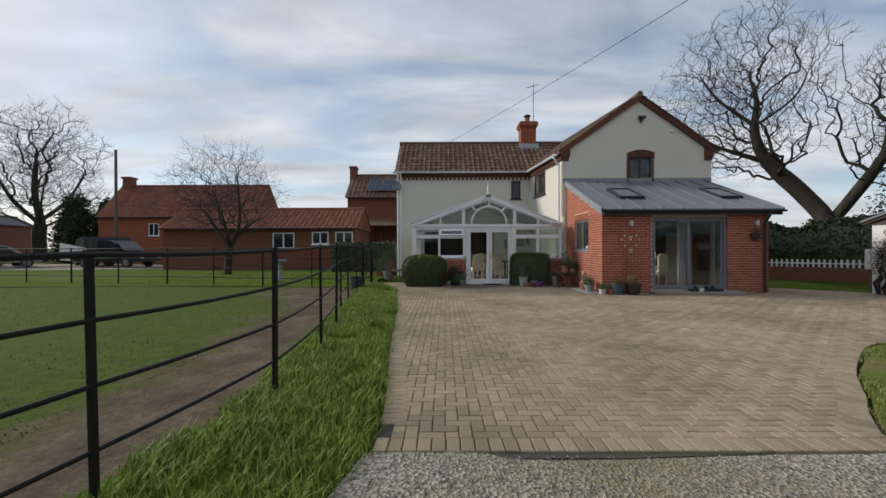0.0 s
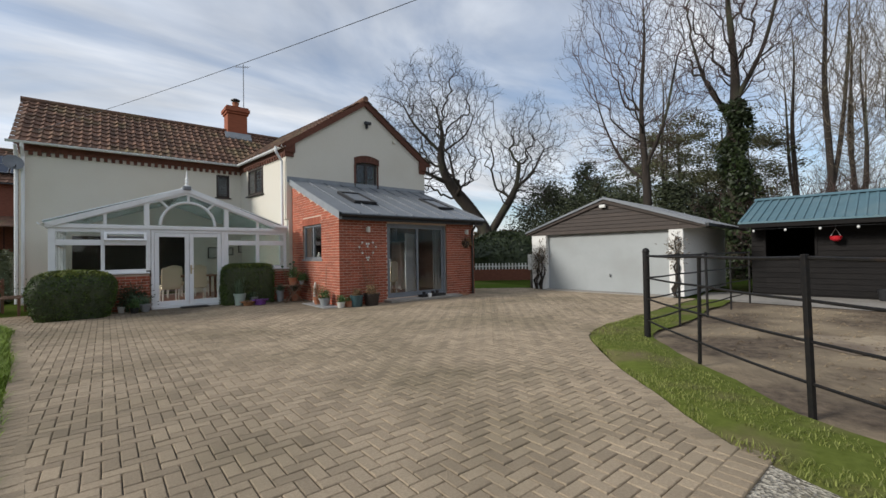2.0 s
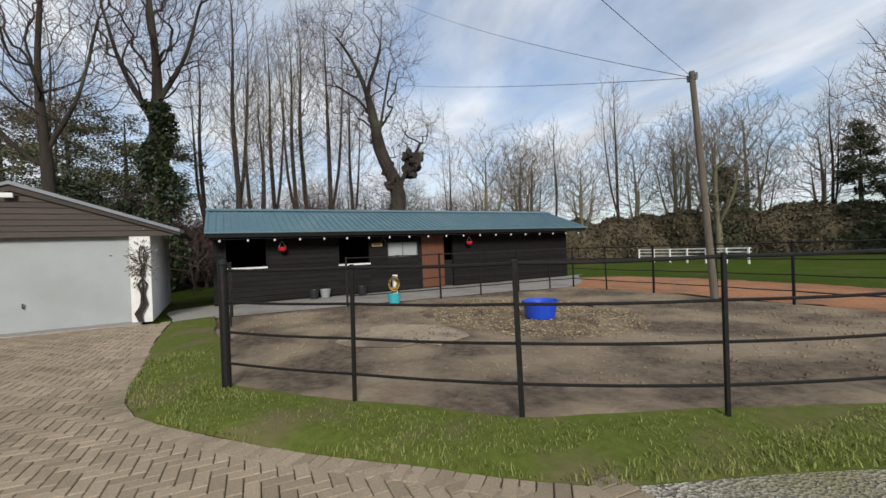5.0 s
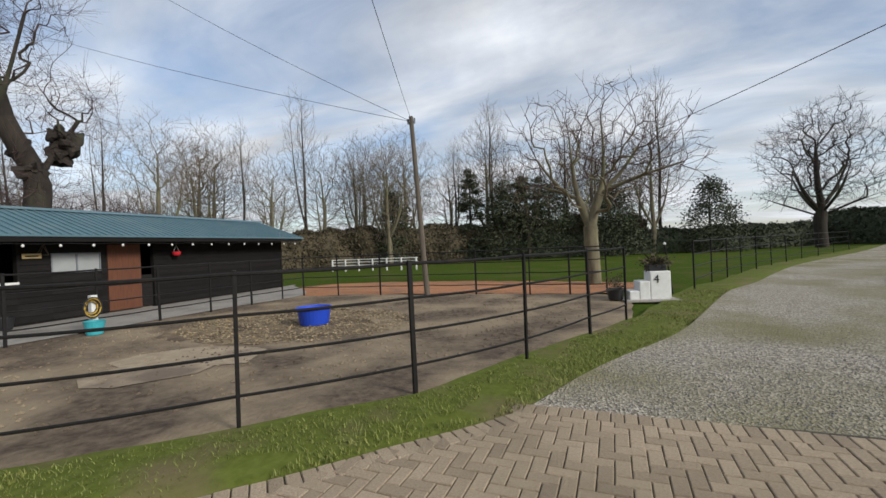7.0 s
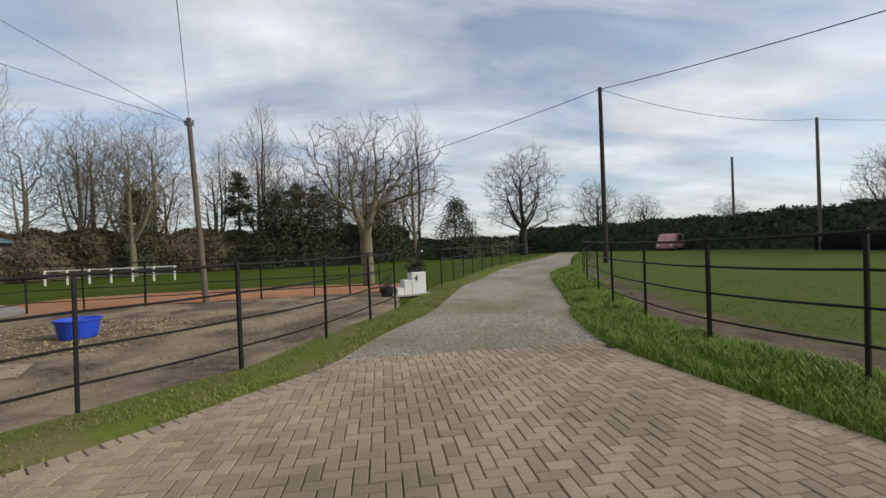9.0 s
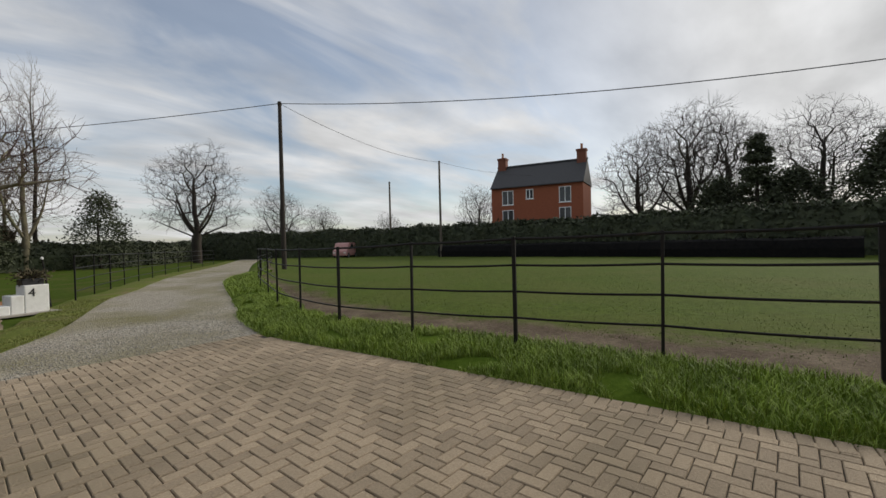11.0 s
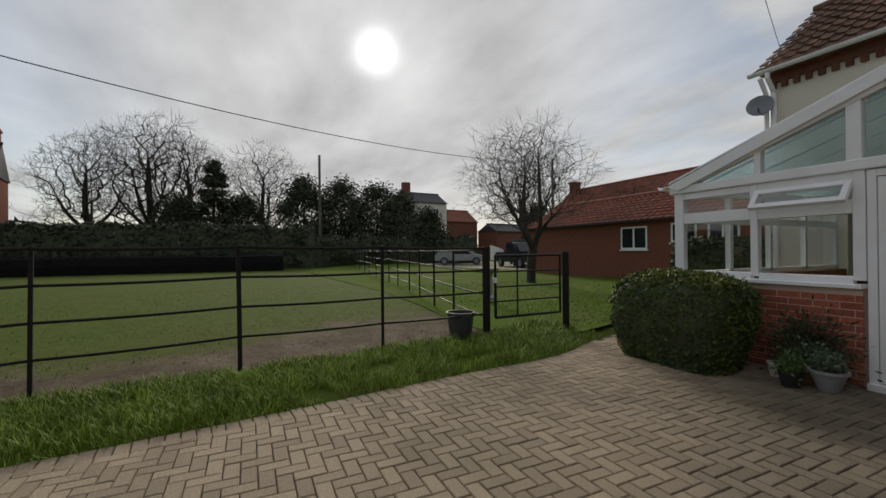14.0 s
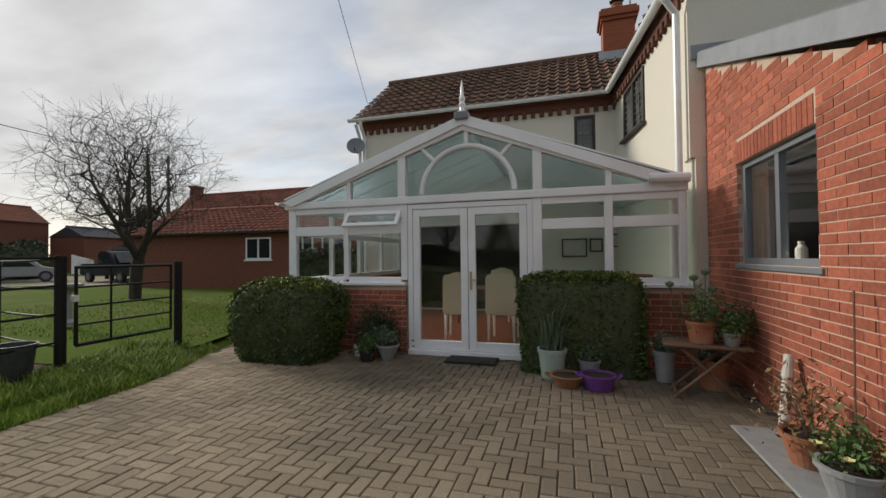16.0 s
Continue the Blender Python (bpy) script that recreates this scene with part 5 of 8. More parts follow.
W_POSTS = [(-2.49, 11.72, 0.15), (-2.35, 10.07, 0.165), (-2.12, 8.43, 0.157), (-1.8, 6.85, 0.14), (-1.58, 5.28, 0.11), (-1.5, 3.65, 0.07), (-1.74, 2.05, 0.06), (-2.12, 0.45, 0.06), (-2.95, -1.6, 0.07), (-4.0, -4.2, 0.08),
           (-5.1, -6.6, 0.09), (-6.6, -9.4, 0.09), (-8.3, -12.4, 0.09), (-10.2, -15.8, 0.09), (-12.2, -19.4, 0.09), (-14.3, -23.2, 0.09)]
estate_fence([(-2.65, 13.35, 0.13)] + W_POSTS, "black iron paddock fence with four rails on a grass bank", rails=(0.31, 0.635, 0.96, 1.285))
Y_POSTS = [(12.6, 5.35), (11.0, 5.3), (9.4, 5.25), (7.9, 5.2), (6.46, 5.12), (5.28, 3.97), (4.23, 2.79), (3.38, 1.44), (2.73, -0.2), (2.19, -1.5)]
estate_fence(Y_POSTS, "black iron fence round the muddy horse yard", 0.0, thick=(4,))
E_POSTS = [(12.5, 2.6), (12.42, 1.2), (12.42, -0.1), (12.35, -1.4), (12.4, -2.8), (12.35, -4.0), (12.3, -4.95), (10.9, -5.0), (9.4, -5.2), (7.75, -5.35), (6.2, -5.38), (4.6, -5.4), (3.5, -5.4), (2.55, -5.4)]
estate_fence(E_POSTS, "thin black iron fence between yard and stables", 0.0, width=0.05)
S_POSTS = [(0.39, -6.3), (-0.4, -8.4), (-1.15, -10.0), (-1.95, -11.7), (-2.9, -13.6), (-4.0, -15.7), (-5.3, -18.2), (-6.8, -20.9), (-8.6, -24.0), (-10.6, -27.4), (-12.9, -31.2)]
estate_fence(S_POSTS, "black iron fence along the far side of the drive", 0.02)
F_POSTS = [(-2.65, 13.35, 0.13), (-4.4, 13.7, 0.1), (-6.2, 14.1, 0.1), (-8.1, 14.5, 0.1), (-10, 14.9, 0.1), (-12, 15.2, 0.1), (-14, 15.5, 0.1), (-16, 15.8, 0.1), (-18, 16.1, 0.1), (-20.5, 16.4, 0.1), (-23, 16.8, 0.13), (-26, 17.2, 0.12), (-29, 17.6, 0.11)]
estate_fence(F_POSTS, "black iron fence between paddock and lawn")
# field gate
gate = thing("field_gate", pose(-2.65, 13.43, 0.15), "black tubular metal gate standing shut with a white latch", "gate")
L = 1.34
part("gate_post", tube([(0, -0.06, -0.2), (0, -0.06, 1.28)], 0.058, 12), M_IRON, gate)
part("gate_post", tube([(0, L + 0.12, -0.2), (0, L + 0.12, 1.2)], 0.055, 12), M_IRON, gate)
part("gate_frame", tube([(0, 0.1, 0.22), (0, L, 0.22), (0, L, 1.15), (0, 0.1, 1.15), (0, 0.1, 0.22)], 0.024, 8), M_IRON, gate)
for z in (0.46, 0.68, 0.91):
    part("rail", tube([(0, 0.1, z), (0, L, z)], 0.013, 6), M_IRON, gate)
part("upright", tube([(0, 0.5, 0.22), (0, 0.5, 1.15)], 0.013, 6), M_IRON, gate)
part("latch", box(-0.03, 0.03, 0.055, 0.12, 0.74, 0.82, bevel=0.008), M_WHITE, gate)

# ---- poles and wires ----
def pole(x, y, z, h, r, material, label, lean=0.0):
    t = thing("utility_pole", pose(x, y, z), label, "pole", "overhead line poles")
    part("pole", tube([(0, 0, -0.3), (lean, lean * 2.2, h)], [r, r * 0.72], 12), material, t)
    part("insulator", boxes([(lean - 0.12, lean + 0.12, lean * 2.1 - 0.03, lean * 2.1 + 0.03, h - 0.22, h - 0.16), (lean - 0.13, lean - 0.09, lean * 2.1 - 0.025, lean * 2.1 + 0.025, h - 0.16, h - 0.06), (lean + 0.09, lean + 0.13, lean * 2.1 - 0.025, lean * 2.1 + 0.025, h - 0.16, h - 0.06)]), M_GREYFRAME, t)
    return t


pole(7.74, -5.25, 0, 5.45, 0.09, M_POLE, "leaning weathered wooden pole by the yard", 0.15)
pole(-10.3, -14.0, 0, 10.15, 0.15, M_POLEDARK, "tall dark wooden pole in the paddock corner")
pole(-29.7, 37.4, 0, 10.3, 0.15, M_POLE, "wooden pole behind the red-roofed barn")
pole(-29.2, -17.6, 0, 9.7, 0.13, M_POLE, "far wooden pole by the hedge")
pole(-30.7, -26.6, 0, 8.8, 0.13, M_POLE, "far wooden pole by the hedge")
pole(-36.0, 16.1, 0, 10.1, 0.14, M_POLE, "far wooden pole before dark evergreens")


def wire(a, b, sag, r=0.012, label="overhead cable"):
    a, b = Vector(a), Vector(b)
    pts = [a.lerp(b, k / 24) - Vector((0, 0, sag * 4 * (k / 24) * (1 - k / 24))) for k in range(25)]
    return tagged(obj("overhead_cable", tube(pts, r, 5), M_BLACKPLASTIC), label, "cable", "overhead cables")


TOP_T = (-10.3, -14.0, 10.05)
wire(TOP_T, (-29.7, 37.4, 10.0), 2.1, 0.022, "thick black overhead cable over the paddock")
wire(TOP_T, (24, -60, 9.5), 1.0, 0.022, "thick black overhead cable over the drive")
wire(TOP_T, (-29.2, -17.6, 9.6), 0.7, 0.014, "thin overhead cable between poles")
wire((-29.2, -17.6, 9.6), (-38, -12, 8.5), 0.3, 0.012, "thin service cable to the red house")
wire((7.88, -4.94, 5.3), (-1.87, 19.7, 5.3), 0.35, 0.0055, "thin service cable to the farmhouse eaves")
wire((7.88, -4.94, 5.3), (30, -2.6, 13.4), 0.3, 0.008, "thin overhead cable rising over the stables")
wire((7.88, -4.94, 5.3), (23.8, -3.6, 15.6), 0.3, 0.008, "thin overhead cable rising into the trees")

# ---- trees ----
def seg_mesh(name, segs, sides):
    """Tapered pieces of limb as one mesh."""
    n = len(segs)
    a = np.array([s[0] for s in segs], float)
    b = np.array([s[1] for s in segs], float)
    ra = np.array([s[2] for s in segs])[:, None]
    rb = np.array([s[3] for s in segs])[:, None]
    d = b - a
    d /= np.linalg.norm(d, axis=1)[:, None] + 1e-9
    ref = np.where(np.abs(d[:, 2:3]) > 0.9, np.array([[1.0, 0, 0]]), np.array([[0, 0, 1.0]]))
    u = np.cross(d, ref)
    u /= np.linalg.norm(u, axis=1)[:, None] + 1e-9
    v = np.cross(d, u)
    vs = np.zeros((n, 2 * sides, 3))
    for k in range(sides):
        t = 2 * math.pi * k / sides
        o = u * math.cos(t) + v * math.sin(t)
        vs[:, k] = a - d * ra * 0.3 + o * ra
        vs[:, sides + k] = b + o * rb
    base = (np.arange(n) * 2 * sides)[:, None, None]
    quad = np.array([[k, (k + 1) % sides, sides + (k + 1) % sides, sides + k] for k in range(sides)])[None]
    faces = (base + quad).reshape(-1, 4)
    me = bpy.data.meshes.new(name)
    me.from_pydata(vs.reshape(-1, 3).tolist(), [], faces.tolist())
    me.shade_smooth()
    return me


def leaf_mesh(name, centres, sizes, seed=0, squash=1.0):
    """Many small leaf or needle sprays, each a bent pair of triangles, turned at random."""
    r = np.random.RandomState(seed)
    c = np.asarray(centres, float)
    n = len(c)
    s = np.asarray(sizes, float).reshape(-1, 1) * np.ones((n, 1))
    d = r.normal(size=(n, 3))
    d[:, 2] *= squash
    d /= np.linalg.norm(d, axis=1)[:, None]
    e = np.cross(d, r.normal(size=(n, 3)))
    e /= np.linalg.norm(e, axis=1)[:, None]
    vs = np.stack([c - d * s, c + e * s * 0.45, c + d * s, c - e * s * 0.45], 1)
    f = np.arange(n * 4).reshape(-1, 4)
    me = bpy.data.meshes.new(name)
    me.from_pydata(vs.reshape(-1, 3).tolist(), [], f.tolist())
    return me


def at_scale(t, x, y, z, turn, s):
    c = copy_thing(t, pose(x, y, z, 0, 0, turn))
    c.scale = (s, s, s)
    return c


def conifer(x, y, h, r, seed, label, material, shape="cone", n=4500, leaf=0.22, group="", z=-0.05):
    """An evergreen with a stem and tiers of needle sprays."""
    rs = np.random.RandomState(seed)
    t = thing("conifer", pose(x, y, z), label, "tree", group)
    part("trunk", tube([(0, 0, 0), (0.1, 0, h * 0.5), (0, 0, h * 0.95)], [h * 0.022, h * 0.014, 0.02], 8), M_BARK, t)
    pts = []
    clumps = {"round": 170, "pine": 60, "cone": 95}[shape]
    for i in range(clumps):
        u = rs.rand()
        if shape == "cone":
            zz = 0.08 + 0.92 * u
            rad = r * (1 - zz) ** 0.8 * rs.uniform(0.45, 1.1) + 0.1
        elif shape == "pine":
            zz = 0.42 + 0.58 * u
            rad = r * math.sqrt(max(0.05, 1 - ((zz - 0.68) / 0.36) ** 2)) * rs.uniform(0.35, 1.1)
        else:
            zz = 0.03 + 0.95 * u
            rad = r * (1 - zz ** 3) * rs.uniform(0.6, 1.05)
        a = rs.rand() * 6.283
        c = np.array([rad * math.cos(a), rad * math.sin(a), zz * h - 0.12 * rad])
        m = n // clumps
        pts.append(c + rs.normal(size=(m, 3)) * np.array([1, 1, 0.8 if shape == "round" else 0.45]) * (0.1 * r + 0.24 if shape == "round" else 0.06 * r + 0.16))
    me = leaf_mesh("foliage", np.concatenate(pts), rs.uniform(0.6, 1.3, size=(n // clumps) * clumps) * leaf, seed, 0.5)
    me.materials.append(material)
    o = new("foliage", me)
    o.parent = t
    tagged(o, kind="stuff")
    return t


def ivy_on(t, h, r, seed, n=3500, leaf=0.12):
    rs = np.random.RandomState(seed)
    zz = rs.rand(n) ** 0.8 * h
    a = rs.rand(n) * 6.283
    rad = (0.25 + r * (1 - 0.6 * zz / h)) * rs.uniform(0.5, 1.15, n) * (0.8 + 0.4 * np.sin(zz * 2.1 + a))
    me = leaf_mesh("ivy", np.stack([rad * np.cos(a), rad * np.sin(a), zz], 1), rs.uniform(0.6, 1.3, n) * leaf, seed)
    me.materials.append(M_LEAFIVY)
    o = new("ivy", me)
    o.parent = t
    tagged(o, "dark ivy climbing the stem", kind="stuff")



def branch_tree(x, y, z, turn, label, bark, twig, stems, crown, trunk, seed, tip=0.008, pull=0.25, step=0.45, bow=0.35, twigs=3, twig_len=0.5, rise=0.25, group="", name="tree", fat=0.035):
    """A bare winter tree. The stems are given lines; the crown is a list of (centre, radii, count) bodies of air that the
    branches reach out to fill, each new branch leaving the wood where the way back to the root is short. Limbs thicken with all that they carry."""
    rs = np.random.RandomState(seed)
    pos, par, plen, way = [], [], [], []

    def add(p, parent):
        pos.append(np.asarray(p, float))
        par.append(parent)
        if parent < 0:
            plen.append(0.0)
            way.append(np.array([0, 0, 1.0]))
        else:
            d = pos[-1] - pos[parent]
            L = float(np.linalg.norm(d))
            plen.append(plen[parent] + L)
            way.append(d / (L + 1e-9))
        return len(pos) - 1

    for pts in stems:
        line = smooth_line([tuple(q) for q in pts], 0.4)
        if not pos:
            last = add(line[0], -1)
        else:
            last = int(np.argmin(np.linalg.norm(np.array(pos) - np.array(line[0]), axis=1)))
        for q in line[1:]:
            last = add(q, last)
    goals = []
    for c, r, n in crown:
        d = rs.normal(size=(n, 3))
        d /= np.linalg.norm(d, axis=1)[:, None]
        goals.append(np.array(c) + d * np.array(r) * (rs.rand(n, 1) ** 0.42) * (1 + 0.10 * np.sin(d[:, :1] * 5 + d[:, 2:] * 7 + seed)))
    goals = np.concatenate(goals)
    low = np.array(stems[0][min(2, len(stems[0]) - 1)])
    goals = goals[np.argsort(np.linalg.norm(goals - low, axis=1))]
    cap = len(pos) + len(goals) * 12
    P, D = np.zeros((cap, 3)), np.zeros(cap)
    P[:len(pos)], D[:len(pos)] = pos, plen
    floor_z = low[2] * 0.75
    D[:len(pos)][P[:len(pos), 2] < floor_z] = 1e3
    count = len(pos)
    for g in goals:
        i = int(np.argmin(np.linalg.norm(P[:count] - g, axis=1) + pull * D[:count]))
        a = pos[i]
        span = g - a
        L = float(np.linalg.norm(span))
        if L < 0.12:
            continue
        ctrl = a + (way[i] * 0.6 + span / L * 0.4) * L * bow + np.array([0, 0, rise * 0.12 * L]) + rs.normal(size=3) * 0.05 * L
        k = min(10, max(1, int(math.ceil(L / step))))
        last = i
        for q in range(1, k + 1):
            t = q / k
            last = add((1 - t) ** 2 * a + 2 * t * (1 - t) * ctrl + t * t * g + (rs.normal(size=3) * 0.03 * step if q < k else 0), last)
            P[count], D[count] = pos[last], plen[last]
            count += 1
    n = len(pos)
    kids = np.zeros(n, int)
    for i in range(n):
        if par[i] >= 0:
            kids[par[i]] += 1
    load = np.where(kids == 0, 1.0, 0.0)
    for i in range(n - 1, 0, -1):
        load[par[i]] += load[i]
    power = math.log(trunk / tip) / math.log(max(load[0], 3.0))
    rad = tip * load ** power
    coarse, fine = [], []
    for i in range(1, n):
        a = par[i]
        ra = min(rad[a], rad[i] * 1.25)
        (coarse if rad[i] > fat else fine).append((pos[a], pos[i], ra, rad[i]))
    ends = [i for i in range(1, n) if load[i] < 3]
    for i in ends:
        for q in range(twigs if kids[i] == 0 else 1):
            d = way[i] + rs.normal(size=3) * 0.45 + np.array([0, 0, rise * 0.5])
            d /= np.linalg.norm(d)
            L = twig_len * rs.uniform(0.5, 1.2)
            fine.append((pos[i], pos[i] + d * L, tip * 0.8, tip * 0.4))
    t = thing(name, pose(x, y, z, 0, 0, turn), label, "tree", group)
    for nm, segs, sides, m in (("trunk", coarse, 8, bark), ("crown", fine, 3, twig)):
        me = seg_mesh(nm, segs, sides)
        me.materials.append(m)
        o = new(nm, me)
        o.parent = t
        if nm == "crown":
            tagged(o, kind="stuff")
    return t


# the spreading oak north-east of the house: local x to the left as seen from the paving
oak = branch_tree(22.2, 24.0, 0, 133, "large spreading bare oak with a dark curving double trunk", M_BARK, M_TWIG,
                  [[(0, 0, 0), (0.1, 0, 2.6), (1.3, 0, 4.6), (2.9, 0.2, 6.7), (3.5, 0.4, 8.6), (3.4, 0.4, 10.6), (3.9, 0.2, 12.6)],
                   [(0.1, 0, 2.6), (-0.9, -0.2, 4.2), (-2.0, -0.4, 6.2), (-2.4, -0.6, 8.4)],
                   [(2.8, 0.2, 6.6), (4.8, 0.6, 7.6), (6.6, 1.0, 8.6)], [(3.4, 0.4, 9.0), (1.7, -0.7, 10.6), (1.0, -1.2, 12.4)], [(3.5, 0.4, 9.0), (5.2, 1.4, 10.8), (6.2, 1.8, 12.6)],
                   [(-2.0, -0.4, 6.2), (-3.3, -0.6, 7.4), (-4.0, -0.8, 8.8)]],
                  [((4.1, 0.3, 11.2), (5.2, 4.6, 5.3), 2300), ((-2.9, -0.5, 8.6), (3.0, 3.2, 4.4), 1050), ((6.2, 0.6, 7.8), (3.2, 2.6, 2.0), 260)],
                  0.58, 3, tip=0.009, pull=0.22, bow=0.25, twigs=4, twig_len=0.55)
poll = branch_tree(21.5, -1.9, 0, 0, "leaning pollarded tree with a knobbly broken stub", M_BARK, M_TWIGRED,
                   [[(0, 0, 0), (0.05, 0.1, 2.4), (0.1, -0.05, 4.4), (0, 0.4, 5.5), (0.15, 0.8, 6.6), (-0.1, 1.1, 7.8), (0.2, 1.3, 9.2), (0.1, 1.9, 10.6), (0, 2.8, 11.8), (0.1, 3.9, 12.5)],
                    [(0.1, -0.05, 4.5), (0, -0.35, 5.2), (0.05, -0.75, 5.9), (0, -1.05, 6.2)], [(0.2, 1.4, 9.4), (-0.4, 0.8, 11.2), (-0.4, 0.6, 13.0)], [(0, 0.9, 7.0), (-0.5, 0.7, 8.6), (-0.6, 0.3, 10.6)]],
                   [((0, 1.9, 11.2), (2.4, 3.4, 2.9), 620), ((0, -1.2, 7.2), (1.4, 2.0, 1.8), 170), ((0, 1.2, 8.4), (1.8, 2.2, 1.8), 200), ((0, 0.3, 4.2), (1.2, 1.6, 1.6), 120)],
                   0.42, 7, tip=0.0065, pull=0.14, bow=0.2, twigs=5, twig_len=1.1, rise=0.1)
bm = bmesh.new()
for k, (kx, ky, kz, kr) in enumerate(((0, -0.9, 6.0, 0.42), (0.1, -1.2, 6.25, 0.3), (-0.1, -0.6, 6.3, 0.3), (0.05, -0.7, 5.5, 0.34), (0.0, 0.15, 4.9, 0.42), (0.1, -1.15, 5.85, 0.24), (0.05, 0.4, 5.6, 0.3))):
    ball = bmesh.ops.create_icosphere(bm, subdivisions=3, radius=kr, matrix=Matrix.Translation((kx, ky, kz)))
    for v in ball["verts"]:
        v.co += Vector((v.co.x - kx, v.co.y - ky, v.co.z - kz)) * 0.9 * noise.noise(v.co * 4.5)
part("burr", bm, M_BARK, poll, "knobbly burrs on the cut stub")
tall = branch_tree(19.8, 11.2, 0, 0, "tall bare tree with wide upswept branches behind the garage", M_BARK, M_TWIGRED,
                   [[(0, 0, 0), (0.1, 0, 4), (0.0, 0.15, 8), (0.15, 0, 12), (0, 0.1, 15.5)], [(0.05, 0, 4.6), (0.2, 1.3, 6.0), (0.3, 2.3, 8.2), (0.2, 2.8, 10.4)], [(0.1, 0, 5.4), (-0.3, -1.0, 7.2), (-0.4, -1.6, 9.6)]],
                   [((0, 0.3, 10.6), (3.4, 3.8, 5.8), 1250), ((0, 1.2, 6.8), (2.6, 3.2, 2.2), 220)], 0.2, 11, tip=0.007, pull=0.5, twigs=3, twig_len=0.55, rise=0.6)
ivyt = branch_tree(23.6, 8.6, 0, 0, "tall bare reddish tree with an ivy-clad trunk", M_BARK, M_TWIGRED,
                   [[(0, 0, 0), (0, 0.1, 5), (0.1, 0, 10), (0, 0.2, 14), (0, 0, 18)], [(0.05, 0, 7.5), (0, 1.2, 9.8), (0, 1.9, 12.5)], [(0.1, 0, 8.6), (0.2, -1.1, 10.8), (0, -1.8, 13.2)]],
                   [((0, 0.1, 13.2), (3.4, 3.6, 5.8), 1500)], 0.32, 12, tip=0.008, pull=0.42, twigs=3, twig_len=0.6, rise=0.5)
ivy_on(ivyt, 8.5, 0.75, 1, 6500)
beech = branch_tree(2.98, -8.3, 0, 0, "pale-barked forked tree with cut-back limbs beside the drive", M_BARKPALE, M_TWIGRED,
                    [[(0, 0, 0), (0.03, 0, 1.0), (0.05, 0, 1.9), (-0.15, 0, 2.6), (-0.38, 0, 3.4), (-0.45, 0.1, 4.4), (-0.4, 0, 5.6)], [(0.05, 0, 2.0), (0.42, 0, 2.9), (0.55, 0.1, 4.0), (0.62, 0, 4.9), (0.7, 0.1, 5.8)],
                     [(0.3, 0, 2.7), (1.0, 0.1, 3.3), (1.7, 0.2, 4.3), (2.1, 0.2, 5.3)], [(-0.25, 0, 3.0), (-0.9, -0.2, 3.6), (-1.6, -0.3, 4.6), (-1.9, -0.3, 5.5)], [(0.4, 0, 2.9), (1.6, -0.3, 3.4), (2.8, -0.4, 3.9)], [(-0.25, 0, 3.0), (-1.5, 0.3, 3.4), (-2.7, 0.4, 3.7)]],
                    [((0.0, 0, 4.5), (3.4, 3.0, 2.0), 640), ((-1.6, 0, 3.9), (2.2, 2.2, 1.3), 160)], 0.23, 53, tip=0.0075, pull=0.3, twigs=2, twig_len=0.38, bow=0.55, rise=0.15, fat=0.02)
apple = branch_tree(-10.6, 20.2, 0.08, 0, "small wide bare fruit tree on the lawn", M_BARK, M_TWIG,
                    [[(0, 0, 0), (0.05, 0, 0.7), (0.1, 0.05, 1.3), (0.5, 0.1, 2.3), (0.6, 0, 3.4), (0.4, 0.1, 5.2)], [(0.1, 0.05, 1.3), (-0.6, 0.2, 2.2), (-1.3, 0.4, 3.0), (-1.9, 0.5, 3.8)], [(0.1, 0, 1.4), (0.3, -0.8, 2.4), (0.2, -1.4, 3.6)], [(0.4, 0.1, 2.0), (1.4, 0.3, 2.8), (2.1, 0.4, 3.7)]],
                    [((0, 0, 4.3), (2.6, 2.6, 2.1), 1050), ((0, 0, 3.2), (3.0, 3.0, 0.9), 220)], 0.18, 61, tip=0.0055, pull=0.18, bow=0.25, twigs=4, twig_len=0.5, rise=0.05)
slim = branch_tree(27, 2.5, 0, 10, "slim young bare tree in the shelter belt", M_BARK, M_TWIGPALE,
                   [[(0, 0, 0), (0.1, 0, 4), (0, 0.15, 8), (0.1, 0, 12), (0, 0.1, 15)], [(0.1, 0, 3.4), (0.5, 0.3, 6), (0.8, 0.4, 9.5), (0.9, 0.5, 12.5)]],
                   [((0.25, 0.1, 10), (1.7, 1.7, 5.6), 420)], 0.15, 31, tip=0.008, pull=0.65, twigs=2, twig_len=0.7, rise=0.9, group="shelter belt trees")
bushy = branch_tree(33, -14, 0, 10, "bare woodland tree with pale twigs", M_BARKPALE, M_TWIGPALE,
                    [[(0, 0, 0), (0.1, 0, 2.5), (0, 0.2, 5), (0.1, 0, 9)], [(0.08, 0, 2.2), (1.0, 0.4, 4.6), (1.5, 0.6, 7.5)], [(0.08, 0, 2.4), (-0.9, -0.5, 4.8), (-1.3, -0.8, 7.8)]],
                    [((0, 0, 7.2), (3.0, 3.0, 4.9), 720)], 0.24, 33, tip=0.010, pull=0.42, twigs=3, twig_len=0.75, rise=0.5, group="woodland trees")
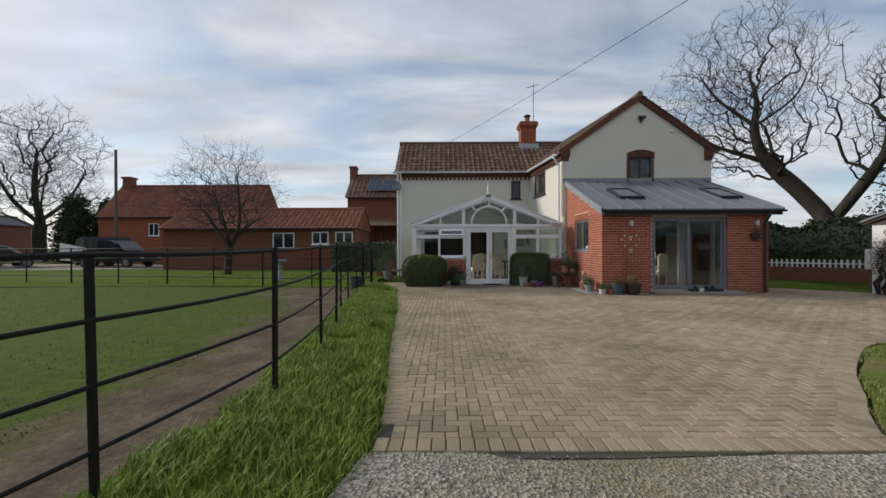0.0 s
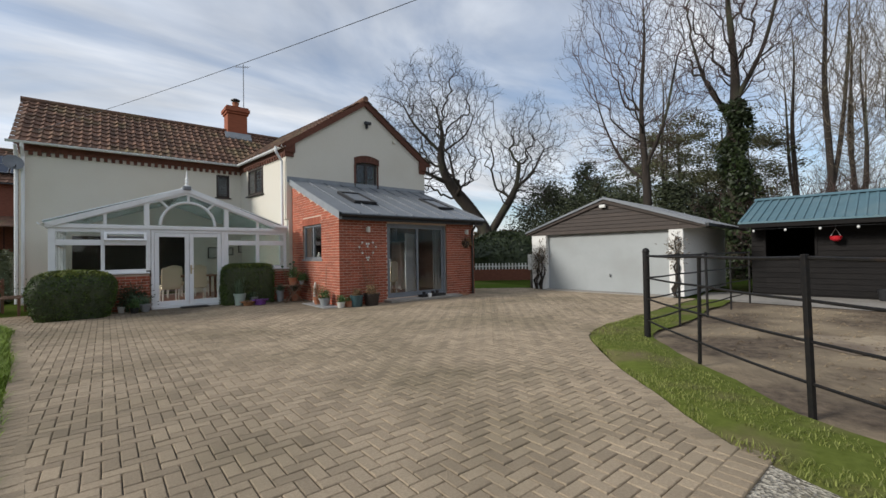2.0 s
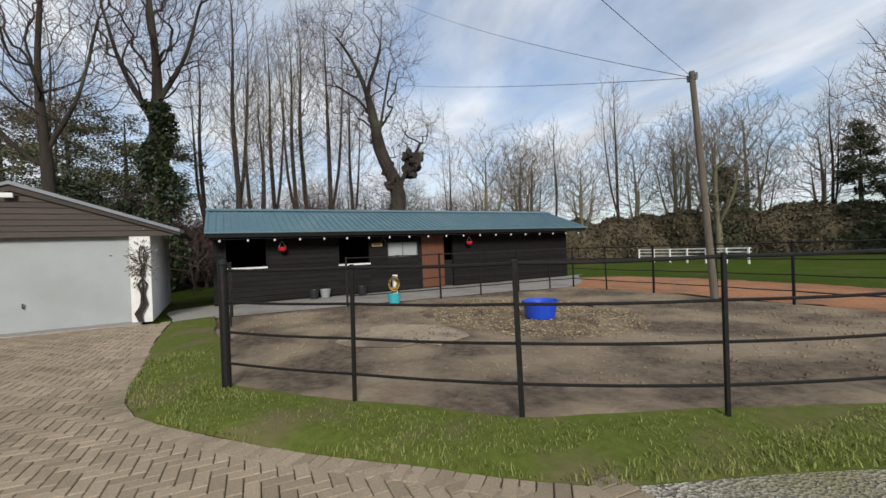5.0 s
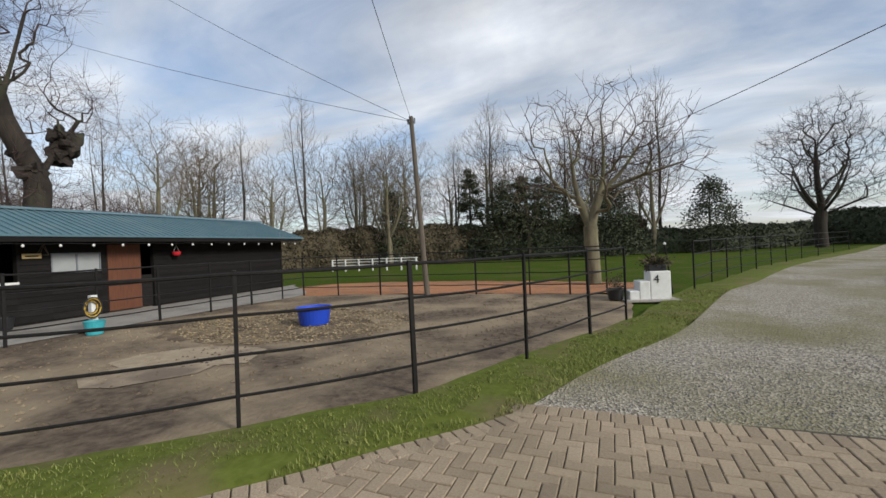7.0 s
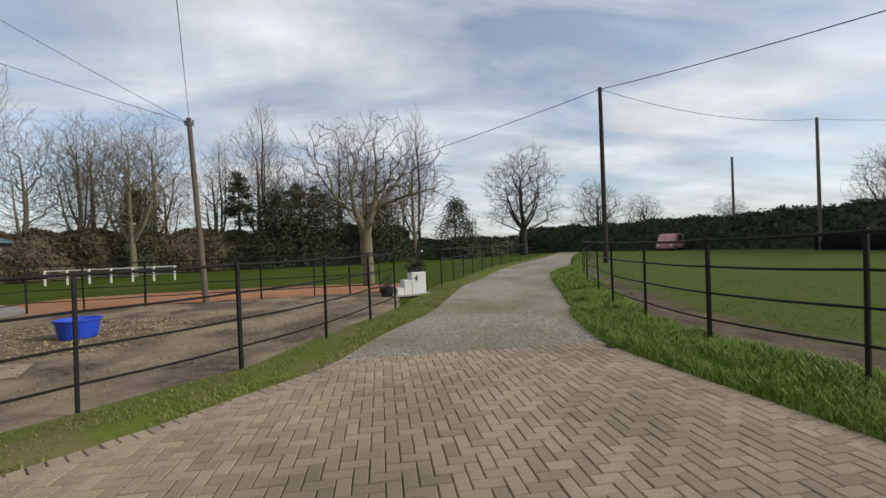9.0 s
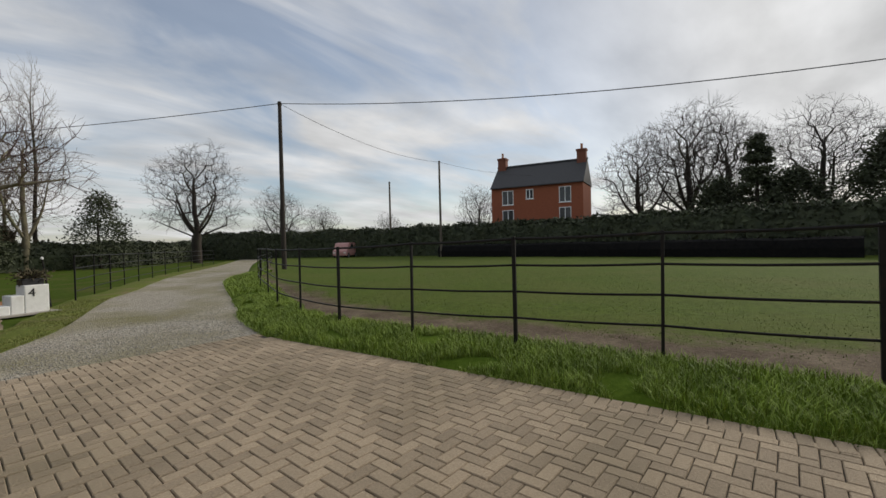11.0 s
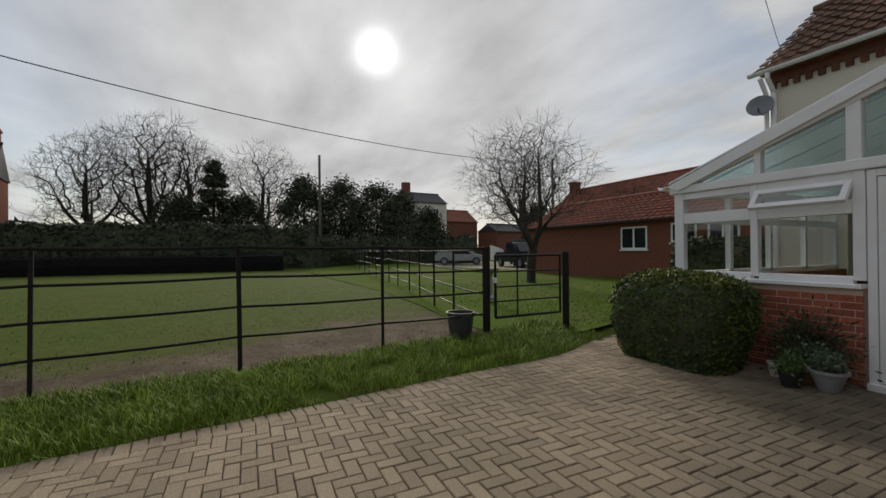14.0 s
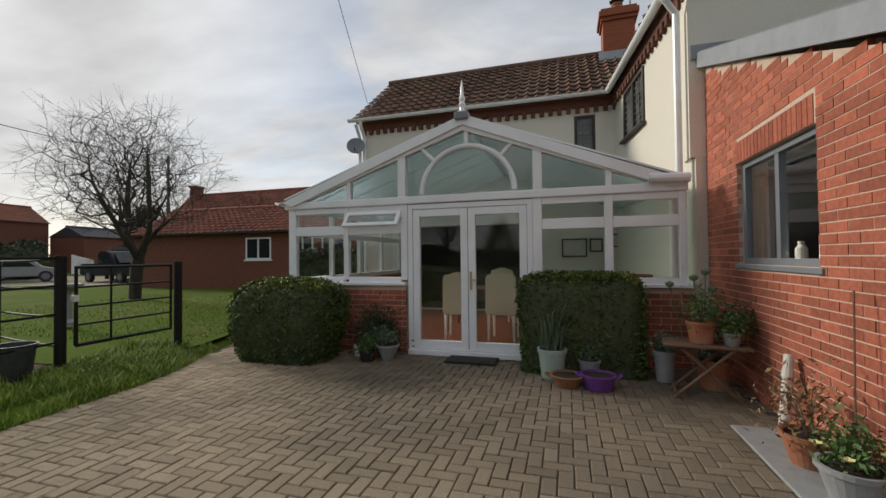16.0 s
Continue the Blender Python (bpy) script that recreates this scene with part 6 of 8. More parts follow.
round_t = branch_tree(-14.8, -40.4, -0.1, 10, "bare round-headed field tree", M_BARK, M_TWIG,
                      [[(0, 0, 0), (0.1, 0, 2.2), (0, 0.1, 3.6), (0.3, 0.2, 6), (0.2, 0, 9.5)], [(0.05, 0, 3.2), (1.6, 0.5, 5.2), (2.6, 0.8, 7.6)], [(0.05, 0, 3.4), (-1.5, -0.6, 5.2), (-2.6, -0.8, 7.4)], [(0, 0, 3.0), (0.4, -1.8, 4.8), (0.5, -3.0, 6.6)], [(0, 0, 3.0), (-0.3, 1.9, 4.8), (-0.4, 3.1, 6.8)], [(0.05, 0, 2.8), (2.4, -0.8, 4.0), (4.0, -1.2, 4.8)], [(0.05, 0, 2.8), (-2.2, 1.0, 4.0), (-3.8, 1.6, 4.6)]],
                      [((0, 0, 8.3), (4.7, 4.7, 4.9), 1150), ((0, 0, 5.2), (5.0, 5.0, 1.8), 200)], 0.5, 41, tip=0.0125, pull=0.22, bow=0.25, twigs=4, twig_len=0.85, group="field trees")
shrub = branch_tree(26.5, -5.5, -0.1, 0, "dense brown bare thicket shrub", M_BARK, M_TWIGRED,
                    [[(0, 0, 0), (0.1, 0, 0.5), (0.2, 0.1, 1.4), (0.2, 0.1, 2.6)], [(0.05, 0, 0.3), (-0.5, 0.3, 1.2), (-0.9, 0.5, 2.4)], [(0.05, 0, 0.3), (0.4, -0.6, 1.2), (0.6, -0.9, 2.2)]],
                    [((0, 0, 2.4), (1.9, 1.9, 2.2), 330)], 0.09, 37, tip=0.008, pull=0.35, twigs=3, twig_len=0.6, rise=0.4, group="thicket shrubs")
rnd = random.Random(5)
# shelter belt behind stables and garage
for x, y, s in ((26, 0.8, 1.0), (27.5, 3.8, 0.92), (25.5, 5.6, 1.05), (28, 5.0, 0.85), (26.5, -0.6, 0.8), (29, 1.8, 1.1), (30, 7.5, 0.95), (25.2, 4.4, 0.7), (28.5, 14, 0.9)):
    at_scale(slim, x, y, 0, rnd.uniform(0, 360), s * 1.05)
# woodland round the east and south
belt = [(36, 12), (38, 4), (39, -2), (40, -8), (37, -14), (34, -19), (31, -23), (28, -26.5), (24, -29.5), (20, -32), (16, -34), (11, -36), (6, -37.5), (1, -39), (-4, -40)]
for i, (x, y) in enumerate(belt):
    for k in range(3):
        src = bushy if (i + k) % 4 else slim
        at_scale(src, x + rnd.uniform(-3, 4), y + rnd.uniform(-3, 3), -0.1, rnd.uniform(0, 360), rnd.uniform(0.78, 1.2) * (1.0 if i > 4 else 0.7))
# brown thicket rising behind the stables
for k in range(34):
    u = k / 33
    at_scale(shrub, 24.5 + 9 * u ** 2 + rnd.uniform(-1.5, 1.5), 9 - 24 * u + rnd.uniform(-1.0, 1.0), -0.1, rnd.uniform(0, 360), rnd.uniform(0.8, 1.25))
# lone field trees and the copse by the red house
for x, y, s in ((-26.8, -44.8, 0.74), (-31.6, -41.8, 0.56), (-55, -5.5, 1.15), (-57, -0.3, 1.4), (-60, 3.0, 1.3), (-58, 12.2, 1.2), (-46.3, -24.8, 0.72), (-38, -35, 0.46), (-64, 28, 0.75), (-20, 37, 0.5), (-44, 45, 1.3)):
    at_scale(round_t, x, y, -0.1, rnd.uniform(0, 360), s)
# evergreens
for i, (x, y, h, r, shape) in enumerate(((30, 20.5, 8.6, 3.2, "cone"), (28.5, 23.5, 7.2, 3.4, "round"), (31.5, 17.2, 9.8, 3.2, "pine"), (29.5, 14.5, 10.0, 3.0, "pine"), (33, 12, 11, 3.6, "pine"), (33.5, 15, 11.5, 3.4, "pine"), (26.2, 19.0, 5.0, 2.6, "round"), (31, 10, 8.5, 2.8, "pine"), (27.6, 18.0, 6.6, 3.0, "round"), (26.8, 21.6, 6.2, 3.0, "round"), (25.8, 15.4, 5.0, 2.5, "round"), (27.2, 12.8, 5.4, 2.3, "round"), (25.9, 10.4, 4.4, 2.0, "round"))):
    conifer(x, y, h, r, 100 + i, "dark evergreen behind the garage", M_LEAFPINE if shape == "pine" else M_LEAFDARK, shape, 8500 if shape == "pine" else 11000, 0.085 if shape == "pine" else 0.105, "evergreens by the garage")
for i, (x, y, h, r, shape) in enumerate(((15.5, -33.5, 9.2, 1.9, "cone"), (12.4, -34.0, 7.6, 2.3, "round"), (10.2, -34.8, 8.2, 2.4, "pine"), (8.0, -35.4, 7.2, 2.4, "round"), (2.4, -36, 6.2, 2.4, "round"), (-6.0, -38, 6.6, 2.2, "round"), (22.5, -30.0, 7.0, 1.6, "round"))):
    conifer(x, y, h, r, 130 + i, "dark evergreen at the wood's edge", M_LEAFDARK, shape, 8000, 0.12, "evergreens at the wood's edge")
for i, (x, y, h, r, shape) in enumerate(((-45, 15.8, 9.2, 3.2, "round"), (-46, 20.0, 9.4, 4.0, "round"), (-45, 24.0, 9.0, 4.2, "round"), (-48, 28.0, 8.6, 3.4, "round"), (-50, 6.8, 11.6, 3.0, "cone"), (-50, 9.6, 7.6, 3.4, "round"), (-51, 3.4, 7.4, 2.6, "round"), (-38, 27.5, 5.4, 2.2, "round"), (-36.5, 41, 6.4, 1.4, "round"), (-34.8, 43, 6.2, 1.2, "round"))):
    conifer(x, y, h, r, 160 + i, "dark evergreen beyond the paddock hedge", M_LEAFDARK, shape, 15000, 0.17, "evergreens beyond the paddock")


def hedge(points, width, height, label, leaf=0.14, per_m=260, material=None, base=0.0, core=None, seed=0, name="hedge", rough=0.25):
    """A hedge along a line: a lumpy body under a skin of small leaves."""
    rs = np.random.RandomState(seed)
    line = smooth_line(points, 0.6)
    t = thing(name, pose(line[0].x, line[0].y, base), label, "hedge")
    o = line[0]
    verts, faces = [], []
    prof = [(-0.5, 0.0), (-0.52, 0.5), (-0.44, 0.9), (-0.2, 1.0), (0.2, 1.0), (0.44, 0.9), (0.52, 0.5), (0.5, 0.0)]
    n = len(prof)
    leafs = []
    for i, p in enumerate(line):
        d = (line[min(i + 1, len(line) - 1)] - line[max(i - 1, 0)]).normalized()
        nr = Vector((d.y, -d.x, 0))
        for k, (a, b) in enumerate(prof):
            j = 1 + rough * noise.noise(Vector((p.x * 0.4, p.y * 0.4, k * 2.0)))
            q = (p - o) + nr * (a * width * j)
            verts.append((q.x, q.y, b * height * (1 + rough * 0.6 * noise.noise(Vector((p.x * 0.5, p.y * 0.5, 9.0))))))
    m = len(line)
    for i in range(m - 1):
        for k in range(n - 1):
            a = i * n + k
            faces.append((a, a + n, a + n + 1, a + 1))
    faces.append(tuple(range(n)))
    faces.append(tuple(range((m - 1) * n, m * n))[::-1])
    mesh_obj("body", verts, faces, core or material or M_LEAFDARK, t)
    length = sum((b - a).length for a, b in zip(line, line[1:]))
    count = int(length * per_m)
    v = np.array(verts)
    fa = rs.randint(0, m - 1, count)
    fk = rs.randint(0, n - 1, count)
    u, w = rs.rand(count, 1), rs.rand(count, 1)
    a0, a1 = v[fa * n + fk], v[(fa + 1) * n + fk]
    b0, b1 = v[fa * n + fk + 1], v[(fa + 1) * n + fk + 1]
    pos = (a0 * (1 - u) + a1 * u) * (1 - w) + (b0 * (1 - u) + b1 * u) * w + rs.normal(size=(count, 3)) * leaf * 0.7
    me = leaf_mesh("leaves", pos, rs.uniform(0.6, 1.4, count) * leaf, seed)
    me.materials.append(material or M_LEAFDARK)
    ob = new("leaves", me)
    ob.parent = t
    tagged(ob, kind="stuff")
    return t


hedge([(-19, -52), (-26, -40), (-31, -28), (-34, -14), (-34.5, 0), (-34, 12), (-33, 15)], 2.0, 3.3, "tall dark hedge round the paddock", 0.2, 420, M_LEAFDARK, seed=1)
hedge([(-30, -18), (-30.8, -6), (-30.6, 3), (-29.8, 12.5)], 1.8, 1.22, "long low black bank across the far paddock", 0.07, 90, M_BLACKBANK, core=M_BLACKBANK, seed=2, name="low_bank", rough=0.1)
hedge([(38, -22), (26, -30.5), (14, -34.5), (2, -37.5), (-8, -41), (-19, -52)], 2.0, 2.2, "dark clipped field hedge before the wood", 0.16, 420, M_LEAFDARK, seed=3)
hedge([(37, 16), (36, 6), (38, -4), (38, -14), (32, -24), (24, -31), (14, -36), (0, -41)], 4.5, 3.6, "tangled brown scrub under the trees", 0.15, 900, M_HEDGEBROWN, seed=4, name="scrub", rough=0.5)
hedge([(25, 28), (27, 20), (29, 12), (27.5, 4), (26, -4), (28.5, -9), (33, -14)], 2.4, 2.7, "ragged brown scrub behind the stables", 0.13, 1500, M_HEDGEBROWN, seed=5, name="scrub", rough=0.6)
hedge([(13.5, 24), (19, 19.5), (22.5, 14.5)], 1.6, 2.6, "shaggy green hedge behind the garage lawn", 0.09, 1500, M_LEAFIVY, seed=6, rough=0.4)
hedge([(-6.0, 22.6), (-4.2, 22.4), (-2.6, 22.3)], 0.9, 1.6, "dark clipped hedge beside the farmhouse", 0.08, 1500, M_LEAFDARK, seed=7, rough=0.1)
hedge([(-36, 16), (-37, 24), (-36, 32)], 2.0, 2.6, "dark shrubs along the lane", 0.18, 420, M_LEAFDARK, seed=8, rough=0.5)

# ---- neighbouring buildings ----
def far_window(parent, x0, x1, z0, z1, y, mat_frame=None):
    """A window in a wall that faces south (towards -y): frame, and opaque panes with the room's darkness in their
    colour.
    """
    w = new("window")
    w.parent = parent
    b = 0.07
    part("window_frame", boxes([(x0, x0 + b, y - 0.03, y - 0.003, z0, z1), (x1 - b, x1, y - 0.03, y - 0.003, z0, z1), (x0 + b, x1 - b, y - 0.03, y - 0.003, z0, z0 + b), (x0 + b, x1 - b, y - 0.03, y - 0.003, z1 - b, z1), ((x0 + x1) / 2 - 0.04, (x0 + x1) / 2 + 0.04, y - 0.028, y - 0.003, z0 + b, z1 - b)]), mat_frame or M_UPVC, w)
    for a, c in ((x0 + b, (x0 + x1) / 2 - 0.04), ((x0 + x1) / 2 + 0.04, x1 - b)):
        part("pane", box(a, c, y - 0.012, y - 0.004, z0 + b, z1 - b), M_DARKPANE, w)
    part("window_sill", box(x0 - 0.05, x1 + 0.05, y - 0.07, y - 0.003, z0 - 0.06, z0 - 0.002), M_UPVC, w)
    return w


M_DARKPANE = mat("dark_window_glass", (0.02, 0.023, 0.027), (0.03, 0.034, 0.04), 0.06, scale=2)


def pitched(name, m, x0, x1, depth, eave, ridge, wall, roof, label, tile=True, over=0.25, hip=0.0):
    """A plain building with a pitched roof, its front wall along local x at y = 0."""
    h = thing(name, m, label, "building")
    part("wall", box(x0, x1, 0, 0.25, -0.3, eave), wall, h)
    part("wall", box(x0, x1, depth - 0.25, depth, -0.3, eave), wall, h)
    for x in (x0, x1 - 0.25):
        part("wall", box(x, x + 0.25, 0.25, depth - 0.25, -0.3, eave), wall, h)
        if not hip:
            part("gable", prism([(x, 0, eave), (x, depth, eave), (x, depth / 2, ridge - 0.06)], (0.25, 0, 0)), wall, h)
    run = depth / 2 + over
    if tile:
        for y, sgn in ((-over, 1), (depth + over, -1)):
            up_v = Vector((0, sgn * run, ridge - eave))
            pantiles("roof", (x0 - 0.15, y, eave), (1, 0, 0), up_v, x1 - x0 + 0.3, up_v.length, roof, h, pitch=0.32)
    part("roof_lining", prism([(x0 - 0.1, -over + 0.05, eave - 0.03), (x0 - 0.1, depth / 2, ridge - 0.05), (x0 - 0.1, depth + over - 0.05, eave - 0.03)], (x1 - x0 + 0.2, 0, 0)), roof, h)
    part("ridge_tiles", tube([(x0 - 0.15, depth / 2, ridge), (x1 + 0.15, depth / 2, ridge)], 0.12, 8), roof, h)
    part("gutter", box(x0 - 0.1, x1 + 0.1, -over - 0.09, -over - 0.01, eave - 0.06, eave + 0.02), M_BLACKPLASTIC, h)
    return h


barn = pitched("low_barn", pose(0, 24.8, 0.05), -16.9, -5.35, 4.6, 2.5, 3.85, M_BRICKOLD, M_TILERED, "long low brick barn with a red pantile roof and white windows")
for x0, x1, z0, z1 in ((-10.3, -9.0, 1.3, 2.25), (-7.95, -6.95, 1.55, 2.3), (-6.55, -5.5, 1.55, 2.3)):
    far_window(barn, x0, x1, z0, z1, 0.0)
rear = pitched("rear_barn", pose(0, 40, 0), -33.5, -18.4, 6.5, 4.4, 7.9, M_BRICKFAR, M_TILERED, "tall brick barn with a broad red pantile roof")
part("chimney", boxes([(-33.3, -32.5, 2.8, 3.7, 7.4, 8.6), (-33.4, -32.4, 2.7, 3.8, 8.6, 8.8)]), M_BRICKOLD, rear)
far_window(rear, -28.6, -27.6, 2.6, 3.8, 0.0)
solar = pitched("brick_house", pose(0, 32.0, 0), -7.5, 2.0, 4.6, 5.25, 7.35, M_BRICKOLD, M_TILE, "dark brick house with solar panels on its roof")
part("chimney", boxes([(-7.75, -7.25, 1.9, 2.7, 4.0, 7.9), (-7.8, -7.2, 1.85, 2.75, 7.9, 8.05)]), M_BRICKOLD, solar)
M_SOLAR = mat("solar_cell_glass", (0.022, 0.032, 0.055), (0.03, 0.042, 0.07), 0.15, scale=3)
ang = math.atan2(7.35 - 5.25, 2.55)
for i in range(3):
    sp = new("solar_panel")
    sp.parent = solar
    sp.matrix_local = pose(-6.0 + i * 1.06, 0.25, 5.72, math.degrees(ang))
    part("panel", box(0, 1.0, 0, 1.65, 0.1, 0.14), M_SOLAR, sp)
    part("panel_frame", boxes([(0, 1.0, 0, 0.03, 0.09, 0.15), (0, 1.0, 1.62, 1.65, 0.09, 0.15), (0, 0.03, 0.03, 1.62, 0.09, 0.15), (0.97, 1.0, 0.03, 1.62, 0.09, 0.15), (0.03, 0.97, 0.82, 0.85, 0.09, 0.15)]), M_GREYFRAME, sp)
part("porch_roof", prism([(-7.0, -1.4, 3.0), (2, -1.4, 3.0), (2, -0.002, 3.55), (-7.0, -0.002, 3.55)], (0, 0, 0.06)), M_TILE, solar)
for x in (-6.9, -5.2, -3.6):
    part("porch_post", box(x, x + 0.1, -1.3, -1.2, -0.2, 3.0), M_DARKTIMBER, solar)
for k in range(10):
    part("trellis_bar", box(-6.8 + k * 0.32, -6.77 + k * 0.32, -1.28, -1.25, 0, 3.0), M_DARKTIMBER, solar)

# red house beyond the paddock, its front turned to the paving
rh = pitched("red_house", pose(-37.0, -16.6, 0, 0, 0, 102), 0.05, 10.0, 5.2, 7.4, 10.15, M_BRICKFAR, M_SLATE, "square red brick house with a slate roof and two chimneys", tile=False)
for x in (0.08, 9.05):
    part("chimney", boxes([(x, x + 0.95, 2.2, 3.0, 8.8, 11.0), (x - 0.07, x + 1.02, 2.13, 3.07, 11.0, 11.2)]), M_BRICKOLD, rh)
    part("chimney_pot", lathe([(0.14, 11.18), (0.12, 11.75), (0.15, 11.8)], 10, (x + 0.47, 2.6, 0)), M_TERRACOTTA, rh)
for x0, x1, z0, z1 in ((1.31, 2.61, 5.48, 7.06), (4.03, 4.85, 6.0, 7.06), (7.58, 8.81, 5.42, 7.06), (1.31, 2.61, 3.3, 4.92), (7.56, 8.79, 3.3, 4.9)):
    far_window(rh, x0, x1, z0, z1, 0.0)
wh = pitched("white_house", pose(-60, 33.6, 0, 0, 0, 96), 0, 7.2, 6, 9.3, 11.2, M_RENDER, M_SLATE, "far pale house with a slate roof", tile=False)
part("chimney", boxes([(0.4, 1.6, 2.4, 3.4, 10.6, 12.8)]), M_BRICKOLD, wh)
far_window(wh, 4.6, 5.6, 6.6, 8.4, 0.0)
far_window(wh, 5.6, 6.6, 3.2, 4.6, 0.0)
pitched("far_barn", pose(-62, 40.5, 0, 0, 0, 98), 0, 7.6, 6, 6.4, 8.7, M_BRICKOLD, M_TILERED, "far brown barn with a red roof", tile=False)
pitched("far_shed", pose(-58, 49, 0, 0, 0, 100), 0, 12, 5, 4.6, 6.0, M_BRICKOLD, M_SLATE, "far low dark shed", tile=False)

# lane and parked vehicles
sheet("lane", [(-17, 29.5), (-19.5, 25.5), (-30, 24), (-37, 26), (-38, 33), (-28, 34)], 0.115, M_GRAVEL, "grey lane beside the barn", "lane")


def vehicle(m, length, width, height, paint, label, kind="estate"):
    v = thing("parked_car", m, label, "car", "parked vehicles")
    l, w, h = length / 2, width / 2, height
    if kind == "van":
        prof = [(-l, 0.35), (l, 0.35), (l, 0.85), (l * 0.78, h * 0.62), (l * 0.55, h * 0.95), (l * 0.4, h), (-l * 0.95, h), (-l, h * 0.9)]
    elif kind == "pickup":
        prof = [(-l, 0.4), (l, 0.4), (l, 0.92), (l * 0.45, 1.05), (l * 0.2, h * 0.97), (l * 0.05, h), (-l * 0.22, h), (-l * 0.3, 1.1), (-l, 1.08)]
    else:
        prof = [(-l, 0.35), (l, 0.35), (l, 0.75), (l * 0.55, 0.92), (l * 0.25, h * 0.96), (l * 0.05, h), (-l * 0.7, h * 0.97), (-l * 0.95, 0.95), (-l, 0.8)]
    bm = prism([(x, -w, z) for x, z in prof], (0, 2 * w, 0))
    bmesh.ops.bevel(bm, geom=bm.edges[:], offset=0.06, segments=2, affect="EDGES")
    part("body", bm, paint, v)
    for s in (-1, 1):
        y = s * (w + 0.003)
        part("side_window", prism([(l * 0.42, y, h * 0.63), (l * 0.18, y, h * 0.93), (-l * 0.2, y, h * 0.93), (-l * 0.24, y, h * 0.63)], (0, s * 0.006, 0)), M_DARKPANE, v)
        for x in (-l * 0.62, l * 0.62):
            wheel = part("wheel", tube([(x, s * (w - 0.18), 0.34), (x, s * (w + 0.02), 0.34)], 0.34, 18), M_BLACKPLASTIC, v)
            part("rim", tube([(x, s * (w + 0.0), 0.34), (x, s * (w + 0.026), 0.34)], 0.2, 14), M_ZINC, wheel)
    part("windscreen", prism([(l * 0.5, -w * 0.85, h * 0.62), (l * 0.5, w * 0.85, h * 0.62), (l * 0.26, w * 0.78, h * 0.93), (l * 0.26, -w * 0.78, h * 0.93)], (0.03, 0, 0.02)), M_DARKPANE, v)
    for s in (-1, 1):
        part("headlight", box(l - 0.04, l + 0.012, s * w * 0.75 - 0.14, s * w * 0.75 + 0.14, 0.62, 0.76, bevel=0.01), M_WHITE, v)
    return v


M_CARDARK = mat("dark_car_paint", (0.02, 0.022, 0.026), (0.025, 0.028, 0.032), 0.25, scale=2)
M_CARGREY = mat("silver_car_paint", (0.35, 0.36, 0.37), (0.3, 0.31, 0.32), 0.3, 0.4, scale=2)
M_CARRED = mat("faded_red_paint", (0.55, 0.30, 0.28), (0.48, 0.24, 0.22), 0.4, scale=2)
vehicle(pose(-22.3, 28.2, 0.12, 0, 0, -8), 5.1, 1.85, 1.8, M_CARDARK, "dark pickup truck parked on the lane", "pickup")
vehicle(pose(-25.8, 31.0, 0.12, 0, 0, 150), 5.0, 1.95, 2.1, M_CARDARK, "dark blue van parked on the lane", "van")
vehicle(pose(-29.5, 27.0, 0.12, 0, 0, 60), 4.4, 1.8, 1.5, M_CARGREY, "silver car parked by the shrubs")
vehicle(pose(-33.5, 29.0, 0.12, 0, 0, 100), 4.4, 1.8, 1.5, M_WHITE, "white car parked by the shrubs")
vehicle(pose(-27.6, -31.2, -0.05, 0, 0, 30), 3.4, 1.7, 1.85, M_CARRED, "faded red and white vehicle beyond the fence", "van")
cover = thing("white_sheet", pose(-25.0, 27.8, 0.12), "white sheet hanging on a line by the van", "sheet")
part("cloth", prism([(-0.9, 0, 0.5), (0.9, 0.1, 0.3), (0.8, 0.1, 1.3), (-0.9, 0, 1.65)], (0, 0.03, 0)), M_WHITE, cover)

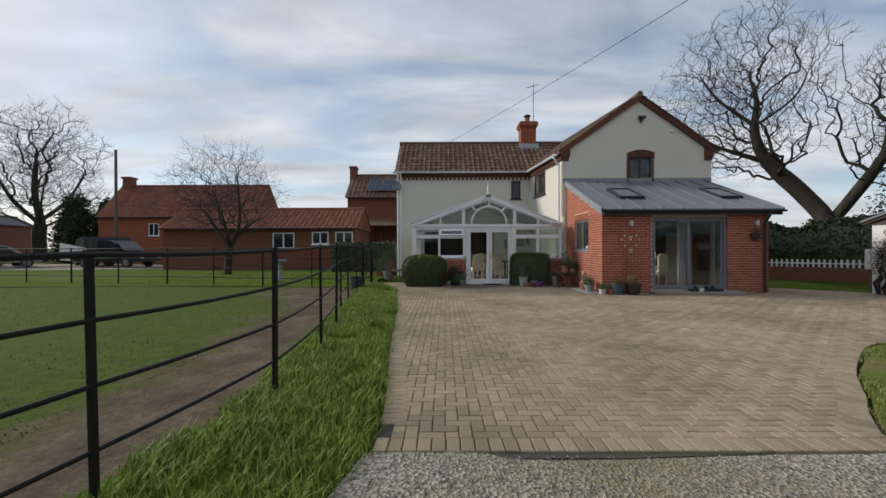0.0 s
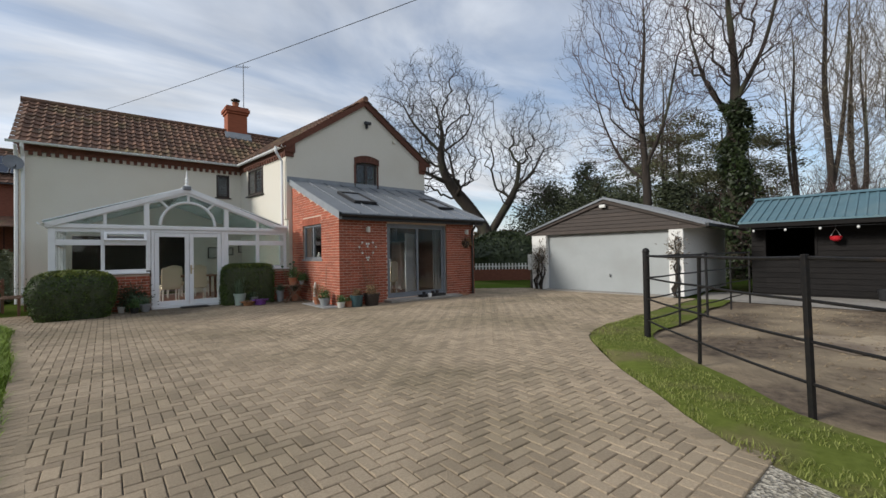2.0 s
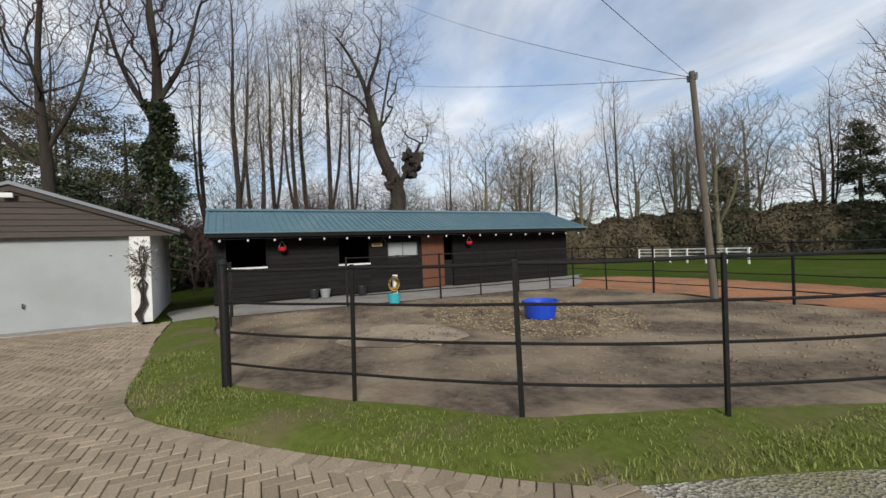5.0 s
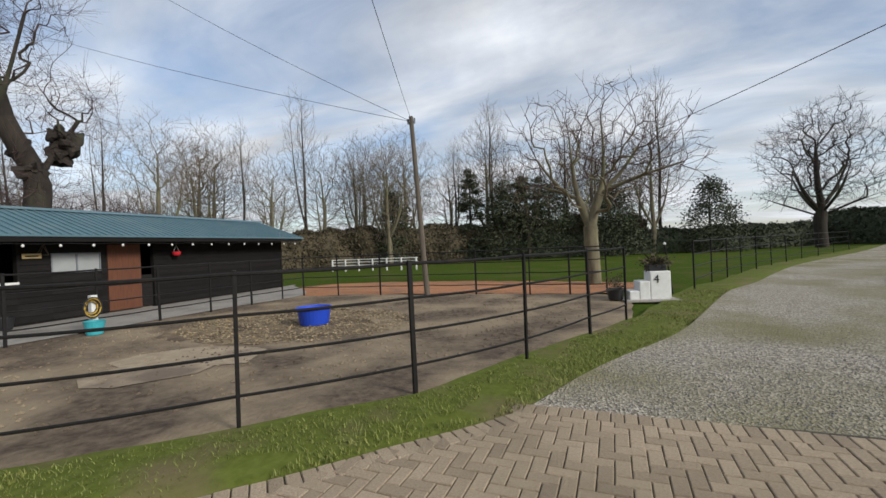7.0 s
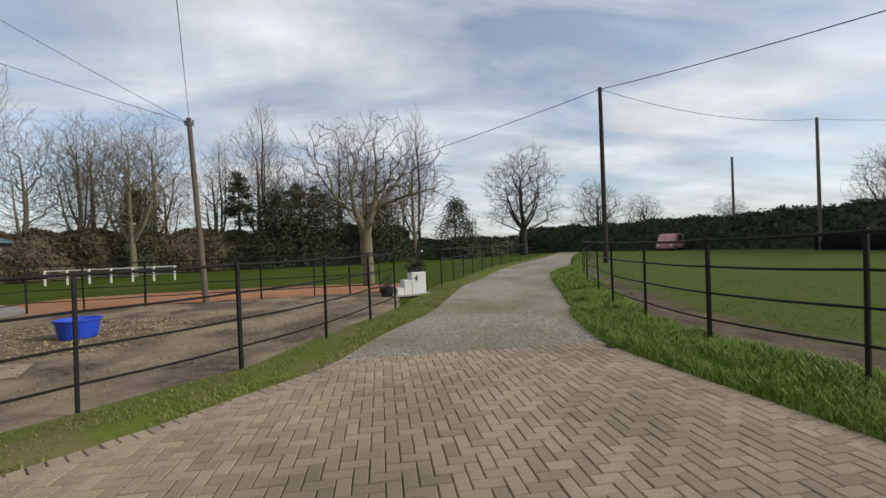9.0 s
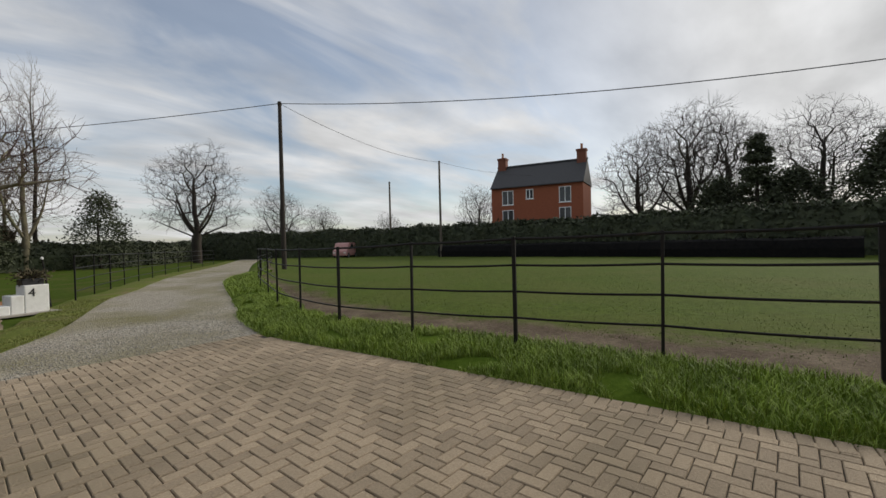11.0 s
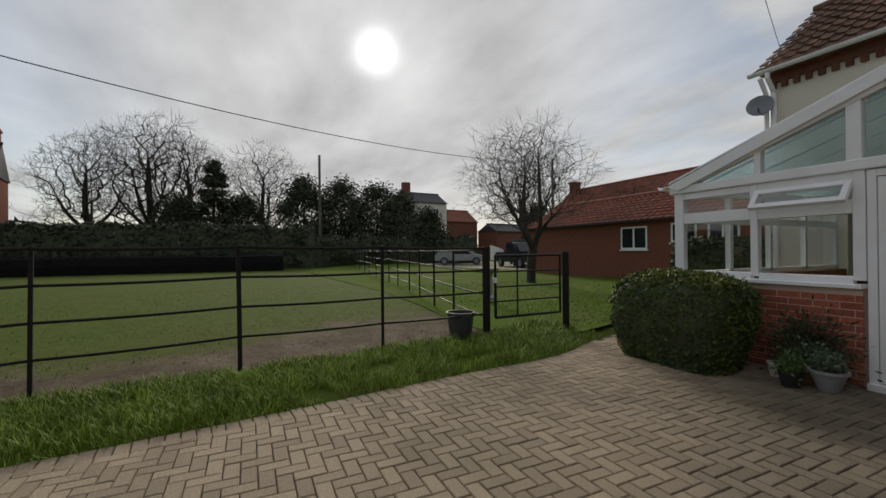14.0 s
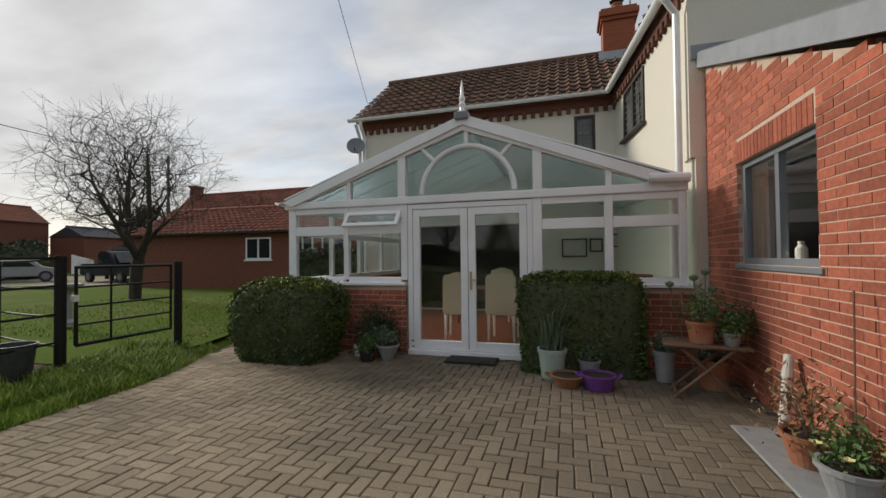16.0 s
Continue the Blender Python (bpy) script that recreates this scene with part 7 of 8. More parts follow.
# ---- things round the house ----
def clipped_hedge(x0, x1, y0, y1, h, seed, label, flare=0.0, tips=0.25, sq=5):
    """A clipped evergreen block: a lumpy rounded body under a thick skin of small leaves, yellower at the top."""
    rs = np.random.RandomState(seed)
    cx, cy = (x0 + x1) / 2, (y0 + y1) / 2
    t = thing("clipped_hedge", pose(cx, cy, 0), label, "hedge", "clipped hedges by the conservatory")
    hx, hy = (x1 - x0) / 2, (y1 - y0) / 2

    def shape(u, v):
        """A point of the rounded block from two angles."""
        c, s = math.cos(u), math.sin(u)
        k = 1.0 / (abs(c) ** sq + abs(s) ** sq) ** (1 / sq)
        top = math.sin(v)
        side = math.cos(v)
        k2 = 1.0 / (abs(top) ** sq + abs(side) ** sq) ** (1 / sq)
        z = max(0.0, top * k2) * h
        taper = 1 - flare * (1 - z / h) ** 1.5
        lump = 1 + 0.07 * noise.noise(Vector((c * 2.3 + seed, s * 2.3, top * 2.0))) + 0.05 * noise.noise(Vector((c * 6 + seed, s * 6, top * 5)))
        return (c * k * side * k2 * hx * taper * lump, s * k * side * k2 * hy * taper * lump, z * (1 + 0.05 * noise.noise(Vector((c * 3, s * 3, seed)))))

    nu, nv = 48, 16
    verts = [shape(2 * math.pi * i / nu, -0.12 + (math.pi / 2 + 0.1) * j / (nv - 1)) for j in range(nv) for i in range(nu)]
    faces = [(j * nu + i, j * nu + (i + 1) % nu, (j + 1) * nu + (i + 1) % nu, (j + 1) * nu + i) for j in range(nv - 1) for i in range(nu)]
    faces.append(tuple(range((nv - 1) * nu, nv * nu)))
    mesh_obj("body", [(a * 0.97, b * 0.97, c * 0.97) for a, b, c in verts], faces, M_LEAFDARK, t, smooth=True)
    n = 15000
    pts = np.array([shape(a, b) for a, b in zip(rs.rand(n) * 6.2832, rs.rand(n) * 1.55 - 0.05)]) + rs.normal(size=(n, 3)) * 0.018
    top = pts[:, 2] > h * (0.88 + 0.1 * rs.rand(n))
    pick = top & (rs.rand(n) < tips * 2)
    for nm, sel, m in (("leaves", ~pick, M_HEDGELEAF), ("tip_foliage", pick, M_HEDGETIP)):
        me = leaf_mesh(nm, pts[sel], rs.uniform(0.6, 1.3, sel.sum()) * 0.026, seed)
        me.materials.append(m)
        o = new(nm, me)
        o.parent = t
        tagged(o, kind="stuff")
    return t


clipped_hedge(-1.6, 0.12, 14.45, 15.5, 1.07, 1, "clipped rounded evergreen hedge with yellow-green tips", 0.3, 0.4, 4)
clipped_hedge(2.42, 3.80, 14.98, 15.56, 1.13, 2, "square clipped dark green hedge", 0.04, 0.15, 9)

M_POTGREEN = mat("sage_green_glaze", (0.36, 0.45, 0.40), (0.30, 0.38, 0.34), 0.35, scale=6)
M_POTGREY = mat("grey_pot", (0.30, 0.31, 0.31), (0.24, 0.25, 0.25), 0.6, scale=9)
M_POTWHITE = mat("off_white_pot", (0.60, 0.58, 0.52), (0.50, 0.48, 0.43), 0.6, scale=9)
M_PURPLE = mat("purple_plastic", (0.16, 0.05, 0.26), (0.12, 0.04, 0.2), 0.4)
M_BASKET = mat("woven_basket", (0.32, 0.16, 0.07), (0.22, 0.10, 0.045), 0.8, scale=60, bump=0.5)
M_SOIL = mat("potting_soil", (0.035, 0.026, 0.02), (0.02, 0.016, 0.012), 0.95, scale=40, bump=0.6)
M_TEALPOT = mat("dark_teal_glaze", (0.05, 0.10, 0.11), (0.035, 0.075, 0.085), 0.3, scale=6)
M_LEAFGREY = mat("grey_green_leaf", (0.13, 0.19, 0.11), (0.08, 0.13, 0.07), 0.7, scale=8, island=0.3)
M_LEAFMID = mat("mid_green_leaf", (0.07, 0.14, 0.03), (0.045, 0.095, 0.02), 0.6, scale=8, island=0.35)
M_LEAFDRY = mat("dry_leaf", (0.26, 0.17, 0.08), (0.16, 0.10, 0.05), 0.85, scale=8, island=0.35)
M_PINK = mat("pink_petal", (0.62, 0.03, 0.24), (0.5, 0.02, 0.2), 0.6, island=0.25)
M_CREAMPETAL = mat("cream_petal", (0.72, 0.66, 0.36), (0.66, 0.55, 0.18), 0.6, island=0.25)


def pot(x, y, r, h, material, label, z=0.0, plant="", size=0.2, pm=None, flare=0.78, n=560, seed=0, handles=False):
    t = thing("plant_pot", pose(x, y, z), label, "plant pot")
    part("pot", lathe([(r * flare * 0.96, 0), (r * flare, 0.01), (r * 0.97, h * 0.86), (r * 1.06, h * 0.87), (r * 1.07, h), (r * 0.93, h), (r * 0.9, h * 0.86), (0.01, h * 0.85)], 22), material, t, smooth=False)
    part("soil", lathe([(0.01, h * 0.86), (r * 0.9, h * 0.88), (0.01, h * 0.93)], 14), M_SOIL, t)
    if handles:
        for s in (-1, 1):
            part("handle", tube([(s * r * 1.02, -0.05, h * 0.8), (s * (r + 0.05), -0.03, h * 0.98), (s * (r + 0.05), 0.03, h * 0.98), (s * r * 1.02, 0.05, h * 0.8)], 0.012, 7), material, t)
    rs = np.random.RandomState(seed + 5)
    if plant == "bush":
        c = rs.normal(size=(n, 3)) * np.array([0.42, 0.42, 0.4]) * size + np.array([0, 0, h + size * 0.55])
        me = leaf_mesh("foliage", c, rs.uniform(0.5, 1.2, n) * 0.024, seed)
        me.materials.append(pm or M_LEAFMID)
        o = new("foliage", me)
        o.parent = t
        tagged(o, kind="stuff")
        bm = bmesh.new()
        for k in range(9):
            d = Vector((rs.uniform(-0.5, 0.5), rs.uniform(-0.5, 0.5), 1)) * size
            tube([(0, 0, h * 0.85), (d.x * 0.5, d.y * 0.5, h + d.z * 0.5), (d.x, d.y, h + d.z)], [0.005, 0.004, 0.002], 4, bm)
        part("stem", bm, M_TWIGPALE, t)
    elif plant == "blades":
        bm = bmesh.new()
        for k in range(n):
            a = rs.rand() * 6.283
            s = size * rs.uniform(0.6, 1.2)
            out = s * rs.uniform(0.15, 0.8)
            p0 = Vector((rs.normal() * r * 0.35, rs.normal() * r * 0.35, h * 0.9))
            d = Vector((math.cos(a), math.sin(a), 0))
            w = d.cross(Vector((0, 0, 1))) * 0.006
            pts = [p0, p0 + d * out * 0.35 + Vector((0, 0, s * 0.65)), p0 + d * out + Vector((0, 0, s * rs.uniform(0.55, 1.0)))]
            vs = [bm.verts.new(q) for q in (pts[0] - w, pts[0] + w, pts[1] + w * 0.8, pts[1] - w * 0.8)]
            tip = bm.verts.new(pts[2])
            bm.faces.new(vs)
            bm.faces.new((vs[3], vs[2], tip))
        o = part("foliage", bm, pm or M_LEAFMID, t)
        tagged(o, kind="stuff")
    return t


def flowers(t, n, size, height, material, seed, name="flower"):
    rs = np.random.RandomState(seed)
    for k in range(n):
        c = Vector((rs.normal() * size, rs.normal() * size, height + rs.uniform(-0.05, 0.06)))
        bm = bmesh.new()
        for j in range(6):
            a = 6.283 * j / 6
            tip = c + Vector((math.cos(a) * 0.035, math.sin(a) * 0.035, 0.02))
            vs = [bm.verts.new(q) for q in (c, c + Vector((math.cos(a - 0.5) * 0.026, math.sin(a - 0.5) * 0.026, 0.018)), tip, c + Vector((math.cos(a + 0.5) * 0.026, math.sin(a + 0.5) * 0.026, 0.018)))]
            bm.faces.new(vs)
        part(name, bm, material, t)


pot(2.80, 14.88, 0.155, 0.33, M_POTGREEN, "tall sage-green glazed pot with spiky grass", plant="blades", size=0.55, n=110, seed=1, pm=M_LEAFGREY)
pot(2.96, 14.62, 0.17, 0.12, M_BASKET, "shallow round woven basket planter", flare=0.7, seed=2, handles=True)
pot(3.27, 14.60, 0.17, 0.15, M_PURPLE, "purple plastic planter with two handles", flare=0.85, seed=3, handles=True)
pot(3.20, 15.0, 0.12, 0.20, M_POTGREY, "grey stone pot with a small plant", plant="bush", size=0.12, seed=4, pm=M_LEAFGREY)
pot(0.14, 15.32, 0.075, 0.15, M_POTWHITE, "small pale clay pot")
pot(0.42, 15.36, 0.14, 0.18, M_BASKET, "terracotta pot with grey-green plants", plant="bush", size=0.2, seed=6, pm=M_LEAFGREY, z=0.0)
pot(0.40, 15.05, 0.10, 0.14, M_BLACKPLASTIC, "black plastic pot with seedlings", plant="bush", size=0.14, seed=7)
pot(0.63, 15.22, 0.15, 0.2, M_POTGREY, "round grey stone bowl with low plants", plant="bush", size=0.14, flare=0.55, seed=8, pm=M_LEAFGREY)
shrub = thing("shrub", pose(0.38, 15.5, 0), "dark low evergreen shrub against the brick base", "shrub")
rs = np.random.RandomState(9)
c = rs.normal(size=(2200, 3)) * np.array([0.16, 0.05, 0.16]) + np.array([0, -0.08, 0.32])
c[:, 2] = np.abs(c[:, 2])
me = leaf_mesh("foliage", c, rs.uniform(0.6, 1.2, 2200) * 0.03, 9)
me.materials.append(M_LEAFDARK)
o = new("foliage", me)
o.parent = shrub
tagged(o, kind="stuff")
part("stem", tube([(0, 0, 0), (0, -0.03, 0.35)], 0.015, 6), M_BARK, shrub)
dm = thing("door_mat", pose(1.76, 15.36, 0.0), "dark bristle door mat before the glazed doors", "mat")
part("mat", box(-0.33, 0.33, -0.17, 0.17, 0.004, 0.03, bevel=0.008), mat("dark_bristle", (0.022, 0.021, 0.02), (0.035, 0.033, 0.03), 0.95, scale=120, bump=0.8), dm)

# folding table with plants
tb = thing("folding_table", pose(4.24, 14.62, 0, 0, 0, -8), "small folding wooden slatted table with plant pots", "table")
M_TEAK = mat("weathered_teak", (0.20, 0.12, 0.07), (0.13, 0.08, 0.05), 0.8, scale=12, bump=0.3, stretch=(0.3, 5, 5))
for k in range(5):
    part("slat", box(-0.36, 0.36, -0.2 + k * 0.082, -0.13 + k * 0.082, 0.49, 0.51, bevel=0.003), M_TEAK, tb)
for y in (-0.17, 0.15):
    part("leg", tube([(-0.28, y, 0.0), (0.22, y, 0.49)], 0.017, 6), M_TEAK, tb)
    part("leg", tube([(0.28, y + 0.03, 0.0), (-0.22, y + 0.03, 0.49)], 0.017, 6), M_TEAK, tb)
for x in (-0.26, 0.26):
    part("rail", tube([(x, -0.19, 0.06), (x, 0.2, 0.06)], 0.014, 6), M_TEAK, tb)
m = tb.matrix_world
for lx, ly, r, h, mt, label, pl, sz, pm in ((-0.02, 0.0, 0.13, 0.21, M_TERRACOTTA, "terracotta pot with a leafy plant", "bush", 0.22, M_LEAFMID), (0.22, -0.06, 0.075, 0.12, M_POTGREY, "small grey pot with greenery", "bush", 0.14, M_LEAFMID), (0.30, 0.1, 0.08, 0.12, M_TERRACOTTA, "small clay pot with bright pink flowers", "bush", 0.2, M_LEAFMID)):
    q = m @ Vector((lx, ly, 0.512))
    p = pot(q.x, q.y, r, h, mt, label, z=q.z, plant=pl, size=sz, pm=pm, seed=int(lx * 100) + 60)
    if "pink" in label:
        flowers(p, 12, 0.09, 0.28, M_PINK, 3)
        petals = p
pot(3.98, 15.05, 0.11, 0.33, M_POTGREY, "tall grey bucket pot behind the table", plant="bush", size=0.14, seed=71, pm=M_LEAFGREY)
pot(4.4, 14.9, 0.16, 0.3, M_TERRACOTTA, "large clay pot under the table", plant="bush", size=0.2, seed=72, pm=M_LEAFGREY)
stake = thing("flower_stems", pose(4.30, 14.95, 0), "tall thin stems with pale blue-green heads", "plant")
for dx, hh in ((-0.28, 1.05), (-0.05, 1.12), (0.06, 1.18), (0.12, 1.0)):
    part("stem", tube([(dx * 0.4, 0, 0.3), (dx, 0, hh)], 0.006, 5), M_LEAFGREY, stake)
    part("flower", lathe([(0.005, hh - 0.03), (0.04, hh - 0.01), (0.045, hh + 0.02), (0.01, hh + 0.04)], 8, (dx, 0, 0)), M_LEAFGREY, stake)
# foot of the side wall
dp = thing("plastic_pipe", pose(4.50, 13.72, 0.0), "short cream plastic pipe leaning on the wall", "pipe")
part("pipe", tube([(0.0, 0.0, 0.02), (0.10, 0.14, 0.5), (0.12, 0.17, 0.58)], 0.035, 12), M_POTWHITE, dp)
for k in (0.25, 0.85):
    part("collar", tube([(0.1 * k, 0.14 * k, 0.48 * k + 0.01), (0.1 * k + 0.012, 0.14 * k + 0.016, 0.48 * k + 0.06)], 0.042, 12), M_POTWHITE, dp)
pot(4.44, 13.25, 0.15, 0.22, M_TERRACOTTA, "terracotta bowl pot with dry stems", plant="bush", size=0.28, pm=M_LEAFDRY, flare=0.6, seed=80)
p = pot(4.44, 12.82, 0.155, 0.22, M_POTGREY, "grey stone pot with cream primulas", plant="bush", size=0.16, pm=M_LEAFMID, flare=0.6, seed=81)
flowers(p, 9, 0.09, 0.31, M_CREAMPETAL, 5)
sl = tagged(obj("drain_slab", box(4.2, 4.67, 12.3, 13.85, 0.0, 0.02, bevel=0.006), M_POTGREY), "dark slab laid along the foot of the wall", "slab", kind="structure")
cane = thing("cane", pose(4.55, 13.0, 0.2), "thin brown cane standing in the pots", "cane")
part("cane", tube([(0, 0, 0), (0.04, 0.05, 0.95)], 0.006, 5), M_TEAK, cane)

# front of the extension
pot(5.02, 12.1, 0.17, 0.3, M_TEALPOT, "dark teal glazed pot at the brick corner", plant="bush", size=0.12, seed=90, pm=M_LEAFDRY)
pot(5.46, 12.08, 0.22, 0.32, M_BROWNFRAME, "brown half-barrel pot with a climber", plant="bush", size=0.2, seed=91, pm=M_LEAFDRY)
pot(4.62, 12.2, 0.11, 0.15, M_POTWHITE, "small pale pot with flowers", plant="bush", size=0.12, seed=92)
pot(4.85, 12.2, 0.12, 0.16, M_TERRACOTTA, "clay pot with a spiky plant", plant="blades", size=0.2, n=30, seed=93)
cl = thing("climber", pose(5.5, 12.36, 0.2), "bare climber tied in a heart shape on the brick wall", "plant")
rnd = random.Random(2)
for k in range(5):
    x = -0.16 + 0.08 * k
    pts = [(x * 0.4, -0.2, 0.1), (x, -0.06, 0.6), (x * 1.3 + rnd.uniform(-0.05, 0.05), -0.01, 1.0 + 0.1 * rnd.random())]
    part("stem", tube(pts, [0.009, 0.007, 0.004], 5), M_TEAK, cl)
hd_ = []
for k in range(25):
    a = 2 * math.pi * k / 24
    hd_.append((0.016 * 16 * math.sin(a) ** 3, -0.01, 1.32 + 0.017 * (13 * math.cos(a) - 5 * math.cos(2 * a) - 2 * math.cos(3 * a) - math.cos(4 * a))))
part("heart_wire", tube(hd_, 0.007, 5), M_TEAK, cl)
for k in range(0, 24, 2):
    q = hd_[k]
    part("bulb", lathe([(0.006, q[2] - 0.03), (0.028, q[2] - 0.01), (0.028, q[2] + 0.015), (0.006, q[2] + 0.03)], 8, (q[0], q[1] - 0.02, 0)), M_WHITE, cl)


def wall_lamp(x):
    t = thing("wall_lamp", pose(x, EY0 - 0.004, 2.08), "small white cylinder lamp on the brick wall", "lamp", "extension wall lamps")
    part("plate", box(-0.04, 0.04, -0.02, 0.004, -0.06, 0.06, bevel=0.006), M_WHITE, t)
    part("shade", tube([(0, -0.08, -0.075), (0, -0.08, 0.075)], 0.048, 14), M_WHITE, t)
    part("arm", tube([(0, -0.02, 0), (0, -0.08, 0)], 0.015, 8), M_WHITE, t)


wall_lamp(5.53)
wall_lamp(9.24)
wr = thing("wreath", pose(9.2, EY0 - 0.05, 1.72), "hanging bronze planter with trailing dry leaves", "planter")
part("bowl", lathe([(0.05, -0.16), (0.12, -0.06), (0.14, 0.05), (0.11, 0.06)], 14), M_BROWNFRAME, wr)
part("hanger", tube([(0, 0.04, 0.22), (0, 0, 0.22), (0.0, 0.0, 0.06)], 0.008, 5), M_BLACKPLASTIC, wr)
rs = np.random.RandomState(4)
me = leaf_mesh("foliage", rs.normal(size=(300, 3)) * 0.09 + np.array([0, -0.04, 0.02]), rs.uniform(0.5, 1.2, 300) * 0.035, 4)
me.materials.append(M_LEAFDRY)
o = new("foliage", me)
o.parent = wr
tagged(o, kind="stuff")
boots = thing("boot_tray", pose(7.6, EY0 - 0.2, 0.077), "dark boot tray with a white cup on the step", "tray")
part("tray", boxes([(-0.42, 0.5, -0.1, 0.1, 0, 0.02), (-0.42, 0.5, -0.1, -0.085, 0.02, 0.07), (-0.42, 0.5, 0.085, 0.1, 0.02, 0.07), (-0.42, -0.4, -0.085, 0.085, 0.02, 0.07), (0.48, 0.5, -0.085, 0.085, 0.02, 0.07)]), M_BLACKPLASTIC, boots)
for k, (x, mt) in enumerate(((-0.25, M_BLACKPLASTIC), (0.1, M_BLACKPLASTIC), (0.3, M_BROWNFRAME))):
    bm = boxes([(x - 0.05, x + 0.05, -0.07, 0.08, 0.022, 0.085)], bevel=0.02)
    bx(bm, x - 0.045, x + 0.045, 0.0, 0.075, 0.08, 0.16, bevel=0.015)
    tagged(obj("shoe", bm, mt), "dark outdoor shoe standing in the boot tray", "shoe", "shoes in the tray").matrix_world = boots.matrix_world @ pose(0, 0, 0, 0, 0, 4 * k)
mug = tagged(obj("cup", lathe([(0.04, 0), (0.06, 0.005), (0.065, 0.11), (0.058, 0.11), (0.05, 0.02)], 14), M_WHITE), "white enamel cup on the door step", "cup")
mug.matrix_world = pose(7.42, EY0 - 0.36, 0.076)
cr = tagged(obj("garden_ornament", boxes([(-0.2, 0.2, -0.08, 0.08, 0, 0.06), (-0.12, 0.02, -0.05, 0.05, 0.06, 0.11), (0.05, 0.17, -0.05, 0.05, 0.06, 0.1)], bevel=0.02), M_TERRACOTTA), "low clay ornament at the foot of the wall", "ornament")
cr.matrix_world = pose(8.95, EY0 - 0.13, 0.0)
# inside the extension
ic = thing("armchair", pose(6.75, 13.7, 0.1, 0, 0, 20), "cream cushioned chair behind the sliding door", "chair")
part("seat", box(-0.32, 0.32, -0.32, 0.32, 0.28, 0.46, bevel=0.05), M_FABRIC, ic)
part("backrest", box(-0.32, 0.32, 0.22, 0.36, 0.4, 0.85, bevel=0.05), M_FABRIC, ic)
for x in (-0.28, 0.28):
    for y in (-0.27, 0.3):
        part("leg", tube([(x, y, 0), (x, y, 0.3)], 0.02, 6), M_TEAK, ic)
cushion = thing("cushion", pose(6.72, 13.55, 0.56, -65, 0, 20), "white cushion propped on the chair", "cushion")
bm = box(-0.24, 0.24, -0.22, 0.22, -0.06, 0.06, bevel=0.05)
part("cover", bm, M_WHITE, cushion)
ct = thing("curtain", pose(8.28, 12.78, 0.12), "pale curtain drawn to the side of the door", "curtain")
verts = [(0.02 * (k % 2) * 2 - 0.15 + 0.03 * k, 0.05 * math.sin(k * 1.6), z) for z in (0.0, 2.15) for k in range(12)]
bm = bmesh.new()
vs = [bm.verts.new(v) for v in verts]
for k in range(11):
    bm.faces.new((vs[k], vs[k + 1], vs[k + 13], vs[k + 12]))
bmesh.ops.solidify(bm, geom=bm.faces[:], thickness=0.012)
part("cloth", bm, M_ROOMWALL, ct)
fz = thing("fridge", pose(8.35, 14.9, 0.1), "tall white fridge against the inner wall", "fridge")
part("body", box(-0.3, 0.3, -0.3, 0.3, 0.02, 1.75, bevel=0.02), M_WHITE, fz)
part("door", box(-0.298, 0.298, -0.345, -0.303, 0.04, 1.74, bevel=0.015), M_WHITE, fz)
ws = thing("window_ornaments", pose(EX0 + 0.2, 14.0, 1.275), "white jars standing on the inner window sill", "jars")
for k, (dy, r, h) in enumerate(((0.35, 0.045, 0.2), (-0.05, 0.06, 0.22), (-0.2, 0.05, 0.16), (-0.3, 0.055, 0.2))):
    part("jar", lathe([(r * 0.7, 0), (r, 0.02), (r, h * 0.7), (r * 0.5, h * 0.85), (r * 0.55, h)], 12, (0.05, dy, 0)), M_WHITE, ws)
# pictures and things inside the conservatory
for x, z, w, h in ((3.15, 1.55, 0.55, 0.42), (3.62, 1.6, 0.28, 0.3), (4.02, 1.7, 0.16, 0.3)):
    fr = thing("framed_picture", pose(x, MY0 - 0.02, z), "dark framed picture on the white inner wall", "picture", "pictures in the conservatory")
    part("frame", boxes([(-w / 2, w / 2, -0.02, 0.018, -h / 2, -h / 2 + 0.03), (-w / 2, w / 2, -0.02, 0.018, h / 2 - 0.03, h / 2), (-w / 2, -w / 2 + 0.03, -0.02, 0.018, -h / 2 + 0.03, h / 2 - 0.03), (w / 2 - 0.03, w / 2, -0.02, 0.018, -h / 2 + 0.03, h / 2 - 0.03)]), M_BROWNFRAME, fr)
    part("print", box(-w / 2 + 0.03, w / 2 - 0.03, -0.005, 0.016, -h / 2 + 0.03, h / 2 - 0.03), M_POTWHITE, fr)
sb = thing("sideboard", pose(3.5, 16.15, 0.06), "low wooden sideboard with a wicker basket on it", "sideboard")
part("body", box(-0.55, 0.75, -0.25, 0.2, 0.06, 0.9, bevel=0.01), M_DOORWOOD, sb)
bk = tagged(obj("basket", lathe([(0.14, 0), (0.2, 0.02), (0.22, 0.14), (0.2, 0.15), (0.17, 0.04)], 18), M_BASKET), "wicker basket of linen on the sideboard", "basket")
bk.matrix_world = pose(3.85, 16.1, 0.962)

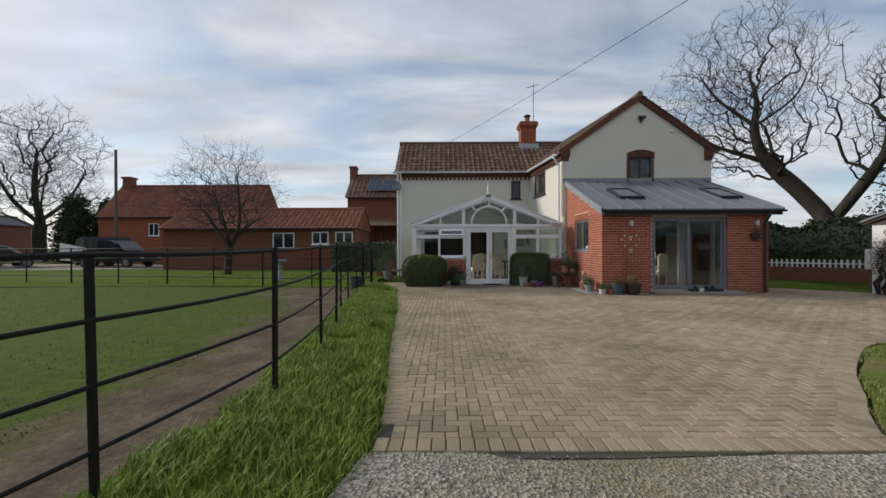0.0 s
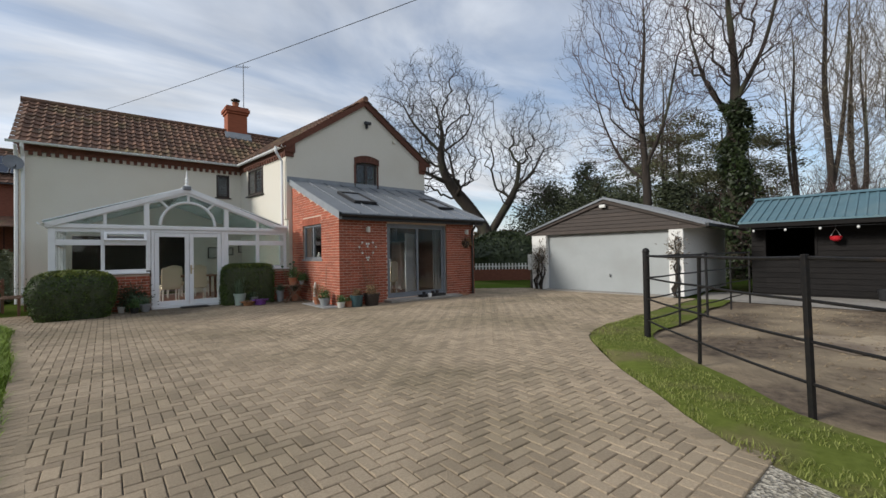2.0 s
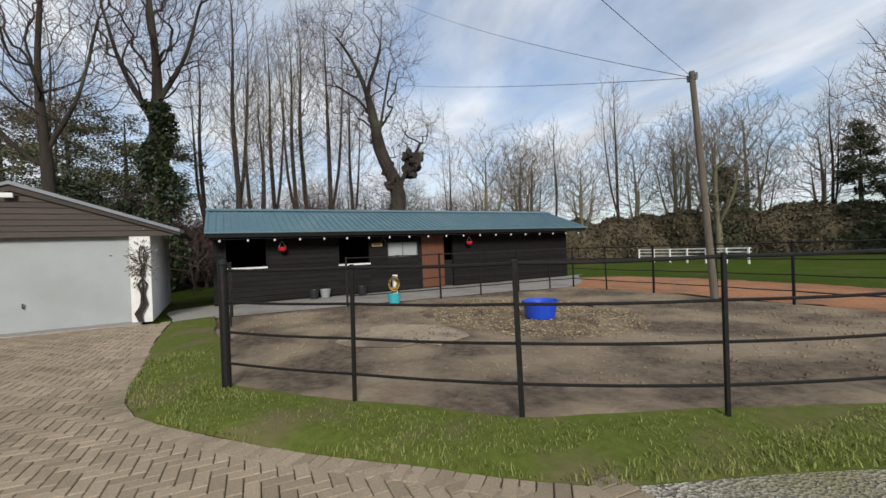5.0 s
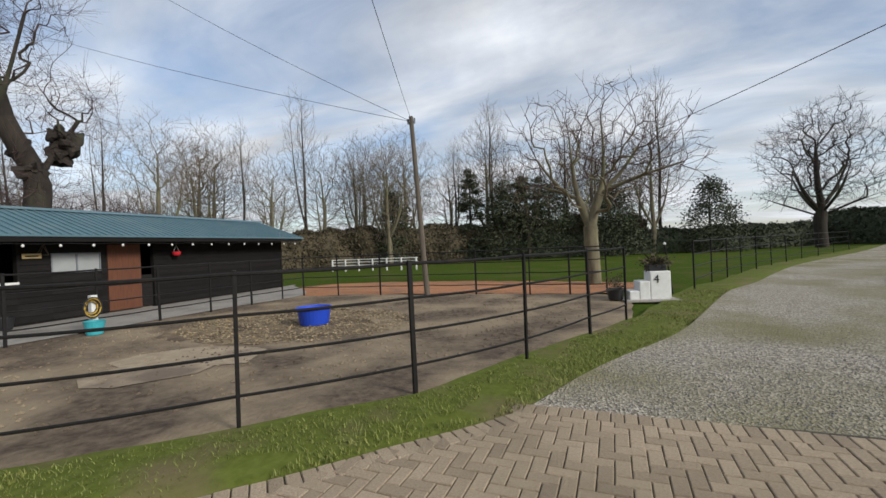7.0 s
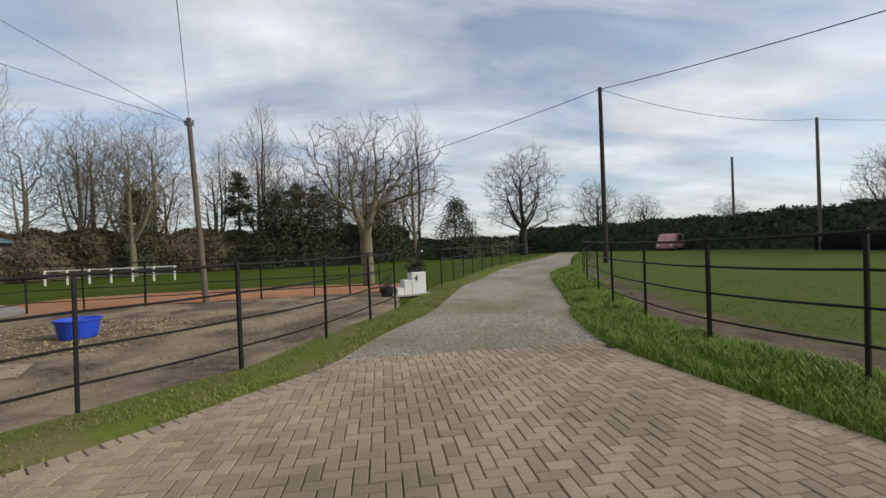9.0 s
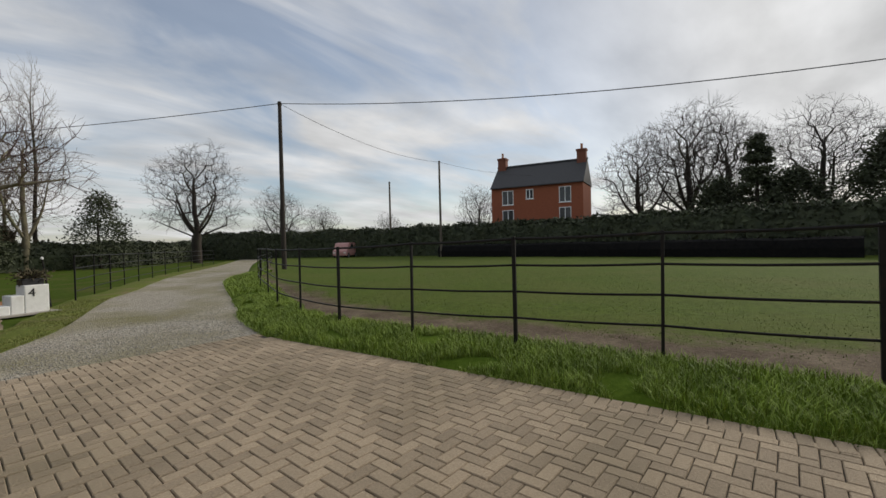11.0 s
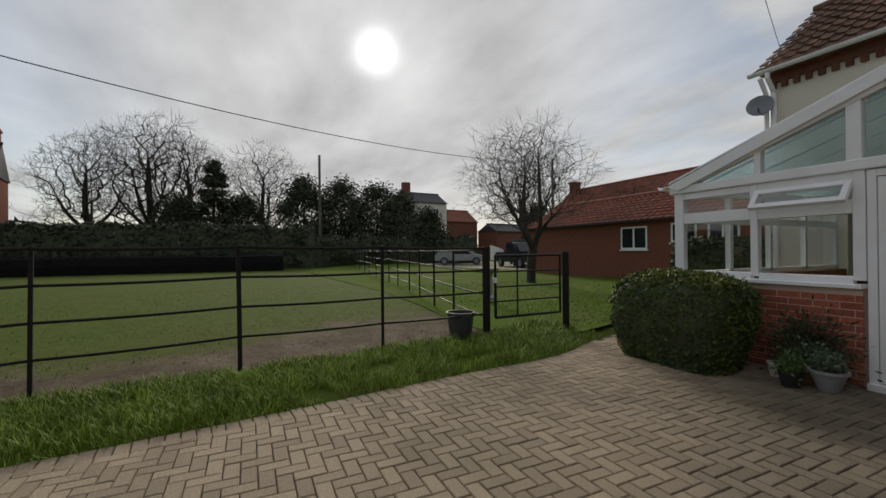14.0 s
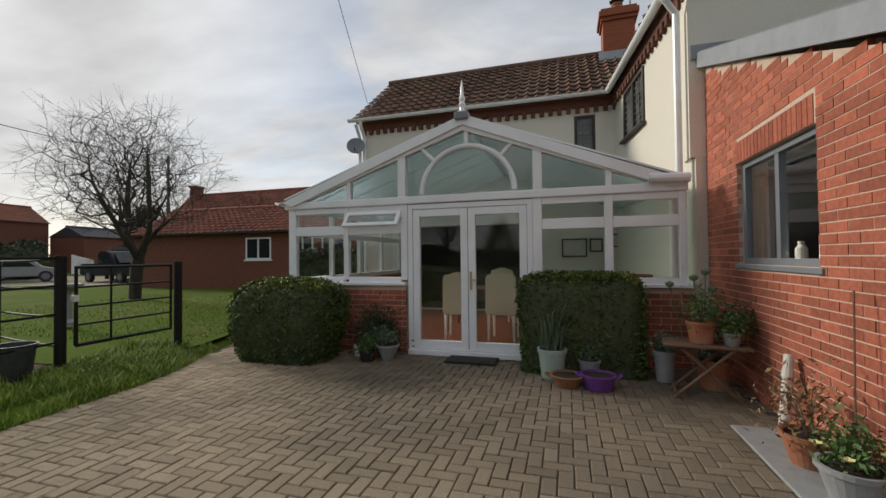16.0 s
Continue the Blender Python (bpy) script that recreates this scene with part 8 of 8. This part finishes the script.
# satellite dish
sd = thing("satellite_dish", pose(MX0 - 0.12, MY0 - 0.12, 4.2, 0, 0, 200), "grey satellite dish on the house corner", "dish")
part("reflector", lathe([(0.005, 0.0), (0.12, 0.015), (0.24, 0.06), (0.24, 0.072), (0.12, 0.03), (0.005, 0.014)], 18), M_GREYFRAME, sd).matrix_local = pose(0, 0.05, 0.1, -70)
part("arm", tube([(0, 0.02, 0.0), (0, 0.3, -0.05), (0, 0.34, 0.02)], 0.012, 6), M_BLACKPLASTIC, sd)
part("bracket", tube([(0, 0.03, 0.08), (0, -0.12, -0.02), (-0.1, -0.2, -0.02)], 0.016, 6), M_BLACKPLASTIC, sd)

# bench and pots beyond the conservatory
bn = thing("garden_bench", pose(-2.0, 17.2, 0, 0, 0, 90), "weathered slatted garden bench by the conservatory", "bench")
for k in range(4):
    part("slat", box(-0.6, 0.6, -0.2 + k * 0.11, -0.12 + k * 0.11, 0.42, 0.445), M_TEAK, bn)
for k in range(3):
    part("slat", box(-0.6, 0.6, 0.24, 0.262, 0.55 + k * 0.12, 0.63 + k * 0.12), M_TEAK, bn)
for x in (-0.56, 0.5):
    for y, h in ((-0.2, 0.42), (0.22, 0.9)):
        part("leg", box(x, x + 0.06, y, y + 0.05, 0, h), M_TEAK, bn)
pot(-2.5, 18.2, 0.22, 0.35, M_POTGREY, "grey pot with a straggling shrub by the house", plant="bush", size=0.5, n=700, seed=95, pm=M_LEAFGREY)
pot(-3.0, 18.8, 0.2, 0.3, M_TERRACOTTA, "clay pot with a leafy shrub by the house", plant="bush", size=0.5, n=700, seed=96)

# garage climbers
for y, hh, sd_ in ((0.2, 1.75, 1), (4.75, 1.55, 2), (4.95, 1.3, 3)):
    rnd = random.Random(sd_)
    g = thing("climber", gar.matrix_world @ pose(-0.07, y, 0), "gnarled bare climber on the white garage pier", "plant", "garage climbers")
    for q in range(3):
        pts = [(0.0, 0.02 * q, 0)]
        for k in range(1, 9):
            pts.append((0.02 + rnd.uniform(-0.02, 0.02), pts[-1][1] * 0.7 + rnd.uniform(-0.11, 0.11), hh * k / 8))
        part("stem", tube(pts, [0.035 * (1 - 0.09 * k) for k in range(9)], 6), M_BARK, g)
    rs = np.random.RandomState(sd_)
    me = leaf_mesh("twigs", rs.normal(size=(260, 3)) * np.array([0.03, 0.13, 0.25]) + np.array([0, 0, hh * 0.8]), rs.uniform(0.5, 1, 260) * 0.05, sd_)
    me.materials.append(M_TWIGPALE)
    o = new("twigs", me)
    o.parent = g
    tagged(o, kind="stuff")
hp = thing("hose_reel_box", gar.matrix_world @ pose(0.1, 5.28, 0.7), "white meter box beside the garage", "box")
part("body", box(-0.05, 0.2, 0.0, 0.16, 0, 0.6, bevel=0.015), M_WHITE, hp)
part("post", box(0.02, 0.1, 0.04, 0.1, -0.72, 0.0), M_POLE, hp)

# picket fence and low wall behind the garage lawn
pk = thing("picket_fence", pose(14.0, 17.5, 0, 0, 0, -42), "low white picket fence on a brick wall", "fence")
part("wall", box(-3.5, 4.5, 0, 0.22, 0, 0.55), M_BRICKOLD, pk)
for k in range(48):
    part("picket", box(-3.4 + k * 0.165, -3.33 + k * 0.165, 0.08, 0.1, 0.55, 0.86), M_WHITE, pk)
part("rail", box(-3.5, 4.5, 0.1, 0.13, 0.68, 0.73), M_WHITE, pk)

# ---- the yard ----
M_BLUE = mat("blue_plastic", (0.02, 0.07, 0.55), (0.018, 0.06, 0.46), 0.4, scale=5)
tub = thing("feed_tub", pose(8.02, -0.3, -0.01), "bright blue plastic feed tub on the straw", "tub")
part("tub", lathe([(0.26, 0.0), (0.28, 0.01), (0.33, 0.31), (0.36, 0.32), (0.36, 0.35), (0.33, 0.35), (0.30, 0.3), (0.26, 0.04), (0.01, 0.035)], 28), M_BLUE, tub, smooth=False)
part("water", lathe([(0.01, 0.2), (0.295, 0.21), (0.01, 0.215)], 20), M_DARKPANE, tub)
hs = thing("hose_post", pose(12.35, 1.30, -0.02), "white water post hung with a yellow and black hose", "hose")
part("post", box(-0.06, 0.06, -0.06, 0.06, 0, 0.78, bevel=0.01), M_WHITE, hs)
rnd = random.Random(8)
for k in range(6):
    r = 0.085 + 0.012 * k
    pts = [(-0.09 - 0.012 * k, 0.08 + r * 1.15 * math.sin(a) + rnd.uniform(-0.01, 0.01), 0.62 + r * 1.4 * math.cos(a) - 0.08) for a in [6.283 * q / 20 for q in range(21)]]
    part("coil", tube(pts, 0.014, 6), M_YELLOW if k % 3 == 1 else M_BLACKPLASTIC, hs)
bkt = thing("bucket", pose(12.1, 1.42, -0.02), "turquoise plastic bucket below the hose", "bucket")
M_TURQ = mat("turquoise_plastic", (0.06, 0.42, 0.48), (0.05, 0.36, 0.42), 0.4)
part("bucket", lathe([(0.13, 0), (0.14, 0.01), (0.18, 0.26), (0.19, 0.28), (0.17, 0.28), (0.14, 0.03), (0.01, 0.025)], 20), M_TURQ, bkt)
part("handle", tube([(0, 0.18 * math.cos(a), 0.27 - 0.02 * math.sin(a)) for a in [math.pi * k / 10 for k in range(11)]], 0.006, 5), M_GREYFRAME, bkt)
gb = thing("bucket", pose(-2.78, 13.0, 0.10), "grey galvanised bucket by the field gate", "bucket")
M_GALV = mat("dull_galvanised", (0.075, 0.08, 0.09), (0.05, 0.055, 0.062), 0.5, 0.5, scale=9)
part("bucket", lathe([(0.15, 0), (0.16, 0.01), (0.2, 0.36), (0.215, 0.38), (0.195, 0.38), (0.16, 0.03), (0.01, 0.025)], 22), M_GALV, gb)
for k, (lx, ly) in enumerate(((0.45, -3.2), (0.5, -2.85), (0.42, -4.4))):
    q = stab.matrix_world @ Vector((lx, ly, 0))
    b2 = thing("bucket", pose(q.x, q.y, 0.0), "dark rubber bucket on the stable apron", "bucket", "stable buckets")
    part("bucket", lathe([(0.12, 0), (0.13, 0.01), (0.17, 0.28), (0.155, 0.28), (0.12, 0.02), (0.01, 0.015)], 16), M_POTGREY if k == 0 else M_BLACKPLASTIC, b2)

# mounting block by the drive, with the number 4
mb = thing("mounting_block", pose(1.55, -4.35, 0, 0, 0, 14), "white painted concrete mounting block with steps and a number", "mounting block")
part("body", box(-0.35, 0.1, -0.25, 0.2, 0, 0.66, bevel=0.02), M_WHITE, mb)
part("step", box(0.103, 0.34, -0.25, 0.2, 0, 0.44, bevel=0.02), M_WHITE, mb)
part("step", box(0.343, 0.56, -0.25, 0.2, 0, 0.22, bevel=0.02), M_WHITE, mb)
part("foot", box(-0.5, 0.7, -0.4, 0.4, -0.02, 0.02, bevel=0.008), M_CONCRETE, mb)
fc = bpy.data.curves.new("numeral", "FONT")
fc.body, fc.size, fc.extrude = "4", 0.26, 0.004
tmp = bpy.data.objects.new("numeral", fc)
me = bpy.data.meshes.new_from_object(tmp)
bpy.data.objects.remove(tmp)
me.materials.append(M_BLACKPLASTIC)
num = new("numeral", me)
num.parent = mb
num.matrix_local = pose(0.03, 0.206, 0.40, 90, 0, 180)
bpx = thing("planter_box", mb.matrix_world @ pose(-0.1, -0.05, 0.662), "dark planter with dry shrubs on the mounting block", "planter")
part("box", box(-0.2, 0.2, -0.15, 0.15, 0, 0.14, bevel=0.01), M_BLACKPLASTIC, bpx)
rs = np.random.RandomState(14)
me = leaf_mesh("foliage", rs.normal(size=(700, 3)) * np.array([0.14, 0.1, 0.07]) + np.array([0, 0, 0.2]), rs.uniform(0.5, 1.2, 700) * 0.04, 14)
me.materials.append(M_HEDGEBROWN)
o = new("foliage", me)
o.parent = bpx
tagged(o, kind="stuff")
pot(2.35, -4.2, 0.2, 0.26, M_BLACKPLASTIC, "black plastic tub by the mounting block", plant="bush", size=0.25, seed=97, pm=M_HEDGEBROWN)
sk = thing("metal_stake", pose(0.95, -5.9, 0), "leaning dark metal stake beside the drive", "stake")
part("stake", tube([(0, 0, -0.1), (0.16, 0.1, 1.25)], 0.02, 6), M_IRON, sk)
part("cap", lathe([(0.03, 1.24), (0.035, 1.28), (0.005, 1.31)], 8, (0.16, 0.1, 0)), M_WHITE, sk)
wf = thing("white_fence", pose(15.3, -20, 0), "far low white post and rail fence", "fence")
for k in range(7):
    part("post", box(k * 1.2 - 0.04, k * 1.2 + 0.04, -0.04, 0.04, -0.1, 0.85), M_WHITE, wf)
for z in (0.35, 0.58, 0.78):
    part("rail", box(-0.1, 7.3, -0.06, -0.041, z, z + 0.07), M_WHITE, wf)
bird = thing("bird_table", pose(-6.2, 15.6, 0.15), "stone bird bath standing on the lawn", "bird bath")
part("stem", lathe([(0.16, 0), (0.16, 0.06), (0.08, 0.12), (0.07, 0.6), (0.12, 0.68)], 12), M_POTGREY, bird)
part("bowl", lathe([(0.1, 0.68), (0.24, 0.74), (0.25, 0.79), (0.21, 0.79), (0.05, 0.73)], 16), M_POTGREY, bird)

# ---- grass ----
def blades(name, material, spots, label, category, h=(0.05, 0.11), seed=0, w=0.0045, lay=0.5):
    """Single blades of grass, each a bent, tapering strip; spots are (x, y, z) roots."""
    rs = np.random.RandomState(seed)
    c = np.asarray(spots, float)
    n = len(c)
    a = rs.rand(n) * 6.2832
    d = np.stack([np.cos(a), np.sin(a), np.zeros(n)], 1)
    s = np.stack([-np.sin(a), np.cos(a), np.zeros(n)], 1) * (w * rs.uniform(0.7, 1.5, n))[:, None]
    hh = rs.uniform(h[0], h[1], n)[:, None]
    bend = rs.uniform(0.1, lay, n)[:, None] * hh
    up1 = np.array([[0, 0, 1.0]])
    p1 = c + d * bend * 0.4 + up1 * hh * 0.6
    p2 = c + d * bend * 1.3 + up1 * hh
    vs = np.stack([c - s, c + s, p1 + s * 0.8, p1 - s * 0.8, p2], 1).reshape(-1, 3)
    b = (np.arange(n) * 5)[:, None]
    quads = (b + np.array([[0, 1, 2, 3]])).tolist()
    tris = (b + np.array([[3, 2, 4]])).tolist()
    ob = mesh_obj(name, vs.tolist(), quads + tris, material)
    return tagged(ob, label, category, kind="stuff")


def along(line, lo, hi, n, offs, side, zf, seed):
    rs = np.random.RandomState(seed)
    pts = [p for p in line if lo < p.y < hi]
    out = []
    for k in range(n):
        i = rs.randint(0, len(pts) - 1)
        d = (pts[i + 1] - pts[i])
        p = pts[i] + d * rs.rand()
        nr = Vector((d.y, -d.x, 0)).normalized() * side
        o = offs[0] + (offs[1] - offs[0]) * rs.rand()
        if noise.noise(Vector((p.x * 1.6 + nr.x * o * 2, p.y * 1.6, o * 2))) < -0.35:
            continue
        q = p + nr * o
        out.append((q.x, q.y, zf(o)))
    return out


def bank_z(o):
    xs, zs = [b[0] for b in BANK], [b[1] for b in BANK]
    return float(np.interp(o, xs, zs)) - 0.012


blades("grass", M_BLADE, along(west_line, -2.5, 15.5, 62000, (-0.03, 1.2), 1, bank_z, 1), "lush long grass on the bank beside the paving", "grass", (0.05, 0.13), 1, 0.0038, 0.9)
blades("grass", M_BLADE, along(west_line, -14, -2.5, 9000, (0.0, 1.4), 1, bank_z, 2), "lush grass on the verge of the drive", "grass", (0.08, 0.16), 2, 0.008, 0.8)
blades("grass", M_BLADE2, along(east_line, -6.5, 6.3, 26000, (0.0, 0.85), -1, lambda o: -0.005, 3), "short worn grass of the yard verge", "grass", (0.015, 0.05), 3, 0.0035, 1.0)
rs = np.random.RandomState(4)
n = 15000
px, py = -rs.rand(n) ** 1.6 * 11 - 2.9, rs.rand(n) * 17 - 3
keep = [noise.noise(Vector((x * 0.5, y * 0.5, 3))) > -0.6 for x, y in zip(px, py)]
blades("grass", M_BLADE3, [(x, y, 0.08) for x, y, k in zip(px, py, keep) if k], "short grazed tufts in the paddock", "grass", (0.012, 0.026), 4, 0.004, 1.2)
n = 12000
px, py = -2.7 - rs.rand(n) ** 1.5 * 9, 13.5 + rs.rand(n) * 8
blades("grass", M_BLADE, [(x, y, 0.08) for x, y in zip(px, py) if y > 14.6 + (x + 2.7) * -0.05], "mown green grass of the lawn", "grass", (0.03, 0.07), 5, 0.008, 0.8)
# straw and loose pebbles
n = 4600
a, r = rs.rand(n) * 6.283, np.sqrt(rs.rand(n))
sx, sy = 8.6 + 2.6 * r * np.cos(a), -0.4 + 1.9 * r * np.sin(a)
me = leaf_mesh("straw", np.stack([sx, sy, rs.uniform(-0.012, 0.01, n)], 1), rs.uniform(0.5, 1.2, n) * 0.028, 6, 0.1)
me.materials.append(M_STRAW)
tagged(new("straw", me), "loose straw strewn over the yard", "straw", kind="stuff")
n = 5200
verts, faces = [], []
for k in range(n):
    x, y = rs.uniform(-1.0, 3.0), 2.75 - abs(rs.normal()) * 2.0
    if not (-0.62 + min(0, y - 2.8) * 0.32 < x < 3.1 + min(0, y - 3) * 0.42) or y < -4:
        continue
    s = rs.uniform(0.004, 0.013)
    b = len(verts)
    for q in ((1, 0, 0), (-1, 0, 0), (0, 1, 0), (0, -1, 0), (0, 0, 0.8), (0, 0, -0.4)):
        verts.append((x + q[0] * s * rs.uniform(0.7, 1.2), y + q[1] * s * rs.uniform(0.7, 1.2), -0.008 + q[2] * s))
    faces += [(b, b + 2, b + 4), (b + 2, b + 1, b + 4), (b + 1, b + 3, b + 4), (b + 3, b, b + 4)]
tagged(mesh_obj("pebbles", verts, faces, M_PEBBLE), "loose grey pebbles of the drive", "gravel", kind="stuff")

# clods of trodden mud
verts, faces = [], []
while len(verts) < 6 * 3200:
    x, y = rs.uniform(2.3, 12.3), rs.uniform(-5.0, 5.2)
    if not inside(x + 0.25, y - 0.2, EAST_YARD) or not inside(x - 0.7, y + 0.5, EAST_YARD):
        continue
    w = rs.uniform(0.012, 0.04)
    b = len(verts)
    for q in ((1, 0, 0), (-1, 0, 0), (0, 1, 0), (0, -1, 0), (0, 0, 0.7), (0, 0, -0.4)):
        verts.append((x + q[0] * w * rs.uniform(0.6, 1.3), y + q[1] * w * rs.uniform(0.6, 1.3), -0.018 + q[2] * w))
    faces += [(b, b + 2, b + 4), (b + 2, b + 1, b + 4), (b + 1, b + 3, b + 4), (b + 3, b, b + 4)]
tagged(mesh_obj("mud_clods", verts, faces, M_MUD), "trodden clods of mud in the yard", "mud", kind="stuff")

# ---- bricks of the walls ----
def brick_mesh(w, d, h):
    bm = box(0, w, 0, d, 0, h)
    me = bpy.data.meshes.new("brick")
    bm.to_mesh(me)
    bm.free()
    me.materials.append(M_BRICK)
    return me


STRETCH = brick_mesh(0.215, 0.04, 0.065)
HALF = brick_mesh(0.102, 0.04, 0.065)
SOLDIER = brick_mesh(0.065, 0.04, 0.215)


def brick_face(parent, m, length, top, holes, near, heads=()):
    """A face of brickwork in local x (along) and z (up): whole bricks as pieces where near(x, z), the rest joined."""
    rest = bmesh.new()
    rnd = random.Random(3)
    count = 0
    row = 0
    z = 0.01
    while z < top(length * 0.0) + 2:
        x = -0.1075 * (row % 2) - 0.0
        i = 0
        while x < length:
            w = 0.215
            a, b = max(x, 0.0), min(x + w, length)
            if b - a > 0.03:
                pieces = [(a, b)]
                for h in holes:
                    if z + 0.066 > h[2] and z < h[3]:
                        nxt = []
                        for p, q in pieces:
                            if q <= h[0] or p >= h[1]:
                                nxt.append((p, q))
                            else:
                                if p < h[0] - 0.03:
                                    nxt.append((p, h[0]))
                                if q > h[1] + 0.03:
                                    nxt.append((h[1], q))
                        pieces = nxt
                for p, q in pieces:
                    if z + 0.065 > min(top(p), top(q)):
                        continue
                    j = rnd.uniform(-0.0025, 0.0025)
                    if count < 300 and near((p + q) / 2, z):
                        ob = new("brick", STRETCH)
                        ob.parent = parent
                        ob.matrix_local = m @ pose(p, j, z) @ Matrix.Diagonal(((q - p) / 0.215, 1, 1, 1))
                        count += 1
                    else:
                        s = len(rest.verts)
                        bx(rest, p, q, j, 0.04 + j, z, z + 0.065)
            x += 0.225
            i += 1
        z += 0.075
        row += 1
        if z > max(top(0), top(length)):
            break
    bmesh.ops.transform(rest, matrix=m, verts=rest.verts[:])
    tagged(part("bricks", rest, M_BRICK, parent), kind="stuff")
    for x0, x1, z0 in heads:
        k = x0
        while k < x1 - 0.05:
            ob = new("brick", SOLDIER)
            ob.parent = parent
            ob.matrix_local = m @ pose(k, -0.002, z0)
            k += 0.0752


# side wall: local x runs from the house corner towards the front
side_m = pose(EX0, EY1, 0, 0, 0, -90)
L_side = EY1 - EY0
brick_face(ext_side, side_m, L_side, lambda x: slope_z(EY1 - x) - 0.03, [(EY1 - 15.0, EY1 - 13.57, 1.27, 2.525)], lambda x, z: x > 0.6 and 0.2 < z < 2.4, heads=[(EY1 - 15.02, EY1 - 13.57, 2.303)])
brick_face(ext_front, pose(EX0 + 0.0, EY0, 0), EX1 - EX0, lambda x: 2.42, [(6.17 - EX0, 8.4 - EX0, 0.0, 2.28)], lambda x, z: x < 1.5 and z < 1.7)
brick_face(base_front_l, pose(CX0, CY, 0), 0.75 - CX0 + 0.0, lambda x: 0.97, [], lambda x, z: x > 1.0)
brick_face(base_front_r, pose(2.6, CY, 0), CX1 - 2.6 + 0.08, lambda x: 0.97, [], lambda x, z: x > 1.0)

# ---- block paving: herringbone with a border course ----
def paver_mesh(name, w, l):
    """A block with a small chamfer."""
    c, t = 0.006, 0.05
    w2, l2 = w / 2, l / 2
    v = [(sx * (l2 - e), sy * (w2 - e), z) for e, z in ((0, -t), (0, -c), (c, 0)) for sx, sy in ((-1, -1), (1, -1), (1, 1), (-1, 1))]
    f = [(8, 9, 10, 11)]
    for r in (0, 4):
        for k in range(4):
            f.append((r + k, r + (k + 1) % 4, r + 4 + (k + 1) % 4, r + 4 + k))
    return v, f


PV, PF = paver_mesh("block", 0.0932, 0.1932)
me_block = bpy.data.meshes.new("block")
me_block.from_pydata(PV, [], PF)
me_block.materials.append(M_PAVER)
PVa = np.array(PV)
PFa = np.array([f for f in PF])
poly = [(p.x, p.y) for p in base_poly]


def shrink_test(x, y, r=0, m=0.13):
    return y > (3.01 if r == 0 else 3.06) and all(inside(x + a, y + b, poly) for a, b in ((m, 0), (-m, 0), (0, m), (0, -m)))


spots = []
U = 0.1
rs = np.random.RandomState(11)
for i in range(-28, 130):
    for j in range(26, 168):
        k = (i - j) % 4
        if k == 0:
            spots.append(((i + 1) * U, (j + 0.5) * U, 0.0))
        elif k == 2:
            spots.append(((i + 0.5) * U, j * U, 90.0))
house_cut = [(EX0 - 0.02, EX1 + 0.02, EY0 + 0.02, 99), (CX0 - 0.02, EX0, CY + 0.02, 99)]
good, halves = [], []
for x, y, r in spots:
    if any(a < x < b and c < y < d for a, b, c, d in house_cut):
        continue
    if shrink_test(x, y, r):
        good.append((x, y, r))
    else:
        for e in (-0.05, 0.05):
            hx, hy = (x + e, y) if r == 0 else (x, y + e)
            if hy > 2.99 and all(inside(hx + p, hy + q, poly) for p, q in ((0.16, 0), (-0.16, 0), (0, 0.05))):
                halves.append((hx, hy, r))
# border courses, laid end-on along the edges
def border(line, lo, hi, side):
    pts = [p for p in line if lo < p.y < hi]
    out = []
    acc = 0.0
    for a, b in zip(pts, pts[1:]):
        d = b - a
        L = d.length
        while acc < L:
            p = a + d * (acc / L)
            nr = Vector((d.y, -d.x, 0)).normalized() * side
            q = p + nr * 0.1
            out.append((q.x, q.y, math.degrees(math.atan2(nr.y, nr.x))))
            acc += 0.101
        acc -= L
    return out


good += border(west_line, 2.85, 15.0, -1)
good += border(east_line, 2.7, 7.0, 1)
good += [(-0.45 + 0.101 * k, 2.905, 90.0) for k in range(37)]
good.sort(key=lambda s: min((s[0] - 1.0) ** 2 + (s[1] - 3.4) ** 2 * 1.6, 1e9))
for k, (x, y, r) in enumerate(good[:300]):
    ob = new("block", me_block)
    ob.parent = paving
    ob.matrix_local = pose(x, y, rs.uniform(-0.003, 0.002), rs.uniform(-0.7, 0.7), rs.uniform(-0.7, 0.7), r + rs.uniform(-0.8, 0.8))
HV, HF = paver_mesh("half_block", 0.094, 0.094)
hv, hf = [], []
for x, y, r in halves:
    b = len(hv)
    hv += [(v[0] + x, v[1] + y, v[2] - 0.001) for v in HV]
    hf += [tuple(i + b for i in f) for f in HF]
tagged(mesh_obj("cut_blocks", hv, hf, M_PAVER, paving), kind="stuff")
rest = np.array(good[300:])
n = len(rest)
ang = np.radians(rest[:, 2] + rs.uniform(-0.8, 0.8, n))
c, s = np.cos(ang)[:, None], np.sin(ang)[:, None]
tx, ty = rs.uniform(-0.012, 0.012, (n, 1)), rs.uniform(-0.012, 0.012, (n, 1))
vx = PVa[None, :, 0] * c - PVa[None, :, 1] * s + rest[:, 0:1]
vy = PVa[None, :, 0] * s + PVa[None, :, 1] * c + rest[:, 1:2]
vz = PVa[None, :, 2] + rs.uniform(-0.003, 0.002, (n, 1)) + PVa[None, :, 0] * tx + PVa[None, :, 1] * ty
allv = np.stack([vx, vy, vz], 2).reshape(-1, 3)
allf = (PFa[None] + (np.arange(n) * len(PV))[:, None, None]).reshape(-1, 4)
tagged(mesh_obj("blocks", allv.tolist(), allf.tolist(), M_PAVER, paving), kind="stuff")
